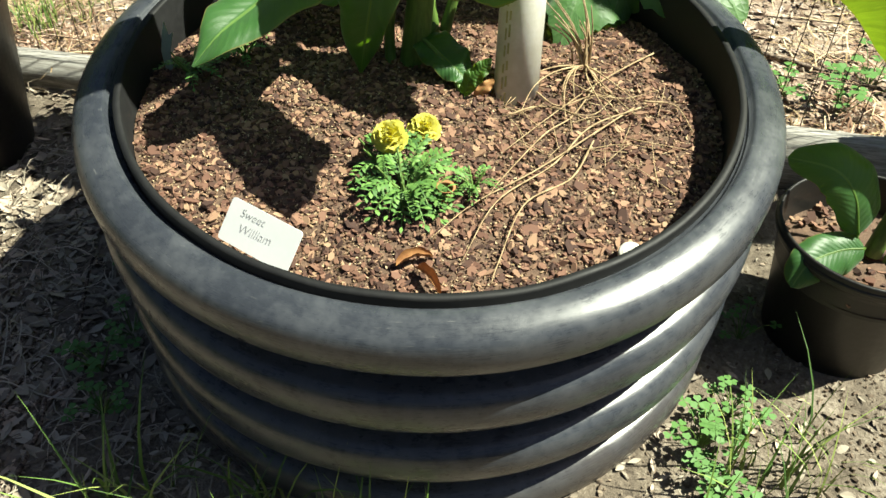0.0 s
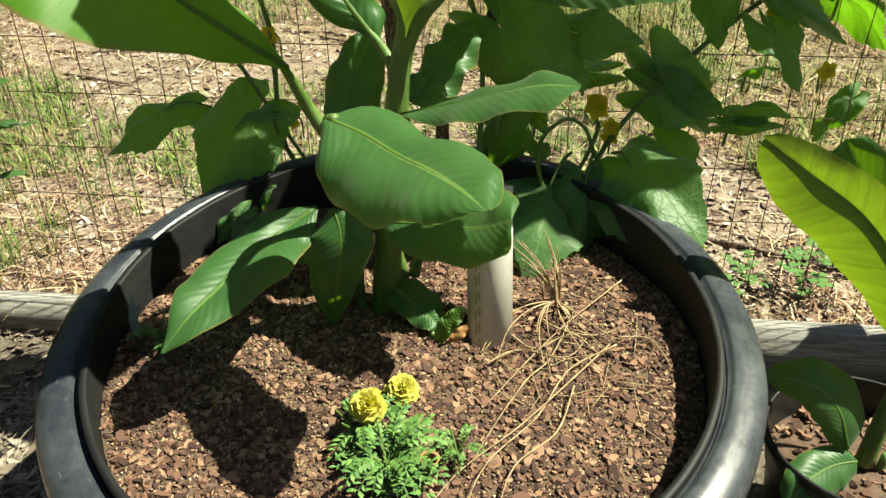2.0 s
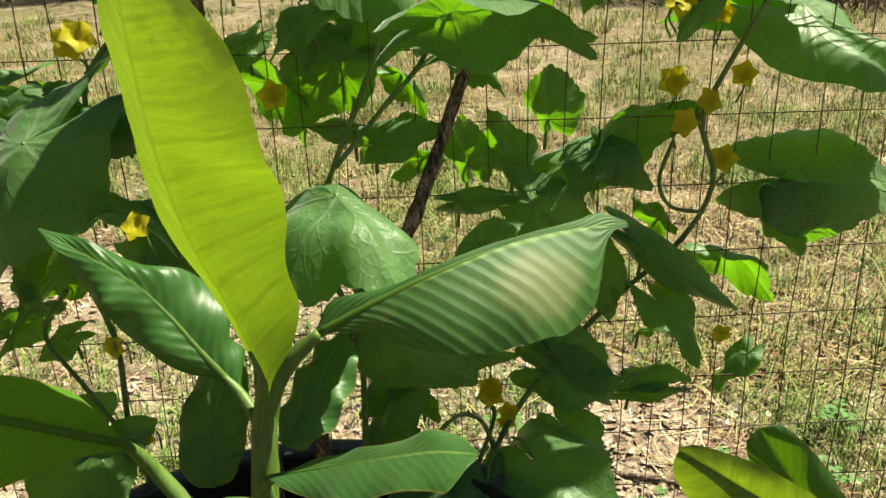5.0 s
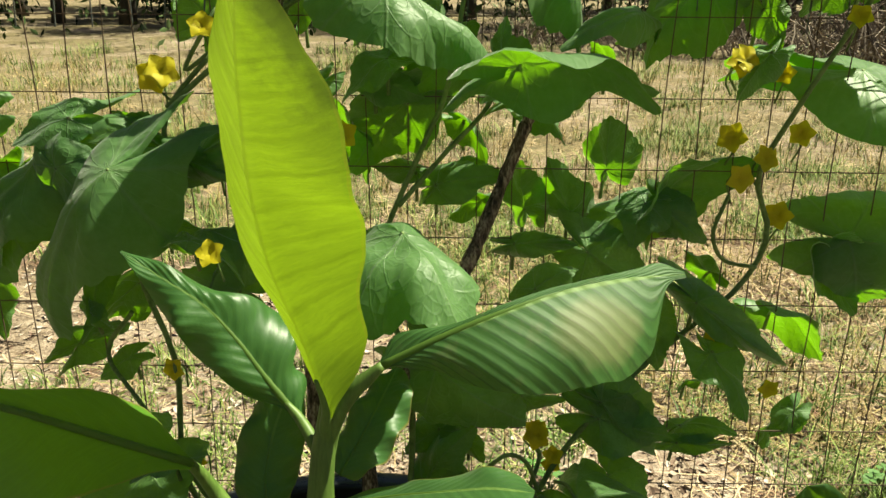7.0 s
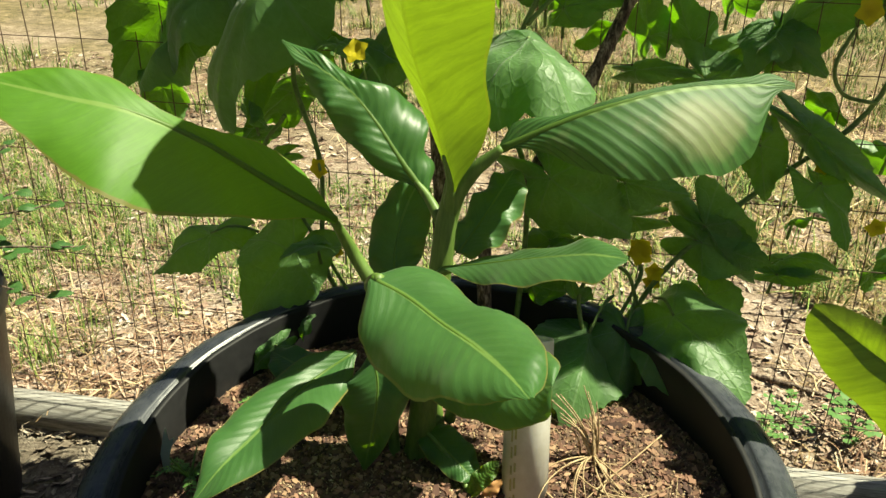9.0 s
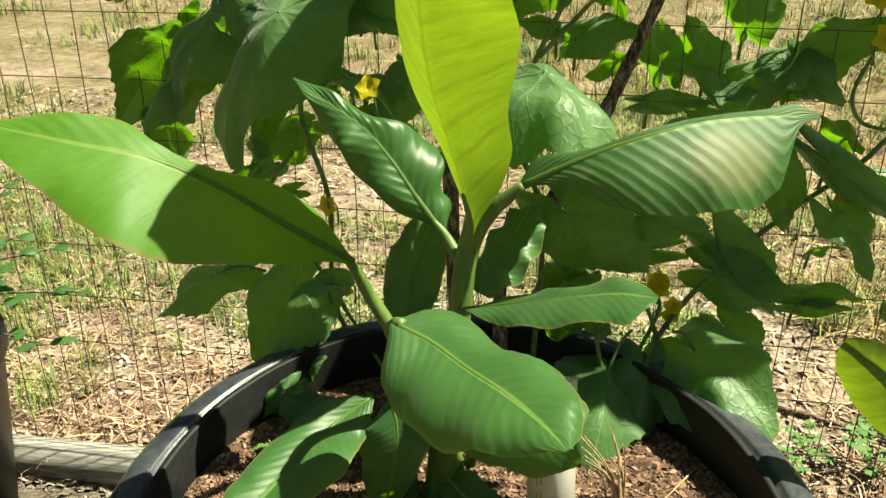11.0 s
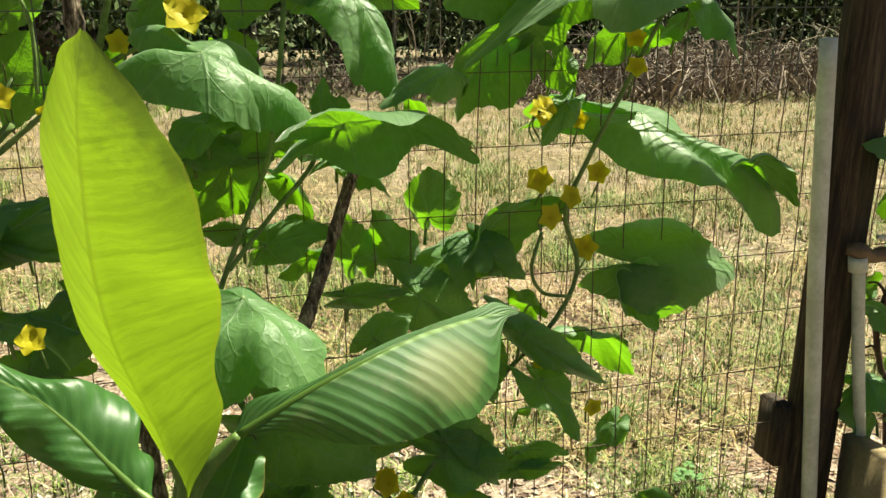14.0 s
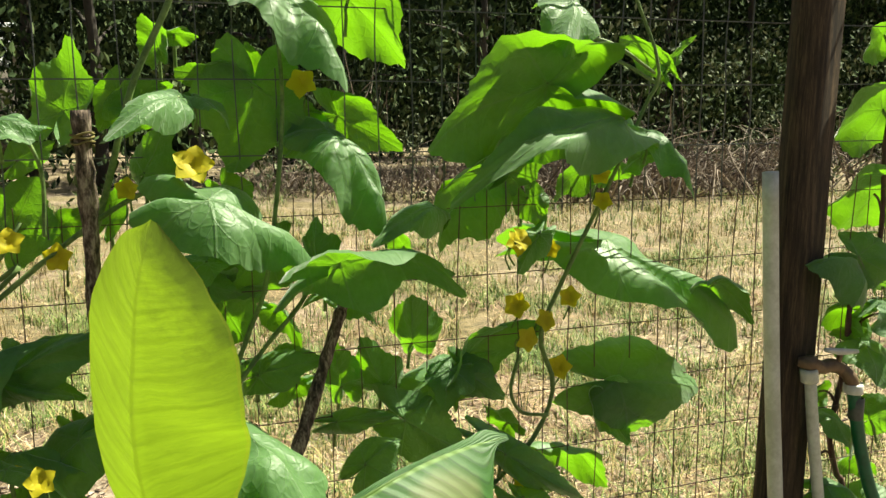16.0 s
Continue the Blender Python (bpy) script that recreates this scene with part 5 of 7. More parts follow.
cuc(1, (0.094, 0.418, 0.565), (0.120, 0.400, 0.519), (-0.45, -0.8, 0.35), width=1.08, seed=347)
cuc(0, (-0.446, 0.357, 0.560), (-0.535, 0.330, 0.498), (-0.2, -0.6, 0.75), (-0.381, 0.400, 0.549), width=0.54, seed=361)
cuc(0, (-0.295, 0.334, 0.555), (-0.356, 0.280, 0.464), (-0.2, -0.85, 0.4), (-0.261, 0.380, 0.537), width=0.83, seed=362)
cuc(0, (-0.248, 0.298, 0.585), (-0.293, 0.280, 0.571), (0.0, -0.45, 0.9), width=0.5, seed=363)
cuc(1, (0.302, 0.329, 0.503), (0.390, 0.230, 0.453), (0.15, -0.7, 0.7), (0.279, 0.400, 0.492), width=0.86, droop=0.4, seed=364)
cuc(1, (0.179, 0.306, 0.472), (0.155, 0.180, 0.399), (0.1, -0.85, 0.5), (0.213, 0.380, 0.500), width=0.79, seed=365)
cuc(1, (0.234, 0.313, 0.478), (0.224, 0.250, 0.400), (0.1, -0.85, 0.5), (0.250, 0.380, 0.502), width=0.79, seed=366)
cuc(1, (0.357, 0.398, 0.505), (0.409, 0.380, 0.462), (-0.45, -0.8, 0.35), width=0.86, seed=367)
cuc(1, (0.094, 0.418, 0.547), (0.116, 0.400, 0.499), (-0.45, -0.8, 0.35), width=0.94, seed=370)
cuc(1, (0.152, 0.419, 0.546), (0.170, 0.410, 0.520), (-0.45, -0.8, 0.35), width=0.72, seed=371)
cuc(2, (0.402, 0.530, 0.303), (0.475, 0.530, 0.261), (0.35, 0.65, 0.6), width=0.65, seed=373)
cuc(0, (-0.291, 0.218, 0.449), (-0.323, 0.200, 0.413), (-0.1, -0.8, 0.5), width=0.5, seed=374)
cuc(0, (-0.261, 0.269, 0.464), (-0.265, 0.260, 0.438), (-0.45, -0.8, 0.35), width=0.72, seed=375)
vine_stem(2, [(0.200, 0.330, 0.360), (0.255, 0.390, 0.485), (0.318, 0.420, 0.572), (0.426, 0.460, 0.672), (0.532, 0.470, 0.768), (0.573, 0.480, 0.850), (0.549, 0.480, 0.935), (0.576, 0.470, 1.016), (0.669, 0.460, 1.203), (0.717, 0.460, 1.300), (0.734, 0.450, 1.370), (0.660, 0.460, 1.550), (0.600, 0.470, 1.800)], (0.0045, 0.004, 0.004, 0.0032, 0.0025))
vine_stem(2, [(0.508, 0.470, 0.914), (0.489, 0.460, 0.860), (0.508, 0.460, 0.821), (0.557, 0.465, 0.808)], (0.003, 0.003))
vine_stem(2, [(0.249, 0.400, 0.554), (0.246, 0.380, 0.521), (0.170, 0.310, 0.370)], (0.0035, 0.003))
vine_stem(1, [(0.060, 0.330, 0.360), (0.068, 0.380, 0.667), (0.016, 0.400, 0.809), (0.041, 0.420, 0.892), (0.087, 0.440, 0.995), (0.118, 0.450, 1.078), (0.149, 0.470, 1.296), (0.140, 0.470, 1.446), (0.116, 0.480, 1.556)], (0.0045, 0.004, 0.0035, 0.003, 0.0025))
vine_stem(1, [(0.050, 0.420, 0.907), (0.111, 0.450, 0.972), (0.172, 0.460, 1.042), (0.189, 0.470, 1.125)], (0.0035, 0.003))
vine_stem(1, [(-0.260, 0.460, 1.030), (-0.148, 0.460, 1.121), (-0.063, 0.460, 1.180), (0.021, 0.440, 1.217)], (0.004, 0.003))
vine_stem(1, [(-0.109, 0.470, 1.121), (-0.082, 0.470, 1.202), (-0.043, 0.470, 1.333), (0.009, 0.470, 1.442), (0.036, 0.480, 1.530)], (0.0045, 0.0045, 0.004))
vine_stem(1, [(-0.162, 0.470, 1.139), (-0.159, 0.470, 1.219), (-0.174, 0.470, 1.270)], (0.003, 0.0025))
vine_stem(0, [(-0.120, 0.330, 0.370), (-0.254, 0.380, 0.486), (-0.264, 0.400, 0.680), (-0.307, 0.420, 0.821), (-0.268, 0.440, 0.934), (-0.260, 0.460, 1.026), (-0.192, 0.460, 1.104), (-0.235, 0.470, 1.079), (-0.190, 0.480, 1.158)], (0.0045, 0.004, 0.0035, 0.003))
vine_stem(0, [(-0.325, 0.420, 0.750), (-0.366, 0.420, 0.684), (-0.305, 0.380, 0.614), (-0.140, 0.320, 0.380)], (0.0035, 0.003))
vine_stem(2, [(0.249, 0.360, 0.502), (0.229, 0.360, 0.552), (0.193, 0.340, 0.571), (0.159, 0.330, 0.515), (0.200, 0.310, 0.370)], (0.003, 0.0035))
vine_stem(2, [(0.586, 0.470, 1.412), (0.658, 0.460, 1.397), (0.732, 0.455, 1.353)], (0.0036, 0.0026))
vine_stem(2, [(0.611, 0.470, 1.361), (0.664, 0.460, 1.372), (0.738, 0.455, 1.336)], (0.0036, 0.0026))
vine_stem(2, [(0.582, 0.470, 1.336), (0.616, 0.460, 1.310), (0.654, 0.455, 1.279)], (0.0036, 0.0026))
star(1, (0.024, 0.385, 1.229), (0.05, -0.80, 0.40), 0.027, 0)
star(1, (0.176, 0.460, 1.334), (-0.21, -0.80, 0.26), 0.022, 1)
star(2, (0.499, 0.450, 1.101), (0.39, -0.80, 0.53), 0.020, 2)
star(2, (0.561, 0.470, 1.081), (-0.37, -0.80, 0.05), 0.016, 3)
star(2, (0.601, 0.480, 0.998), (-0.45, -0.80, 0.21), 0.019, 4)
star(2, (0.503, 0.470, 0.994), (-0.47, -0.80, 0.22), 0.022, 5)
star(2, (0.518, 0.470, 0.938), (0.15, -0.80, 0.09), 0.022, 6)
star(2, (0.550, 0.470, 0.965), (0.18, -0.80, 0.31), 0.020, 7)
star(2, (0.589, 0.490, 0.878), (-0.48, -0.80, 0.29), 0.022, 8)
star(2, (0.635, 0.450, 1.196), (-0.24, -0.80, 0.19), 0.017, 9)
star(2, (0.639, 0.450, 1.154), (-0.22, -0.80, 0.39), 0.017, 10)
star(1, (-0.057, 0.440, 1.200), (-0.06, -0.80, 0.01), 0.016, 11)
star(0, (-0.201, 0.450, 1.136), (0.04, -0.80, 0.45), 0.020, 12)
star(0, (-0.146, 0.460, 1.113), (-0.19, -0.80, 0.06), 0.020, 13)
star(0, (-0.157, 0.257, 0.894), (-0.11, -0.80, 0.56), 0.018, 14)
star(0, (-0.264, 0.460, 1.076), (0.48, -0.80, 0.37), 0.025, 15)
star(1, (0.243, 0.410, 0.569), (0.40, -0.80, 0.49), 0.020, 16)
star(1, (0.273, 0.410, 0.518), (-0.12, -0.80, -0.04), 0.016, 17)
star(2, (0.503, 0.450, 0.716), (0.15, -0.80, 0.29), 0.020, 18)
star(2, (0.484, 0.480, 0.672), (-0.14, -0.80, 0.06), 0.013, 19)
star(1, (0.273, 0.400, 0.538), (-0.09, -0.80, 0.23), 0.016, 20)
star(0, (-0.265, 0.400, 0.673), (-0.23, -0.80, 0.10), 0.018, 21)
star(0, (-0.204, 0.400, 0.858), (-0.04, -0.80, 0.50), 0.018, 22)
star(1, (-0.027, 0.460, 0.996), (0.09, -0.80, 0.10), 0.022, 23)
star(2, (0.502, 0.450, 0.720), (-0.22, -0.80, 0.22), 0.018, 24)
star(0, (-0.237, 0.380, 0.541), (-0.29, -0.80, 0.04), 0.016, 25)
star(2, (0.598, 0.460, 0.619), (0.01, -0.80, -0.04), 0.017, 26)
star(0, (-0.276, 0.470, 1.070), (-0.02, -0.80, 0.15), 0.025, 27)
star(2, (0.496, 0.460, 1.093), (0.21, -0.80, 0.42), 0.022, 28)
star(1, (0.249, 0.410, 0.571), (0.19, -0.80, 0.38), 0.018, 29)
star(1, (0.249, 0.400, 0.568), (-0.13, -0.80, 0.37), 0.020, 30)


# ---- sticks that prop the vines ----

prop = tagged(new("prop_stick", mesh_of("prop_stick", rod([(0.030, 0.300, 0.340), (0.013, 0.335, 0.603), (0.069, 0.370, 0.688), (0.136, 0.410, 0.809), (0.178, 0.440, 0.903), (0.217, 0.455, 1.004), (0.234, 0.465, 1.036)], (0.011, 0.0105, 0.009, 0.008), 12, 46, 0.16), M_STICK)), "rough barked branch propped against the fence", "stick", "prop sticks")
prop = tagged(new("prop_stick", mesh_of("prop_stick", rod([(-0.050, 0.300, 0.350), (-0.065, 0.360, 0.700), (-0.101, 0.425, 0.994), (-0.103, 0.430, 1.155), (-0.105, 0.436, 1.300)], (0.0105, 0.011, 0.011, 0.012), 12, 46, 0.16), M_STICK)), "upright barked branch with a tie near its top", "stick", "prop sticks")
tie = tagged(new("twine_tie", mesh_of("twine_tie", rod([(-0.091, 0.433, 1.256), (-0.098, 0.445, 1.258), (-0.111, 0.445, 1.257), (-0.118, 0.433, 1.260), (-0.111, 0.422, 1.258), (-0.098, 0.422, 1.262), (-0.091, 0.434, 1.261), (-0.098, 0.445, 1.263), (-0.112, 0.445, 1.264), (-0.118, 0.433, 1.263), (-0.111, 0.422, 1.267), (-0.097, 0.422, 1.265), (-0.091, 0.434, 1.268), (-0.098, 0.445, 1.267), (-0.112, 0.445, 1.269), (-0.118, 0.433, 1.270), (-0.111, 0.422, 1.269), (-0.097, 0.422, 1.273), (-0.091, 0.434, 1.271), (-0.098, 0.446, 1.275)], 0.0016, 6, 70), M_HAY)), "yellowish garden twine wound round the stick", "tie")


# ---- things in the tub ----
p_foot, p_top = Vector((0.108, 0.028, 0.355)), Vector((0.098, 0.124, 0.568))
pipe_turn = Vector((0, 0, 1)).rotation_difference(p_top - p_foot).to_matrix().to_4x4()
pl = (p_top - p_foot).length
pipe = thing("watering_pipe", "upright white plastic watering pipe sunk in the mulch", "pipe", at=Matrix.Translation(p_foot) @ pipe_turn)
part("pipe_wall", lathe([(0.0262, 0.0), (0.0300, 0.0), (0.0302, pl - 0.002), (0.0298, pl), (0.0268, pl), (0.0262, pl - 0.003), (0.0262, 0.002), (0.0262, 0.0)], 48), M_PVC, pipe)
M_PRINT = surface("faded_print", [(0.3, (0.5, 0.44, 0.16)), (0.7, (0.62, 0.58, 0.32))], 90, 0.5, 0.0001)
bm = bmesh.new()
for k in range(9):
    z = 0.02 + k * 0.021
    for row, off in ((-0.002, 0.0), (0.006, 0.004)):
        h = 0.011 + 0.005 * rng.random()
        a0 = radians(236) + row * 22
        vs = [bm.verts.new((0.0304 * math.cos(a), 0.0304 * math.sin(a), zz)) for a, zz in ((a0, z + off), (a0 + 0.1, z + off), (a0 + 0.1, z + off + h), (a0, z + off + h))]
        bm.faces.new(vs)
part("printed_marks", bm, M_PRINT, pipe, "faded yellowish printed marks", False)


def frond(bm, base, way, length, seed, width=0.34, pairs=7):
    """A feathery leaf: a thin stalk with toothed leaflets in pairs."""
    r = random.Random(seed)
    way = Vector(way).normalized()
    side = way.cross(Vector((0, 0, 1))).normalized()
    upv = side.cross(way).normalized()
    pts = []
    for k in range(pairs + 2):
        s = k / (pairs + 1)
        pts.append(base + way * length * s + upv * length * (0.28 * math.sin(s * 2.2) - 0.42 * s * s))
    for a, b in zip(pts, pts[1:]):
        d = side * length * 0.011
        f = [bm.verts.new(a - d), bm.verts.new(a + d), bm.verts.new(b + d), bm.verts.new(b - d)]
        bm.faces.new(f)
    for k in range(1, pairs + 2):
        s = k / (pairs + 1)
        ll = length * width * (0.55 + 0.9 * s * (1.15 - s)) * r.uniform(0.85, 1.15)
        sides = (-1, 1) if k <= pairs else (0,)
        for e in sides:
            d = (side * e + way * (0.7 if e else 1.4) + upv * r.uniform(-0.25, 0.2)).normalized()
            nrm = d.cross(upv).normalized()
            p = pts[k]
            w = ll * 0.2
            mid = p + d * ll * 0.5 + upv * ll * 0.06
            tipp = p + d * ll - upv * ll * 0.12
            v = [bm.verts.new(q) for q in (p, mid - nrm * w, p + d * ll * 0.72 - nrm * w * 0.9, tipp, p + d * ll * 0.72 + nrm * w * 0.9, mid + nrm * w)]
            bm.faces.new((v[0], v[1], v[5]))
            bm.faces.new((v[1], v[2], v[4], v[5]))
            bm.faces.new((v[2], v[3], v[4]))


def pompon(centre, face, r, seed):
    """A ruffled double flower head of many small petals."""
    rr = random.Random(seed)
    q = Vector(face).normalized().to_track_quat("Z", "Y").to_matrix()
    bm = bmesh.new()
    for layer in range(7):
        lift = layer / 6
        count = int(15 - 10 * lift) + 1
        for k in range(count):
            a = 2 * math.pi * (k + rr.random() * 0.7) / count + layer
            el = radians(-12 + 92 * lift)
            d = Vector((math.cos(a) * math.cos(el), math.sin(a) * math.cos(el), math.sin(el)))
            s = Vector((-math.sin(a), math.cos(a), 0))
            n = d.cross(s)
            l, w = r * (1 - 0.28 * lift) * rr.uniform(0.85, 1.1), r * 0.30
            base = Vector((0, 0, r * 0.05))
            rows = []
            for t, ww in ((0.35, 0.5), (0.75, 1.0), (1.0, 0.85)):
                rows.append([bm.verts.new(centre + q @ (base + d * l * t + s * w * ww * e + n * (r * 0.1 * rr.uniform(-1, 1) + 0.07 * r * (e == 0)))) for e in (-1, 0, 1)])
            for ra, rb in zip(rows, rows[1:]):
                for e in range(2):
                    bm.faces.new((ra[e], ra[e + 1], rb[e + 1], rb[e]))
    return bm


def marigold(at, spread, fronds, heads, label, seed, name="marigold"):
    plant = thing(name, label, "plant", at=at)
    r = random.Random(seed)
    bm = bmesh.new()
    stems = bmesh.new()
    for k in range(5):
        a = k * 1.3 + r.random()
        tube(stems, [Vector((0, 0, 0)), Vector((math.cos(a), math.sin(a), 1.6)) * spread * 0.25, Vector((math.cos(a), math.sin(a), 1.5)) * spread * 0.5], (0.002, 0.0012), 6, 8)
    for k in range(fronds):
        a, h = r.uniform(0, 6.28), r.random()
        base = Vector((math.cos(a), math.sin(a), 0)) * spread * 0.28 * h + Vector((0, 0, spread * (0.08 + 0.45 * h)))
        frond(bm, base, (math.cos(a), math.sin(a), 0.05 + 0.6 * h * r.random()), spread * r.uniform(0.55, 0.85), seed * 100 + k)
    part("foliage", bm, M_FERN, plant, "feathery dark green foliage", False)
    part("stem_tuft", stems, M_STEM, plant)
    for k, (p, face, rad) in enumerate(heads):
        c = Vector(p) - plant.matrix_world.translation
        head = part("flower_head", pompon(c, face, rad, seed + k), M_MARI, plant, "ruffled bright yellow flower head")
        f = Vector(face).normalized()
        part("flower_stem", rod([Vector((0.0, 0.0, 0.01)), c * 0.6 + Vector((0, 0, -0.005)), c - f * rad * 0.9, c], (0.0018, 0.002, 0.0045, 0.006), 8, 14), M_STEM, head)
    return plant


TI = TUB.inverted()


def mulch_at(x, y):
    """The mulch surface under a world plan place."""
    q = TI @ Vector((x, y, 0.38))
    return on_mulch(q.x, q.y)


marigold(mulch_at(0.008, -0.196), 0.064, 34, [((-0.02, -0.148, 0.424), (-0.15, -0.55, 0.8), 0.0215), ((0.011, -0.1, 0.409), (0.1, -0.35, 0.95), 0.020)], "marigold with two bright yellow flower heads in the mulch", 5)
marigold(mulch_at(0.083, -0.165), 0.034, 11, [], "small young marigold seedling in the mulch", 6, "marigold_seedling")
marigold(mulch_at(-0.325, -0.02), 0.045, 9, [], "feathery seedling growing at the tub's wall", 7, "seedling")
marigold(mulch_at(-0.27, 0.035), 0.045, 8, [], "feathery seedling in the shaded mulch", 8, "seedling")
marigold(mulch_at(-0.27, 0.12), 0.04, 8, [], "feathery seedling in the shaded mulch", 9, "seedling")
marigold(mulch_at(-0.03, -0.155), 0.05, 14, [], "low dark marigold foliage beside the flowers", 10, "marigold_seedling")

# white plant label with handwriting
ex = Vector((0.93, -0.35, -0.08)).normalized()
ey = (Vector((0.02, 0.62, 0.70)) - ex * ex.dot(Vector((0.02, 0.62, 0.70)))).normalized()
ez = ex.cross(ey)
lab_m = Matrix.Translation((-0.1135, -0.3285, 0.411)) @ Matrix((ex, ey, ez)).transposed().to_4x4()
tag = thing("plant_label", "white plastic plant label with pencil handwriting", "label", at=lab_m)
W2, H2, CR = 0.0455, 0.0235, 0.004
bm = bmesh.new()
ring = []
for cx, cy, a0 in ((W2 - CR, H2 - CR, 0), (-W2 + CR, H2 - CR, 90), (-W2 + CR, -H2 + CR, 180), (W2 - CR, -H2 + CR, 270)):
    for k in range(5):
        a = radians(a0 + 22.5 * k)
        ring.append((cx + CR * math.cos(a), cy + CR * math.sin(a)))
lo = [bm.verts.new((x, y, -0.0007)) for x, y in ring]
hi = [bm.verts.new((x, y, 0.0007)) for x, y in ring]
bm.faces.new(hi)
bm.faces.new(lo[::-1])
for k in range(len(ring)):
    j = (k + 1) % len(ring)
    bm.faces.new((lo[k], lo[j], hi[j], hi[k]))
part("card", bm, M_CARD, tag, smooth=False)


def words(text, x, y, size, parent, shear=0.25, turn=0.0):
    cu = bpy.data.curves.new("handwriting", "FONT")
    cu.body, cu.size, cu.shear, cu.offset = text, size, shear, -0.00022
    ob = new("handwriting", cu)
    dg = bpy.context.evaluated_depsgraph_get()
    me = bpy.data.meshes.new_from_object(ob.evaluated_get(dg))
    bpy.data.objects.remove(ob)
    me.materials.clear()
    me.materials.append(M_INK)
    ob = new("handwriting", me)
    ob.parent = parent
    ob.matrix_basis = pose(x, y, 0.0011, 0, 0, turn)
    return tagged(ob, "grey pencil handwriting")


words("Sweet", -0.03, 0.008, 0.0125, tag, 0.2, 2)
words("William", -0.026, -0.008, 0.0135, tag, 0.2, 4)

cap_p = mulch_at(0.268, -0.236)
cap = tagged(new("white_cap", mesh_of("white_cap", lathe([(0.0, 0.0165), (0.0105, 0.0165), (0.0125, 0.0155), (0.0132, 0.0135), (0.0132, 0.0), (0.011, -0.001)], 32), M_PVC)), "small round white plastic cap lying on the mulch", "cap")
cap.matrix_world = Matrix.Translation(cap_p) @ pose(0, 0, 0.002, 18, -8, 0)
part("raised_ring", lathe([(0.0072, 0.0164), (0.0078, 0.0172), (0.0084, 0.0164)], 28), M_OLDPVC, cap)

torn = thing("torn_label", "torn pale green plastic label against the tub wall", "label", at=mulch_at(-0.362, -0.012))
bm = bmesh.new()
shape = [(-0.004, 0.0), (0.006, 0.0), (0.0075, 0.03), (0.017, 0.058), (0.0095, 0.052), (0.007, 0.073), (0.0005, 0.05), (-0.005, 0.028)]
for dz in (0, 0.0008):
    bm.faces.new([bm.verts.new((x + dz, dz + 0.04 * y * y * 5, y)) for x, y in shape])
part("card", bm, surface("pale_green_plastic", [(0.3, (0.4, 0.5, 0.4)), (0.7, (0.55, 0.63, 0.52))], 30, 0.5, 0.0002), torn, smooth=False)

seedtag = thing("seed_label", "printed seed label with a plant picture by the tub wall", "label", at=Matrix.Translation((-0.358, 0.192, 0.385)) @ pose(0, 0, 0, -12, 4, 22))
part("card", block(-0.0115, 0.0115, -0.0006, 0.0006, -0.02, 0.058, 0.0004), M_CARD, seedtag, smooth=False)
part("picture", block(-0.0088, 0.0088, -0.0014, -0.0008, 0.013, 0.049, 0.0), surface("printed_green", [(0.3, (0.03, 0.08, 0.02)), (0.7, (0.1, 0.2, 0.05))], 260, 0.5, 0.0001), seedtag, "dark green printed picture", smooth=False)
part("yellow_band", block(-0.0088, 0.0088, -0.0014, -0.0008, 0.001, 0.0125, 0.0), surface("printed_yellow", [(0.3, (0.6, 0.45, 0.03)), (0.7, (0.75, 0.62, 0.08))], 200, 0.5, 0.0001), seedtag, "yellow printed band", smooth=False)
bm = bmesh.new()
for k in range(3):
    x = -0.006 + k * 0.0046
    bm.faces.new([bm.verts.new(v) for v in ((x, -0.0019, 0.017), (x + 0.0026, -0.0019, 0.017), (x + 0.0026, -0.0019, 0.045), (x, -0.0019, 0.045))])
part("printed_bars", bm, M_CARD, seedtag, smooth=False)
stake = tagged(new("label_stake", mesh_of("label_stake", rod([(-0.352, 0.235, 0.36), (-0.347, 0.255, 0.425), (-0.338, 0.268, 0.462)], (0.0016, 0.0022, 0.0042), 6, 10), M_CARD)), "thin white plastic label stake by the tub wall", "label")

for px, py, a, l in ((0.042, -0.297, 30, 0.042), (0.062, -0.322, -48, 0.05)):
    dry = tagged(new("curled_dry_leaf", mesh_of("curled_dry_leaf", (lambda b, u: (add_leaf(b, u, [(-l / 2, 0, 0.003), (0, 0.002, 0.009), (l / 2, 0, 0.004)], 0.011, 0.010, (0, 0, 1), fold_l=48, fold_r=35, curl=-0.4, ripple=0.002, n=14, m=4, seed=int(a + 60)), b)[1])(*(lambda b: (b, b.loops.layers.uv.new("uv")))(bmesh.new())), M_DRY)), "curled orange-brown dry leaf on the mulch", "dry leaf", "dry leaves")
    dry.matrix_world = Matrix.Translation(mulch_at(px, py)) @ pose(0, 0, 0.003, 0, 0, a)
husk = tagged(new("dry_flower_husk", mesh_of("dry_flower_husk", lathe([(0.001, 0.0), (0.006, 0.004), (0.0085, 0.014), (0.0075, 0.024), (0.0105, 0.032), (0.008, 0.03)], 14, 0.12), M_DRY)), "withered orange flower husk beside the marigold", "husk")
husk.matrix_world = Matrix.Translation(mulch_at(0.05, -0.195)) @ pose(0, 0, 0.0, 10, 12, 0)

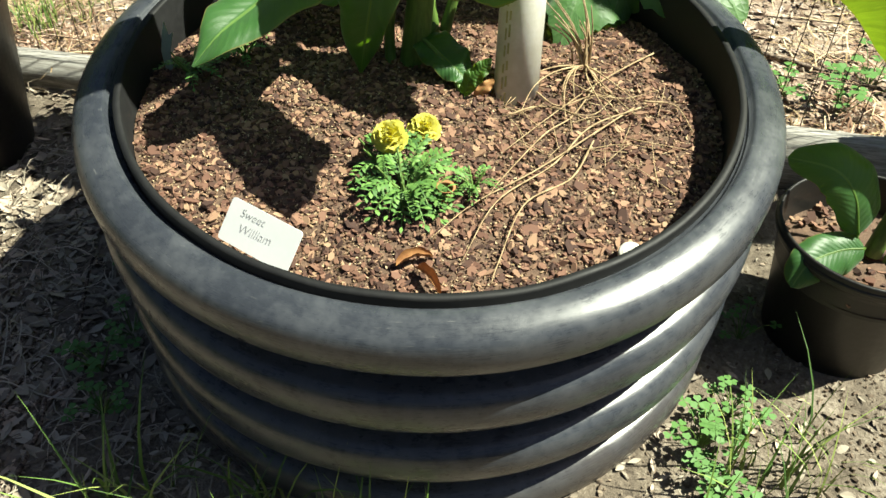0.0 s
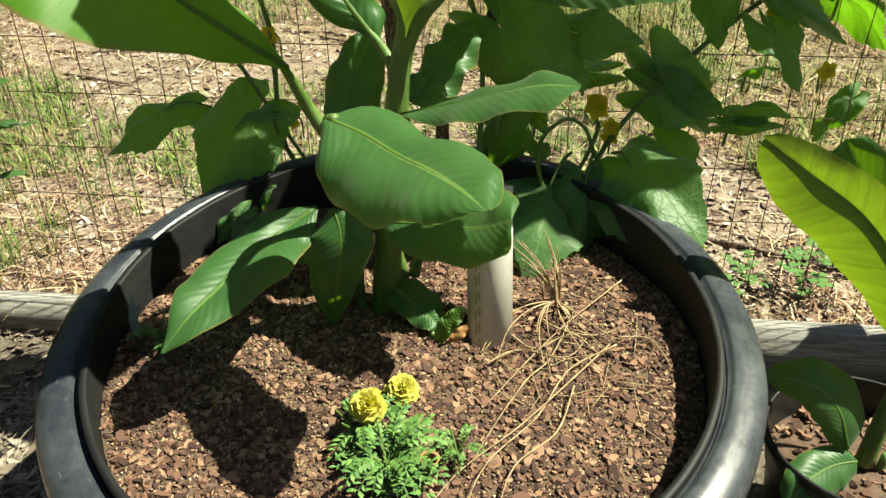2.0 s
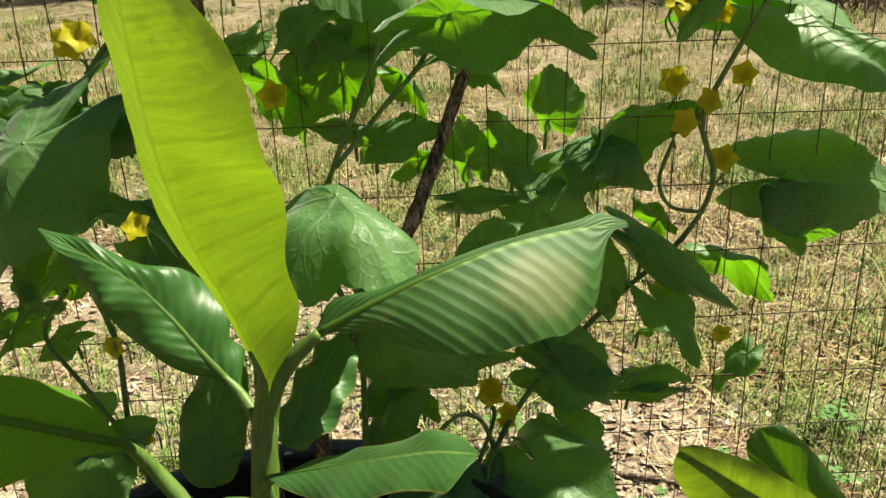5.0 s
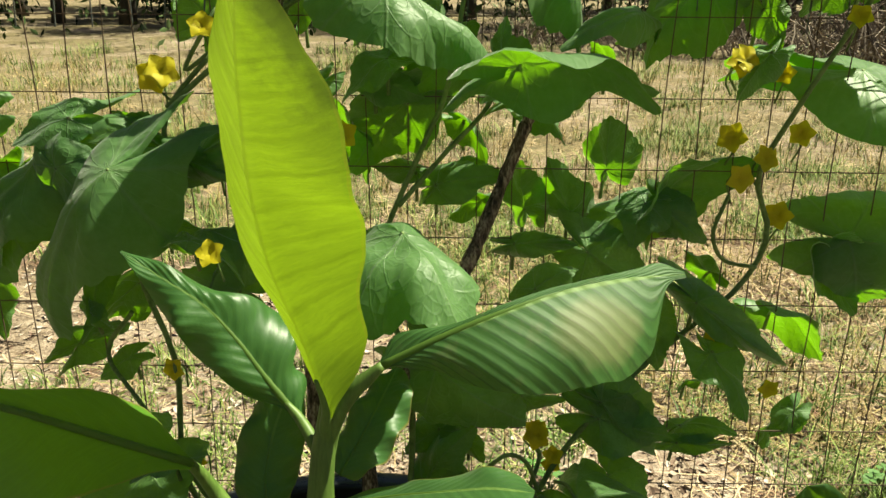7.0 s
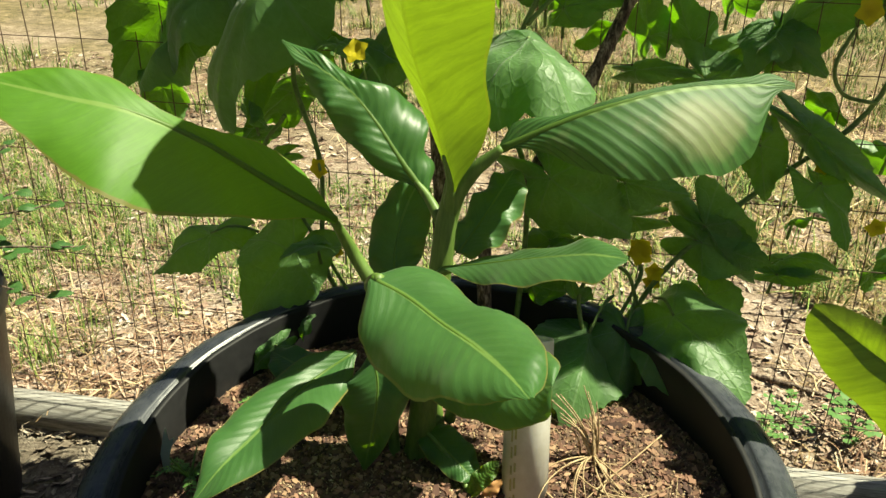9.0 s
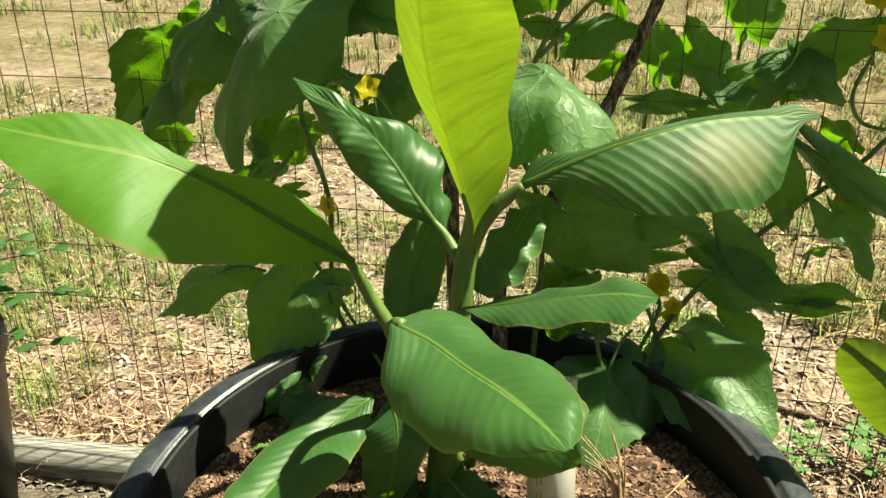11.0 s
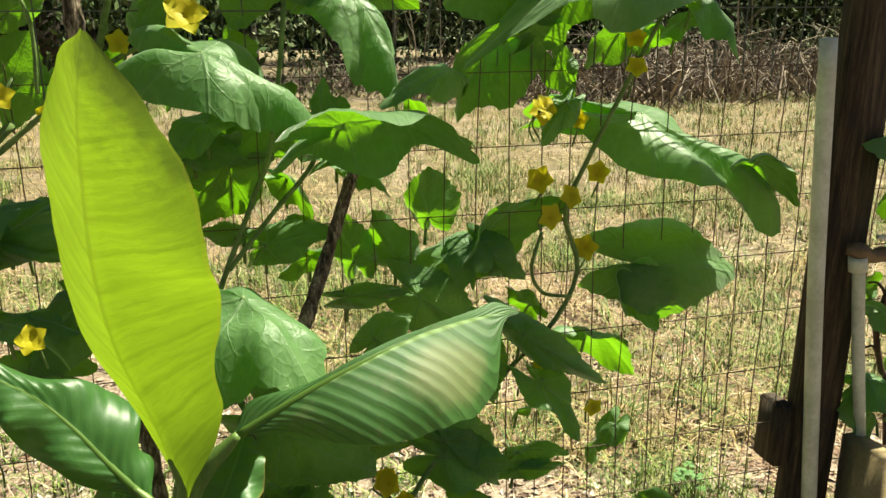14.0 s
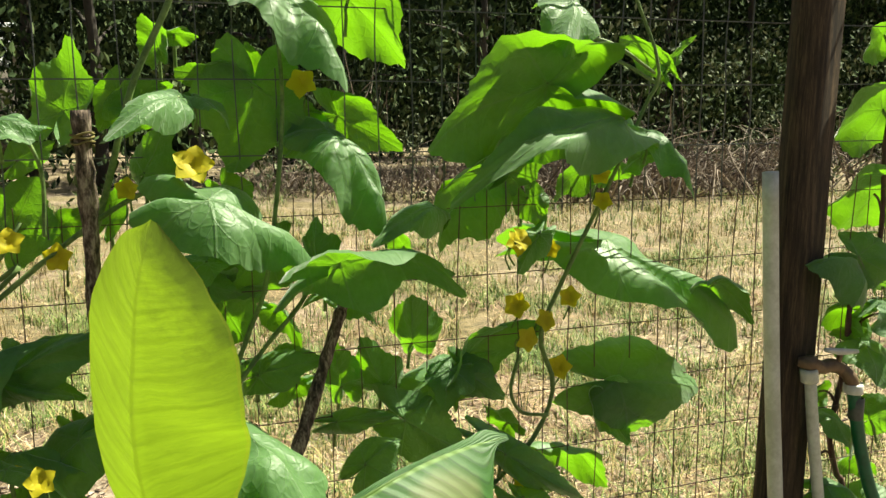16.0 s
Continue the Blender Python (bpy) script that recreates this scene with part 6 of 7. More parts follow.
# dry vine stems lying over the mulch
dry_runs = [
    ((0.30, 0.19), (0.25, 0.12), (0.205, 0.06), (0.155, -0.02), (0.11, -0.09)),
    ((0.205, 0.065), (0.19, 0.0), (0.15, -0.06), (0.12, -0.13), (0.095, -0.19)),
    ((0.265, 0.03), (0.215, -0.03), (0.165, -0.10), (0.12, -0.19), (0.085, -0.29)),
    ((0.262, 0.024), (0.21, -0.045), (0.15, -0.12), (0.09, -0.2), (0.05, -0.26)),
    ((0.22, -0.05), (0.19, -0.12), (0.15, -0.2), (0.125, -0.27), (0.13, -0.31)),
    ((0.28, 0.045), (0.31, 0.035), (0.345, 0.0)),
    ((0.17, 0.07), (0.20, 0.045), (0.25, 0.05), (0.29, 0.06)),
    ((0.13, 0.03), (0.17, 0.02), (0.21, 0.03), (0.25, 0.02)),
    ((0.10, -0.02), (0.15, 0.0), (0.2, 0.0), (0.24, 0.04)),
]
dead = thing("dead_vine", "dry straw-coloured vine stems lying over the mulch", "dead vine", at=mulch_at(0.2, 0.04))
dh = dead.matrix_world.inverted()
for k, run in enumerate(dry_runs):
    pts = [dh @ (mulch_at(x + 0.006 * math.sin(3.1 * i + k), y + 0.008 * math.cos(2.3 * i + 2 * k)) + Vector((0, 0, 0.005 + 0.008 * math.sin(i * 1.9 + k) ** 2))) for i, (x, y) in enumerate(run)]
    part("stem", rod(pts, (0.0013, 0.001, 0.0005), 6, 30, 0.25), M_PALESTRAW, dead)
rs = random.Random(17)
for k in range(26):
    x, y, a, l = rs.uniform(0.11, 0.3), rs.uniform(-0.12, 0.09), rs.uniform(0, 3.1), rs.uniform(0.03, 0.09)
    q = [(x - math.cos(a) * l * 0.5, y - math.sin(a) * l * 0.5), (x, y + rs.uniform(-0.008, 0.008)), (x + math.cos(a) * l * 0.5, y + math.sin(a) * l * 0.5)]
    part("tendril", rod([dh @ (mulch_at(*c) + Vector((0, 0, 0.004 + 0.006 * rs.random()))) for c in q], (0.0007, 0.0004), 4, 8), M_PALESTRAW, dead)
stub = thing("cut_grass_stubble", "fan of dry yellow stalks rising from the mulch behind the pipe", "stubble", at=mulch_at(0.193, 0.111))
for k in range(17):
    d = Vector((rs.uniform(-0.75, 0.1), rs.uniform(-0.15, 0.3), 1)).normalized()
    l = rs.uniform(0.05, 0.125)
    part("stalk", rod([Vector((rs.gauss(0, 0.008), rs.gauss(0, 0.006), -0.01)), d * l * 0.5 + Vector((0, 0, 0.006)), d * l + Vector((-0.01, 0, -0.004))], (0.0017, 0.0012, 0.0006), 5, 8, 0.1), M_PALESTRAW, stub)
for k in range(9):
    a, l = rs.uniform(3.3, 5.2), rs.uniform(0.06, 0.16)
    q = [mulch_at(0.193 + math.cos(a + 0.15 * i) * l * i / 3, 0.111 + math.sin(a + 0.15 * i) * l * i / 3) - stub.matrix_world.translation + Vector((0, 0, 0.006 + 0.012 * math.sin(i * 1.05))) for i in range(4)]
    part("fallen_stalk", rod(q, (0.0014, 0.001, 0.0005), 5, 12, 0.15), M_PALESTRAW, stub)

# ---- left pot with a small leafy shrub ----
lpot = thing("nursery_pot", "tall black plastic nursery pot with dusty pale marks", "pot", "black pots", at=Vector((-1.0, 0.215, ground_z(-1.0, 0.215) - 0.004)))
part("pot_body", lathe([(0.0, 0.0), (0.14, 0.0), (0.146, 0.006), (0.196, 0.405), (0.203, 0.41), (0.206, 0.418), (0.206, 0.445), (0.203, 0.45), (0.198, 0.45), (0.192, 0.40), (0.19, 0.36)], 72), M_POT, lpot)
lsoil = tagged(new("pot_soil", mesh_of("pot_soil", lathe([(0.0, 0.385), (0.1, 0.39), (0.193, 0.378)], 40), M_PEAT)), "dark potting soil in the tall pot", "soil", kind="stuff")
lsoil.matrix_world = lpot.matrix_world
M_SHRUB = leaf_material("shrub_leaf", (0.05, 0.15, 0.04), (0.11, 0.25, 0.07), (0.3, 0.55, 0.03), 9, 0.3, 0.4, (0.2, 0.34, 0.1))
shrub = thing("small_shrub", "leafy shrub with small oval leaves in the tall pot", "plant", at=lpot.matrix_world.translation + Vector((0.02, -0.01, 0.385)))
sh = shrub.matrix_world.inverted()
rs = random.Random(23)
for k, (tx, ty, tz) in enumerate([(-0.575, 0.2, 0.6), (-0.66, 0.2, 0.68), (-0.62, 0.16, 0.53), (-0.72, 0.28, 0.72), (-0.78, 0.12, 0.62), (-0.9, 0.2, 0.74), (-0.7, 0.22, 0.58), (-0.64, 0.24, 0.645)]):
    tipp = sh @ Vector((tx, ty, tz))
    mid = tipp * 0.5 + Vector((0, 0, 0.07))
    twig = part("twig", rod([Vector((0.01 * k - 0.03, 0, 0)), mid, tipp], (0.003, 0.002, 0.0012), 6, 14), M_STICK, shrub)
    for j in range(11):
        s = 0.35 + 0.65 * j / 10
        c = mid.lerp(tipp, (s - 0.5) * 2) if s > 0.5 else mid * (s * 2)
        a = j * 2.4 + k
        d = Vector((math.cos(a), math.sin(a) * 0.8, rs.uniform(-0.15, 0.3))).normalized() * rs.uniform(0.026, 0.04)
        bm = bmesh.new()
        uvl = bm.loops.layers.uv.new("uv")
        add_leaf(bm, uvl, [c, c + d * 0.5 + Vector((0, 0, 0.003)), c + d], 0.0095, 0.0095, (0, -0.2, 1), n=9, m=2, ripple=0.001, base=0.55, tip=0.6, seed=k * 20 + j)
        part("leaf", bm, M_SHRUB, twig)

# ---- water tap, hose and raised bed by the post ----
tap = thing("garden_tap", "old brass garden tap on a white riser pipe beside the post", "tap", at=Vector((1.068, 0.448, 0.000)))
part("riser", rod([(0.135, 0.000, 0.000), (0.048, 0.000, 0.518), (0.020, 0.000, 0.682), (0.000, 0.000, 0.823)], 0.0105, 14, 16), M_OLDPVC, tap, "white plastic riser pipe")
part("sleeve", rod([(0.135, 0.000, 0.000), (0.083, 0.000, 0.311)], 0.0145, 14, 8), M_OLDPVC, tap, "wider white pipe sleeve")
part("elbow", rod([(-0.000, 0.000, 0.812), (-0.004, 0.000, 0.836)], 0.0155, 16, 4), M_OLDPVC, tap, "white plastic fitting")
part("valve_body", rod([(-0.018, 0.012, 0.847), (-0.003, 0.000, 0.846), (0.023, 0.000, 0.835), (0.045, 0.000, 0.837), (0.069, 0.000, 0.828), (0.081, -0.010, 0.814), (0.091, -0.010, 0.794)], (0.009, 0.0155, 0.0115, 0.0135, 0.0115, 0.0125, 0.0125), 14, 26), M_BRASS, tap, "weathered brass valve body and spout")
part("handle", rod([(0.021, -0.010, 0.871), (0.056, -0.010, 0.864), (0.095, -0.010, 0.861)], (0.004, 0.0065, 0.004), 8, 10), M_PVC, tap, "pale valve handle")
part("spindle", rod([(0.061, 0.000, 0.835), (0.058, -0.008, 0.862)], 0.005, 8, 6), M_BRASS, tap)
part("hose_coupling", lathe([(0.0, 0.0), (0.0165, 0.0), (0.0175, 0.003), (0.0175, 0.015), (0.0155, 0.018), (0.0, 0.018)], 20), M_PVC, tap, "white plastic hose coupling").matrix_basis = pose(*(0.091, -0.010, 0.783))
hose = thing("garden_hose", "green garden hose hanging from the tap", "hose", at=Vector((1.167, 0.436, 0.742)))
part("tube", rod([(-0.007, 0.002, 0.044), (0.000, 0.000, 0.000), (0.014, -0.003, -0.067), (0.033, -0.008, -0.135), (0.057, -0.013, -0.193), (0.073, -0.018, -0.231), (0.123, -0.048, -0.481), (0.163, -0.078, -0.722)], 0.0118, 14, 40), M_HOSE, hose)
part("ferrule", lathe([(0.0118, -0.022), (0.0135, -0.02), (0.0135, 0.018), (0.0118, 0.02)], 20), M_WIRE2, hose, "ridged grey metal ferrule").matrix_basis = pose(0, 0, 0.012)
bed = thing("raised_bed", "raised bed of pale unpainted pine boards", "raised bed", at=Vector((1.13, 0.36, 0.0)))
part("board", block(0.0, 1.5, 0.0, 0.038, 0.235, 0.5, 0.003, 8, 0.002), M_PINE, bed)
part("board", block(0.0, 1.5, 0.001, 0.037, -0.03, 0.232, 0.003, 8, 0.002), M_PINE, bed)
part("end_board", block(-0.04, -0.002, -0.0, 0.1, -0.03, 0.5, 0.003), M_PINE, bed)
part("soil", block(0.0, 1.5, 0.04, 0.13, -0.02, 0.44, 0.0), M_PEAT, bed)

vine2 = thing("red_stemmed_vine", "climbing plant with dark red stems and bright green leaves", "plant", at=Vector((1.243, 0.500, 0.362)))
rv = vine2.matrix_world.inverted()
part("stem", rod([rv @ Vector(p) for p in [(1.243, 0.500, 0.362), (1.213, 0.500, 0.562), (1.196, 0.500, 0.594), (1.173, 0.500, 0.673), (1.183, 0.500, 0.741), (1.197, 0.500, 0.807), (1.199, 0.500, 0.868), (1.206, 0.500, 0.960), (1.252, 0.500, 1.011), (1.263, 0.500, 1.096), (1.256, 0.500, 1.232), (1.268, 0.500, 1.343), (1.241, 0.500, 1.490)]], (0.006, 0.0055, 0.005, 0.004), 8, 60, 0.08), M_REDST, vine2)
for a, b in [((1.196, 0.500, 0.868), (1.276, 0.500, 0.911)), ((1.173, 0.500, 0.673), (1.214, 0.500, 0.703)), ((1.183, 0.500, 0.741), (1.141, 0.500, 0.768)), ((1.252, 0.500, 1.011), (1.207, 0.500, 1.057)), ((1.263, 0.500, 1.096), (1.239, 0.500, 1.139)), ((1.187, 0.500, 0.625), (1.151, 0.500, 0.642))]:
    part("side_stem", rod([rv @ Vector(a), rv @ (Vector(a).lerp(Vector(b), 0.5) + Vector((0, 0, 0.01))), rv @ Vector(b)], (0.003, 0.002), 6, 10), M_REDST, vine2)
for k, (a, t, u) in enumerate([((1.277, 0.530, 1.296), (1.167, 0.530, 1.266), (0.35, 0.65, 0.6)), ((1.289, 0.530, 1.143), (1.166, 0.530, 1.128), (0.35, 0.65, 0.6)), ((1.266, 0.530, 1.431), (1.220, 0.530, 1.390), (0.35, 0.65, 0.6)), ((1.243, 0.530, 1.059), (1.208, 0.530, 1.044), (0.35, 0.65, 0.6)), ((1.182, 0.470, 1.015), (1.083, 0.450, 1.035), (0.1, -0.5, 0.85)), ((1.226, 0.530, 0.914), (1.159, 0.530, 0.903), (0.35, 0.65, 0.6)), ((1.225, 0.530, 0.892), (1.288, 0.530, 0.928), (0.35, 0.65, 0.6)), ((1.217, 0.470, 0.857), (1.284, 0.450, 0.795), (0.1, -0.5, 0.85)), ((1.185, 0.470, 0.705), (1.111, 0.450, 0.733), (0.1, -0.5, 0.85)), ((1.142, 0.470, 0.592), (1.205, 0.450, 0.568), (0.1, -0.5, 0.85)), ((1.238, 0.470, 0.710), (1.276, 0.450, 0.746), (-0.45, -0.8, 0.35)), ((1.300, 0.530, 0.970), (1.348, 0.530, 0.978), (0.35, 0.65, 0.6)), ((1.280, 0.530, 0.599), (1.236, 0.530, 0.615), (0.35, 0.65, 0.6)), ((1.274, 0.470, 0.896), (1.213, 0.450, 0.900), (-0.45, -0.8, 0.35)), ((1.163, 0.530, 0.745), (1.188, 0.530, 0.771), (0.35, 0.65, 0.6)), ((1.229, 0.470, 0.526), (1.290, 0.450, 0.548), (-0.45, -0.8, 0.35)), ((1.161, 0.470, 0.525), (1.089, 0.450, 0.536), (-0.45, -0.8, 0.35)), ((1.181, 0.470, 1.031), (1.243, 0.450, 0.988), (-0.45, -0.8, 0.35))]):
    palm(vine2, M_CUC, rv @ Vector(a), rv @ Vector(t), u, stalk=[rv @ (Vector(a) + Vector((0.02, 0.0, -0.05))), rv @ (Vector(a) + Vector((0.012, 0.0, -0.02)))], width=1.0, lobes=0.06, seed=200 + k)


# ---- litter, straw, grass and weeds on the ground ----
def flakes(name, count, spot, size, material, label, category, seed, curl=0.3):
    """Curled dead leaves and bark flakes as one mesh."""
    r = random.Random(seed)
    vs, fs = [], []
    for _ in range(count):
        x, y, sc = spot(r)
        s = r.uniform(*size) * sc
        l, w = s, s * r.uniform(0.22, 0.55)
        m = Matrix.Translation((x, y, ground_z(x, y) + 0.003 + 0.25 * s * r.random() * curl)) @ Euler((r.gauss(0, 0.3), r.gauss(0, 0.25), r.uniform(0, 6.3))).to_matrix().to_4x4()
        n0 = len(vs)
        cu = r.uniform(-curl, curl)
        for i, ww in enumerate((0.15, 0.85, 1.0, 0.6, 0.05)):
            xx = l * (i / 4 - 0.5)
            for e in (-1, 0, 1):
                vs.append(m @ Vector((xx, e * w * ww * 0.5 * r.uniform(0.8, 1.15), s * (cu * (i / 4 - 0.5) ** 2 * 2 + 0.18 * abs(e) * curl))))
        for i in range(4):
            for e in range(2):
                a = n0 + i * 3 + e
                fs.append((a, a + 1, a + 4, a + 3))
    ob = new(name, from_lists(name, vs, fs, material))
    return tagged(ob, label, category, kind="stuff")


def blades_of(name, clumps, per, spot, height, material, label, category, seed, lean=0.5, width=0.0028, flat=False):
    """Grass: curved tapering blades in clumps, or lying straws."""
    r = random.Random(seed)
    vs, fs = [], []
    for _ in range(clumps):
        cx, cy, sc = spot(r)
        for _ in range(per):
            x, y = cx + r.gauss(0, 0.022) * sc, cy + r.gauss(0, 0.022) * sc
            h = r.uniform(*height) * sc
            a = r.uniform(0, 6.3)
            d = Vector((math.cos(a), math.sin(a), 0))
            sd = Vector((-d.y, d.x, 0)) * width * r.uniform(0.6, 1.3) * (sc ** 0.5)
            z = ground_z(x, y)
            n0 = len(vs)
            ln, lift, bow = r.uniform(0.1, lean), 0.022 * r.random() ** 2 * sc, r.gauss(0, 0.9)
            side = Vector((-d.y, d.x, 0))
            for i in range(5):
                s = i / 4
                if flat:
                    p = Vector((x, y, z + 0.004 + lift * (0.4 + math.sin(s * 3.1)))) + d * h * (s - 0.5) + side * h * bow * (s - 0.5) ** 2
                else:
                    p = Vector((x, y, z)) + d * h * ln * s * s + Vector((0, 0, h * (s - 0.3 * ln * s * s)))
                ww = sd * ((1 - s) ** 0.7 if not flat else 0.8)
                vs.append(p - ww)
                vs.append(p + ww)
            for i in range(4):
                k = n0 + 2 * i
                fs.append((k, k + 1, k + 3, k + 2))
    ob = new(name, from_lists(name, vs, fs, material))
    return tagged(ob, label, category, kind="stuff")


def behind(r):
    y = FENCE_Y + 0.03 + 3.0 * r.random() ** 1.5
    return r.uniform(-1.4 - 0.6 * y, 1.6 + 1.0 * y), y, 1.0 + 0.2 * y


def meadow(r):
    """Grassy ground: it starts close by on the post's side and only further off on the other."""
    for _ in range(40):
        y = 1.15 + 9.0 * r.random() ** 1.8
        x = r.uniform(-1.5 - 0.6 * y, 2.0 + 1.1 * y)
        if x > 0.7 - 0.9 * (y - 1.1) + 0.5 * noise.noise(Vector((x, y, 4.0))):
            break
    return x, y, 0.8 + 0.13 * y


def front_left(r):
    return -0.72 + r.gauss(0, 0.3), min(0.44, r.gauss(-0.2, 0.38)), 1.0


def front_all(r):
    return r.gauss(0, 0.75), min(0.44, r.gauss(-0.4, 0.5)), 1.0


def patchy(xs, ys, cut, seed):
    def spot(r):
        for _ in range(60):
            x, y = r.uniform(*xs), ys[0] + (ys[1] - ys[0]) * r.random() ** 1.5
            if noise.noise(Vector((x * 1.3, y * 1.1, seed))) > cut:
                break
        return x, y, 1.0 + 0.12 * max(0, y - 0.5)
    return spot


flakes("leaf_litter", 19000, behind, (0.007, 0.03), M_LITTER, "pale sun-bleached dead leaves and bark behind the fence", "leaf litter", 31)
blades_of("loose_straw", 1100, 4, behind, (0.03, 0.17), M_STRAW, "dry straw and pine needles strewn behind the fence", "straw", 32, width=0.0015, flat=True)
blades_of("straw_field", 4600, 3, meadow, (0.08, 0.27), M_STRAW, "dry trampled straw covering the field", "dry grass", 33, width=0.0021, flat=True)
blades_of("hay_field", 4200, 4, meadow, (0.03, 0.1), M_HAY, "short olive-yellow dry grass over the field", "dry grass", 38, width=0.0023, lean=2.2)
blades_of("hay_tufts", 800, 12, meadow, (0.07, 0.18), M_HAY, "leaning tufts of yellowed grass across the field", "dry grass", 39, width=0.0022, lean=2.4)
blades_of("yellow_tufts", 1250, 12, lambda r: meadow(r)[:2] + (1.0,), (0.06, 0.17), M_GRASS, "loose yellow-green grass tufts on the post's side", "grass", 45, width=0.0026, lean=1.9)
blades_of("russet_straw", 2400, 5, patchy((-2.2, 5.0), (0.56, 4.5), 0.02, 12.0), (0.04, 0.16), M_RUSSET, "reddish-brown dry stems lying in patches behind the fence", "straw", 46, width=0.0017, flat=True)
blades_of("near_tufts", 230, 16, patchy((-1.8, 2.2), (0.56, 1.8), 0.12, 3.0), (0.04, 0.13), M_GRASS, "yellow-green grass tufts close behind the fence", "grass", 44, width=0.0015, lean=1.2)
blades_of("grass_patches", 3600, 9, patchy((-2.2, 5.5), (0.56, 5.5), 0.12, 5.0), (0.02, 0.085), M_GRASS, "patches of thin yellow-green grass among the straw", "grass", 34, width=0.0021, lean=1.8)
blades_of("field_grass", 3600, 6, patchy((-7, 10), (2.5, 12.0), 0.05, 9.0), (0.04, 0.12), M_GRASS, "green grass patches further across the field", "grass", 35, width=0.0026, lean=1.6)
flakes("tub_side_litter", 3600, front_left, (0.006, 0.05), M_OLDLEAF, "grey-brown leaf litter beside the tub", "leaf litter", 36)
chips("soil_crumbs", 6500, lambda r: ((lambda x, y: ((x, y, ground_z(x, y) + 0.001), 1.0))(r.gauss(0.75, 0.3), min(0.44, r.gauss(-0.25, 0.35)))), (0.002, 0.009), M_CLOD, "loose crumbs of pale sandy soil", "soil", flat=0.7, seed=51)
chips("bare_soil_crumbs", 9000, lambda r: (lambda q: ((q[0], q[1], ground_z(q[0], q[1]) + 0.001), 1.0))(behind(r)), (0.003, 0.016), M_CLOD, "loose crumbs of pale soil behind the fence", "soil", flat=0.6, seed=52)
flakes("scattered_litter", 3800, front_all, (0.006, 0.026), M_OLDLEAF, "scattered bits of dead leaf on bare soil", "leaf litter", 37)
flakes("litter_crumbs", 9000, front_left, (0.003, 0.013), M_OLDLEAF, "fine crumbled leaf and bark bits beside the tub", "leaf litter", 61)
blades_of("fallen_needles", 420, 4, front_left, (0.02, 0.11), M_OLDLEAF, "thin brown needles and stems strewn beside the tub", "plant debris", 62, width=0.0012, flat=True)
rs = random.Random(41)
for k in range(7):
    x, y, a, l = rs.uniform(-0.85, -0.42), rs.uniform(-0.45, 0.1), rs.uniform(0.7, 2.2), rs.uniform(0.12, 0.3)
    pts = [Vector((x + math.cos(a) * l * s + rs.uniform(-0.01, 0.01), y + math.sin(a) * l * s, 0)) for s in (-0.5, -0.15, 0.2, 0.5)]
    for p in pts:
        p.z = ground_z(p.x, p.y) + 0.006
    tagged(new("fallen_twig", mesh_of("fallen_twig", rod(pts, (0.0045, 0.0035, 0.002), 6, 14, 0.1), M_STICK)), "thin grey fallen twig on the ground", "twig", "fallen twigs")
for k in range(16):
    y = FENCE_Y + 0.08 + 1.8 * rs.random()
    x, a, l = rs.uniform(-1.6, 1.9), rs.uniform(-0.5, 0.5), rs.uniform(0.12, 0.42)
    pts = [Vector((x + math.cos(a) * l * s, y + math.sin(a) * l * s + rs.uniform(-0.012, 0.012), 0)) for s in (-0.5, -0.15, 0.2, 0.5)]
    for p in pts:
        p.z = ground_z(p.x, p.y) + 0.008
    tagged(new("fallen_twig", mesh_of("fallen_twig", rod(pts, (0.006, 0.005, 0.003), 6, 14, 0.1), M_STICK)), "grey-brown fallen twig among the dry litter", "twig", "fallen twigs")


def around(x, y, sx, sy):
    return lambda r: (r.gauss(x, sx), r.gauss(y, sy), 1.0)


blades_of("tub_foot_grass", 16, 8, lambda r: (r.uniform(-0.34, 0.14), -0.50 + r.uniform(-0.03, 0.03) + 0.9 * (r.random() * 0.1), 1.0), (0.07, 0.2), M_GRASS, "long green grass at the foot of the tub", "grass", 42, width=0.0026, lean=0.9)
blades_of("tub_side_grass", 12, 4, around(0.5, -0.27, 0.05, 0.05), (0.08, 0.22), M_GRASS, "long grass blades growing between tub and pot", "grass", 43, width=0.0022, lean=0.9)


def weed(name, at, count, size, label, group, seed):
    """A low weed with rounded leaflets in threes."""
    r = random.Random(seed)
    w = thing(name, label, "weed", group, at=at)
    for k in range(count):
        a, d, h = r.uniform(0, 6.28), r.uniform(0.2, 1.0) * size, size * r.uniform(0.4, 1.2)
        tipp = Vector((math.cos(a) * d, math.sin(a) * d, h))
        stem = part("stem", tube(bmesh.new(), [Vector((0, 0, -0.005)), tipp * 0.55 + Vector((0, 0, 0.01)), tipp], (0.0011, 0.0007), 4, 6), M_STEM, w)
        leaves = bmesh.new()
        hub = leaves.verts.new(tipp)
        for j in range(3):
            b = a + j * 2.09
            dirn = Vector((math.cos(b), math.sin(b), r.uniform(-0.2, 0.2))) * size * 0.22
            sd = Vector((-math.sin(b), math.cos(b), 0)) * size * 0.11
            v = [hub] + [leaves.verts.new(p) for p in (tipp + dirn * 0.55 - sd, tipp + dirn - sd * 0.75, tipp + dirn * 0.92, tipp + dirn + sd * 0.75, tipp + dirn * 0.55 + sd)]
            leaves.faces.new((v[0], v[1], v[2], v[3]))
            leaves.faces.new((v[0], v[3], v[4], v[5]))
        part("leaflet", leaves, M_WEED, stem, "", False)


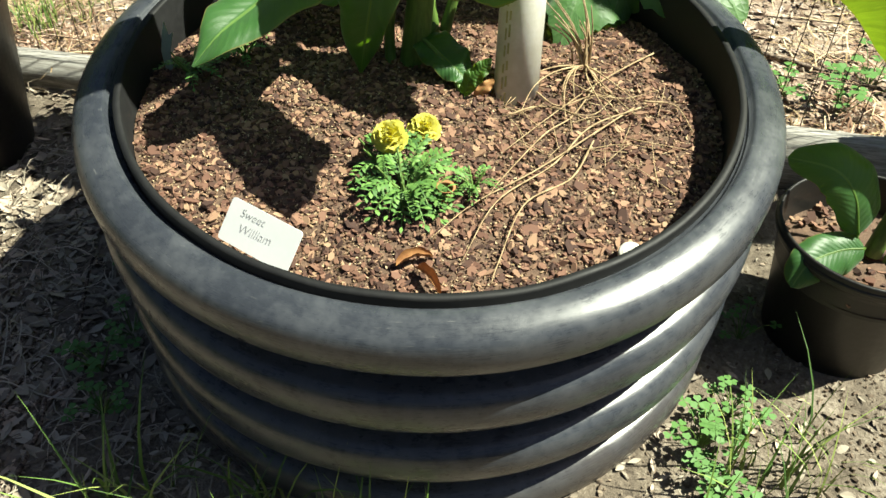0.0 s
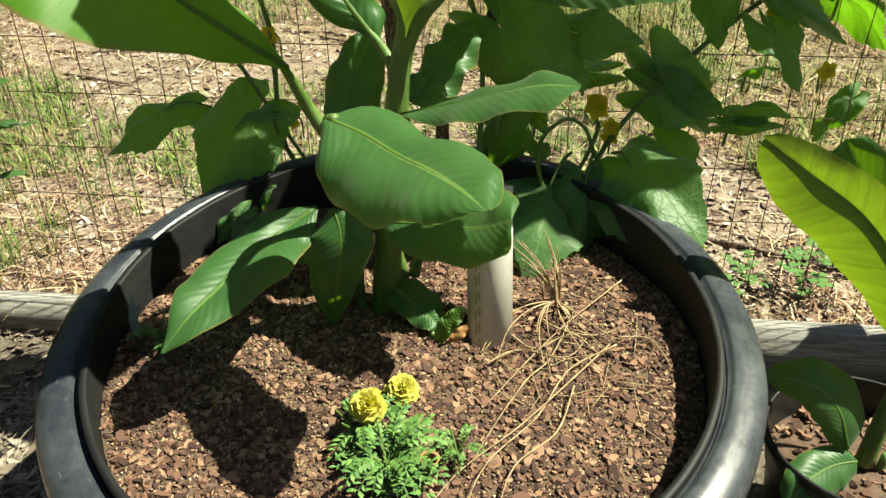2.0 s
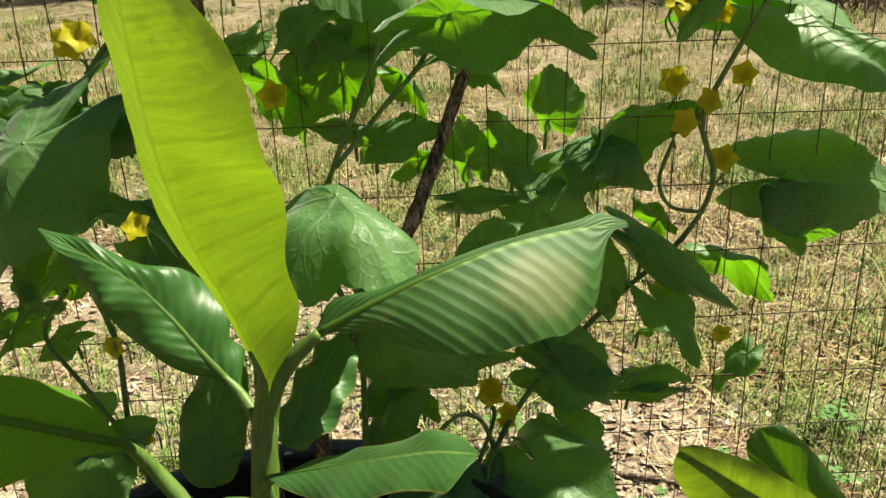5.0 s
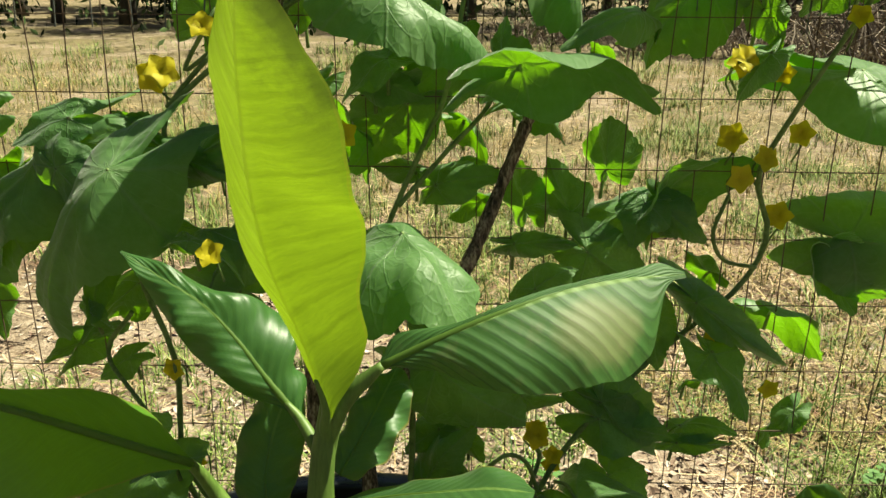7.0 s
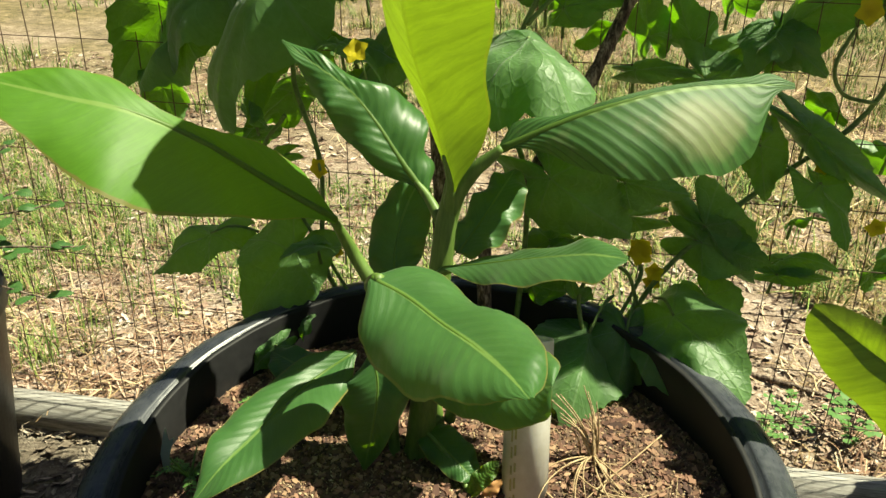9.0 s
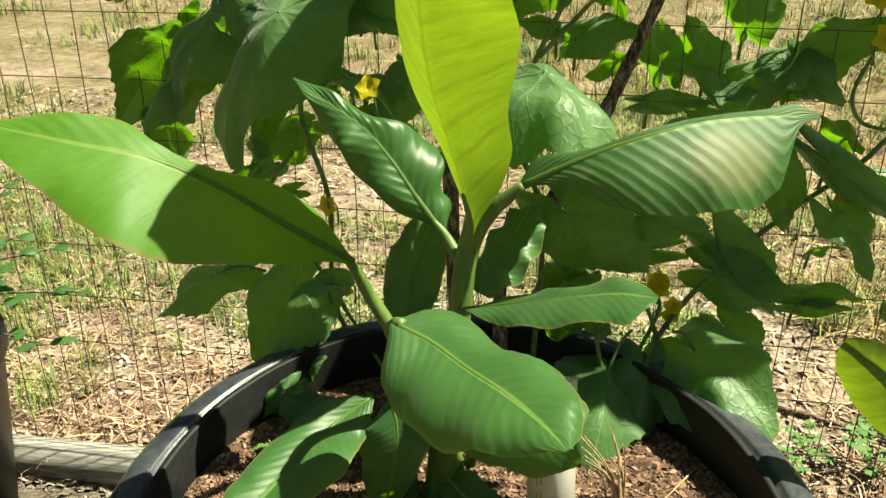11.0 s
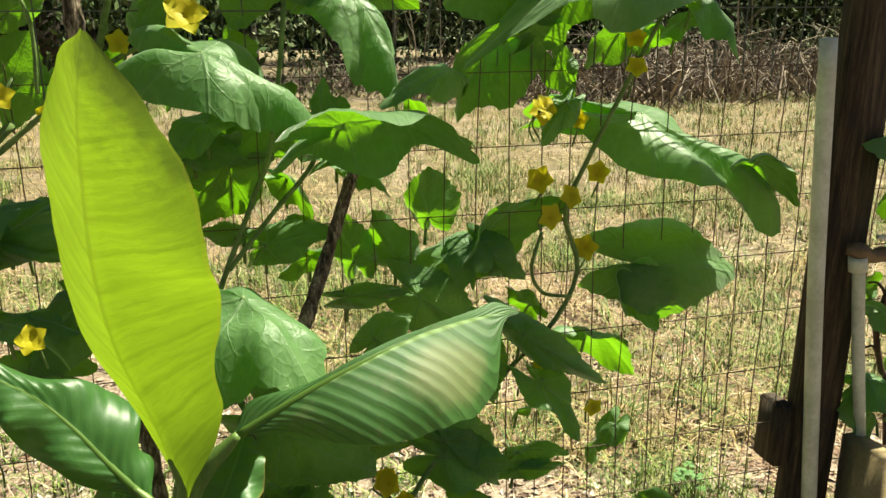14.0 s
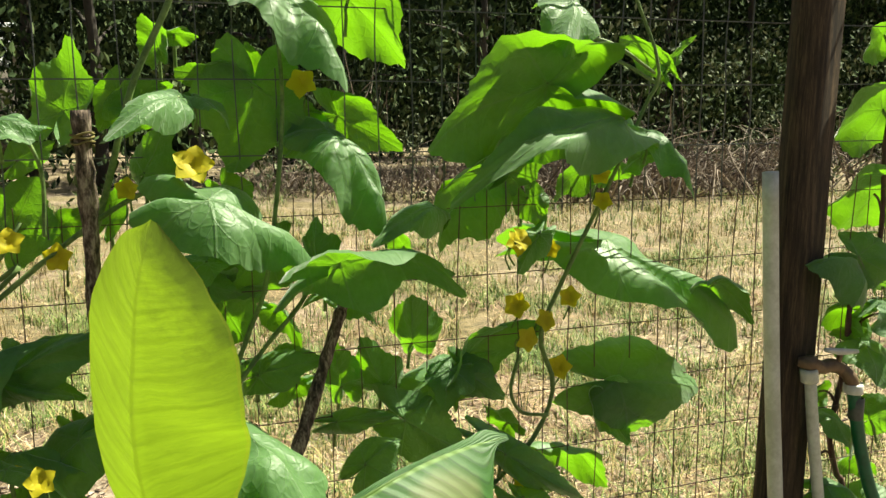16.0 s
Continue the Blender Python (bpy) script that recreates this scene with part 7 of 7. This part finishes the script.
M_WEED = surface("weed_leaf", [(0.2, (0.06, 0.17, 0.03)), (0.8, (0.16, 0.34, 0.06))], 60, 0.5, 0.0004, 200, island=0.6)
for k, (x, y, s, c) in enumerate([(0.43, -0.19, 0.055, 20), (0.45, -0.26, 0.05, 18), (0.47, -0.13, 0.05, 14), (0.50, 0.03, 0.045, 7), (0.44, -0.33, 0.05, 14), (-0.44, -0.16, 0.045, 12), (-0.45, -0.24, 0.05, 12), (-0.41, -0.31, 0.045, 12), (-0.46, -0.05, 0.05, 10), (0.40, -0.38, 0.045, 10)]):
    weed("clover_weed" if x > 0 else "feathery_weed", Vector((x, y, ground_z(x, y))), c, s, "low bright green weed growing at the tub's foot", "weeds", 60 + k)
for k, (x, y, s) in enumerate([(0.72, 0.62, 0.08), (0.62, 0.68, 0.06), (0.8, 0.75, 0.07), (0.55, 0.6, 0.05), (-0.55, 0.85, 0.06), (-0.5, 0.7, 0.05), (0.95, 0.72, 0.07), (1.1, 0.95, 0.07), (0.35, 0.95, 0.07)]):
    weed("broadleaf_weed", Vector((x, y, ground_z(x, y))), 12, s, "yellow-green weed among the litter behind the fence", "weeds", 80 + k)


# ---- field edge: brush, woods, shed ----
def leaf_cloud(bm, centre, radius, count, size, r, squash=0.8):
    for _ in range(count):
        d = Vector((r.gauss(0, 1), r.gauss(0, 1), r.gauss(0, 1))).normalized() * radius * r.random() ** 0.45
        d.z *= squash
        p = centre + d
        q = Euler((r.uniform(0, 3), r.uniform(0, 3), r.uniform(0, 6))).to_matrix()
        s = size * r.uniform(0.6, 1.3)
        v = [bm.verts.new(p + q @ Vector(c)) for c in ((-s, 0, 0), (0, -s * 0.45, s * 0.1), (s, 0, 0), (0, s * 0.45, s * 0.1))]
        bm.faces.new(v)


def tree(name, x, y, h, spread, seed, label, bare=0.25):
    r = random.Random(seed)
    t = thing(name, label, "tree", "trees at the field edge", at=Vector((x, y, ground_z(x, y) - 0.05)))
    lean = Vector((r.uniform(-0.06, 0.06), r.uniform(-0.06, 0.06), 1))
    bm = rod([Vector((0, 0, 0)), lean * h * 0.35 + Vector((r.uniform(-0.1, 0.1), 0, 0)), lean * h * 0.7, lean * h * 0.97], (0.16 * h / 8, 0.11 * h / 8, 0.07 * h / 8, 0.02), 10, 14)
    cr = bmesh.new()
    for k in range(11):
        a, s = r.uniform(0, 6.28), bare + (0.97 - bare) * k / 10
        base = lean * h * s
        tipp = base + Vector((math.cos(a), math.sin(a), r.uniform(0.0, 0.5))) * spread * (1.15 - 0.7 * s) * r.uniform(0.7, 1.1)
        tube(bm, [base, base.lerp(tipp, 0.5) + Vector((0, 0, 0.1)), tipp], (0.05 * h / 8, 0.03 * h / 8, 0.012), 6, 8)
        for q in (0.55, 0.8, 1.0):
            leaf_cloud(cr, base.lerp(tipp, q), spread * 0.42 * r.uniform(0.7, 1.2), 130, 0.09, r)
    part("trunk", bm, M_TRUNK, t)
    part("crown", cr, M_FOREST, t, "dark green leafy crown", False)


rs = random.Random(71)
for k in range(26):
    x = -14 + 46 * (k + 0.5 * rs.random()) / 26
    tree("tree", x, rs.uniform(15.5, 20) + 0.12 * abs(x - 4), rs.uniform(6.5, 10), rs.uniform(2.0, 3.0), 100 + k, "dark leafy tree at the shaded edge of the field", rs.uniform(0.12, 0.3))
bm = bmesh.new()
for k in range(420):
    x = rs.uniform(-18, 36)
    y = rs.uniform(11.4, 21)
    leaf_cloud(bm, Vector((x, y, rs.uniform(0.3, 2.6))), rs.uniform(0.6, 1.3), 60, 0.085, rs)
tagged(new("undergrowth", mesh_of("undergrowth", bm, M_FOREST, False)), "dense shaded undergrowth along the wood's edge", "undergrowth", kind="stuff")
bm = bmesh.new()
for k in range(420):
    x, y = rs.uniform(-10, 30), rs.uniform(23, 27)
    leaf_cloud(bm, Vector((x, y, rs.uniform(0.5, 12))), rs.uniform(1.2, 2.2), 46, 0.22, rs)
scrub = bmesh.new()
for k in range(120):
    x = rs.uniform(0.5, 14)
    y = rs.uniform(10.2, 13.5)
    leaf_cloud(scrub, Vector((x, y, rs.uniform(0.15, 1.5))), rs.uniform(0.2, 0.55), 34, 0.045, rs)
for k in range(200):
    x = rs.uniform(6.0, 21)
    y = rs.uniform(9.6, 13.5)
    leaf_cloud(scrub, Vector((x, y, 0.15 + 3.0 * rs.random() ** 1.4)), rs.uniform(0.25, 0.7), 36, 0.05, rs)
tagged(new("scrub", mesh_of("scrub", scrub, M_SCRUB, False)), "pale grey-green scrub in front of the woods", "scrub", kind="stuff")
tagged(new("far_woods", mesh_of("far_woods", bm, M_FOREST, False)), "dark woods closing the view behind the field", "woods", kind="stuff")

# full ring of woodland; the unseen rear half is added to dim the low sky
bm = bmesh.new()
rows = []
for k in range(61):
    a = radians(360 * k / 60)
    rows.append([bm.verts.new((4 + 38 * math.cos(a), 38 * math.sin(a), z)) for z in (-1, 6, 13 + 3 * noise.noise(Vector((k * 0.4, 0, 2))))])
for p, q in zip(rows, rows[1:]):
    for j in range(2):
        bm.faces.new((p[j], p[j + 1], q[j + 1], q[j]))
tagged(new("backdrop", mesh_of("backdrop", bm, M_FOREST)), "solid dark wall of distant woodland, its unseen rear half added to block low sky", "woods", kind="structure")


def brush(bm, x, y, s, seed):
    r = random.Random(seed)
    for _ in range(190):
        a, e = r.uniform(0, 6.28), r.uniform(0.0, 1.2)
        o = Vector((x, y, ground_z(x, y))) + Vector((r.gauss(0, 0.5), r.gauss(0, 0.4), r.uniform(0, 0.25))) * s
        d = Vector((math.cos(a) * math.cos(e), math.sin(a) * math.cos(e), math.sin(e))) * s * r.uniform(0.4, 1.0)
        tube(bm, [o, o + d * 0.5 + Vector((r.gauss(0, 0.1), r.gauss(0, 0.1), 0.12)) * s, o + d + Vector((r.gauss(0, 0.08), 0, -0.12)) * s], (0.011 * s, 0.006 * s, 0.003), 4, 7)


bm = bmesh.new()
for k, (x, y, s) in enumerate([(5.6, 9.6, 1.3), (7.2, 10.4, 1.5), (8.6, 10.2, 1.2), (4.2, 11.0, 1.0), (3.0, 11.4, 0.8), (6.4, 11.3, 1.4), (10.2, 11.0, 1.4), (1.6, 12.2, 0.8)]):
    brush(bm, x, y, s, 300 + k)
tagged(new("brush_heap", mesh_of("brush_heap", bm, M_BRUSH, False)), "tangle of dry grey-brown branches at the field edge", "brush", kind="stuff")
for k in range(8):
    x, y = rs.uniform(2.0, 9), rs.uniform(9.5, 13)
    t = thing("bare_sapling", "thin leafless sapling at the field edge", "sapling", "bare saplings", at=Vector((x, y, ground_z(x, y))))
    bm = rod([Vector((0, 0, 0)), Vector((0.05, 0, 0.8)), Vector((rs.uniform(-0.2, 0.2), 0, rs.uniform(1.4, 2.2)))], (0.014, 0.009, 0.004), 5, 10)
    for j in range(9):
        z = 0.4 + 0.15 * j
        a = rs.uniform(0, 6.28)
        tube(bm, [Vector((0.03, 0, z)), Vector((0.03 + math.cos(a) * 0.15, math.sin(a) * 0.15, z + 0.16)), Vector((0.03 + math.cos(a) * 0.24, math.sin(a) * 0.24, z + 0.36))], (0.006, 0.002), 4, 6)
    part("branch_work", bm, M_BRUSH, t, smooth=False)

shed = thing("far_shed", "small distant shed with a white metal roof", "shed", at=Vector((-5.2, 21.5, ground_z(-5.2, 21.5))))
part("wall", block(-1.6, 1.6, -1.2, 1.2, 0, 2.5, 0.02), M_TRUNK, shed)
bm = bmesh.new()
prof = [(-1.5, 2.45), (0.0, 3.5), (1.5, 2.45), (1.5, 2.52), (0.0, 3.58), (-1.5, 2.52)]
ends = [[bm.verts.new((x, y, z)) for y, z in prof] for x in (-1.9, 1.9)]
bm.faces.new(ends[0][::-1])
bm.faces.new(ends[1])
for k in range(6):
    j = (k + 1) % 6
    bm.faces.new((ends[0][k], ends[0][j], ends[1][j], ends[1][k]))
part("roof", bm, M_ROOF, shed, "white sheet metal roof", False)
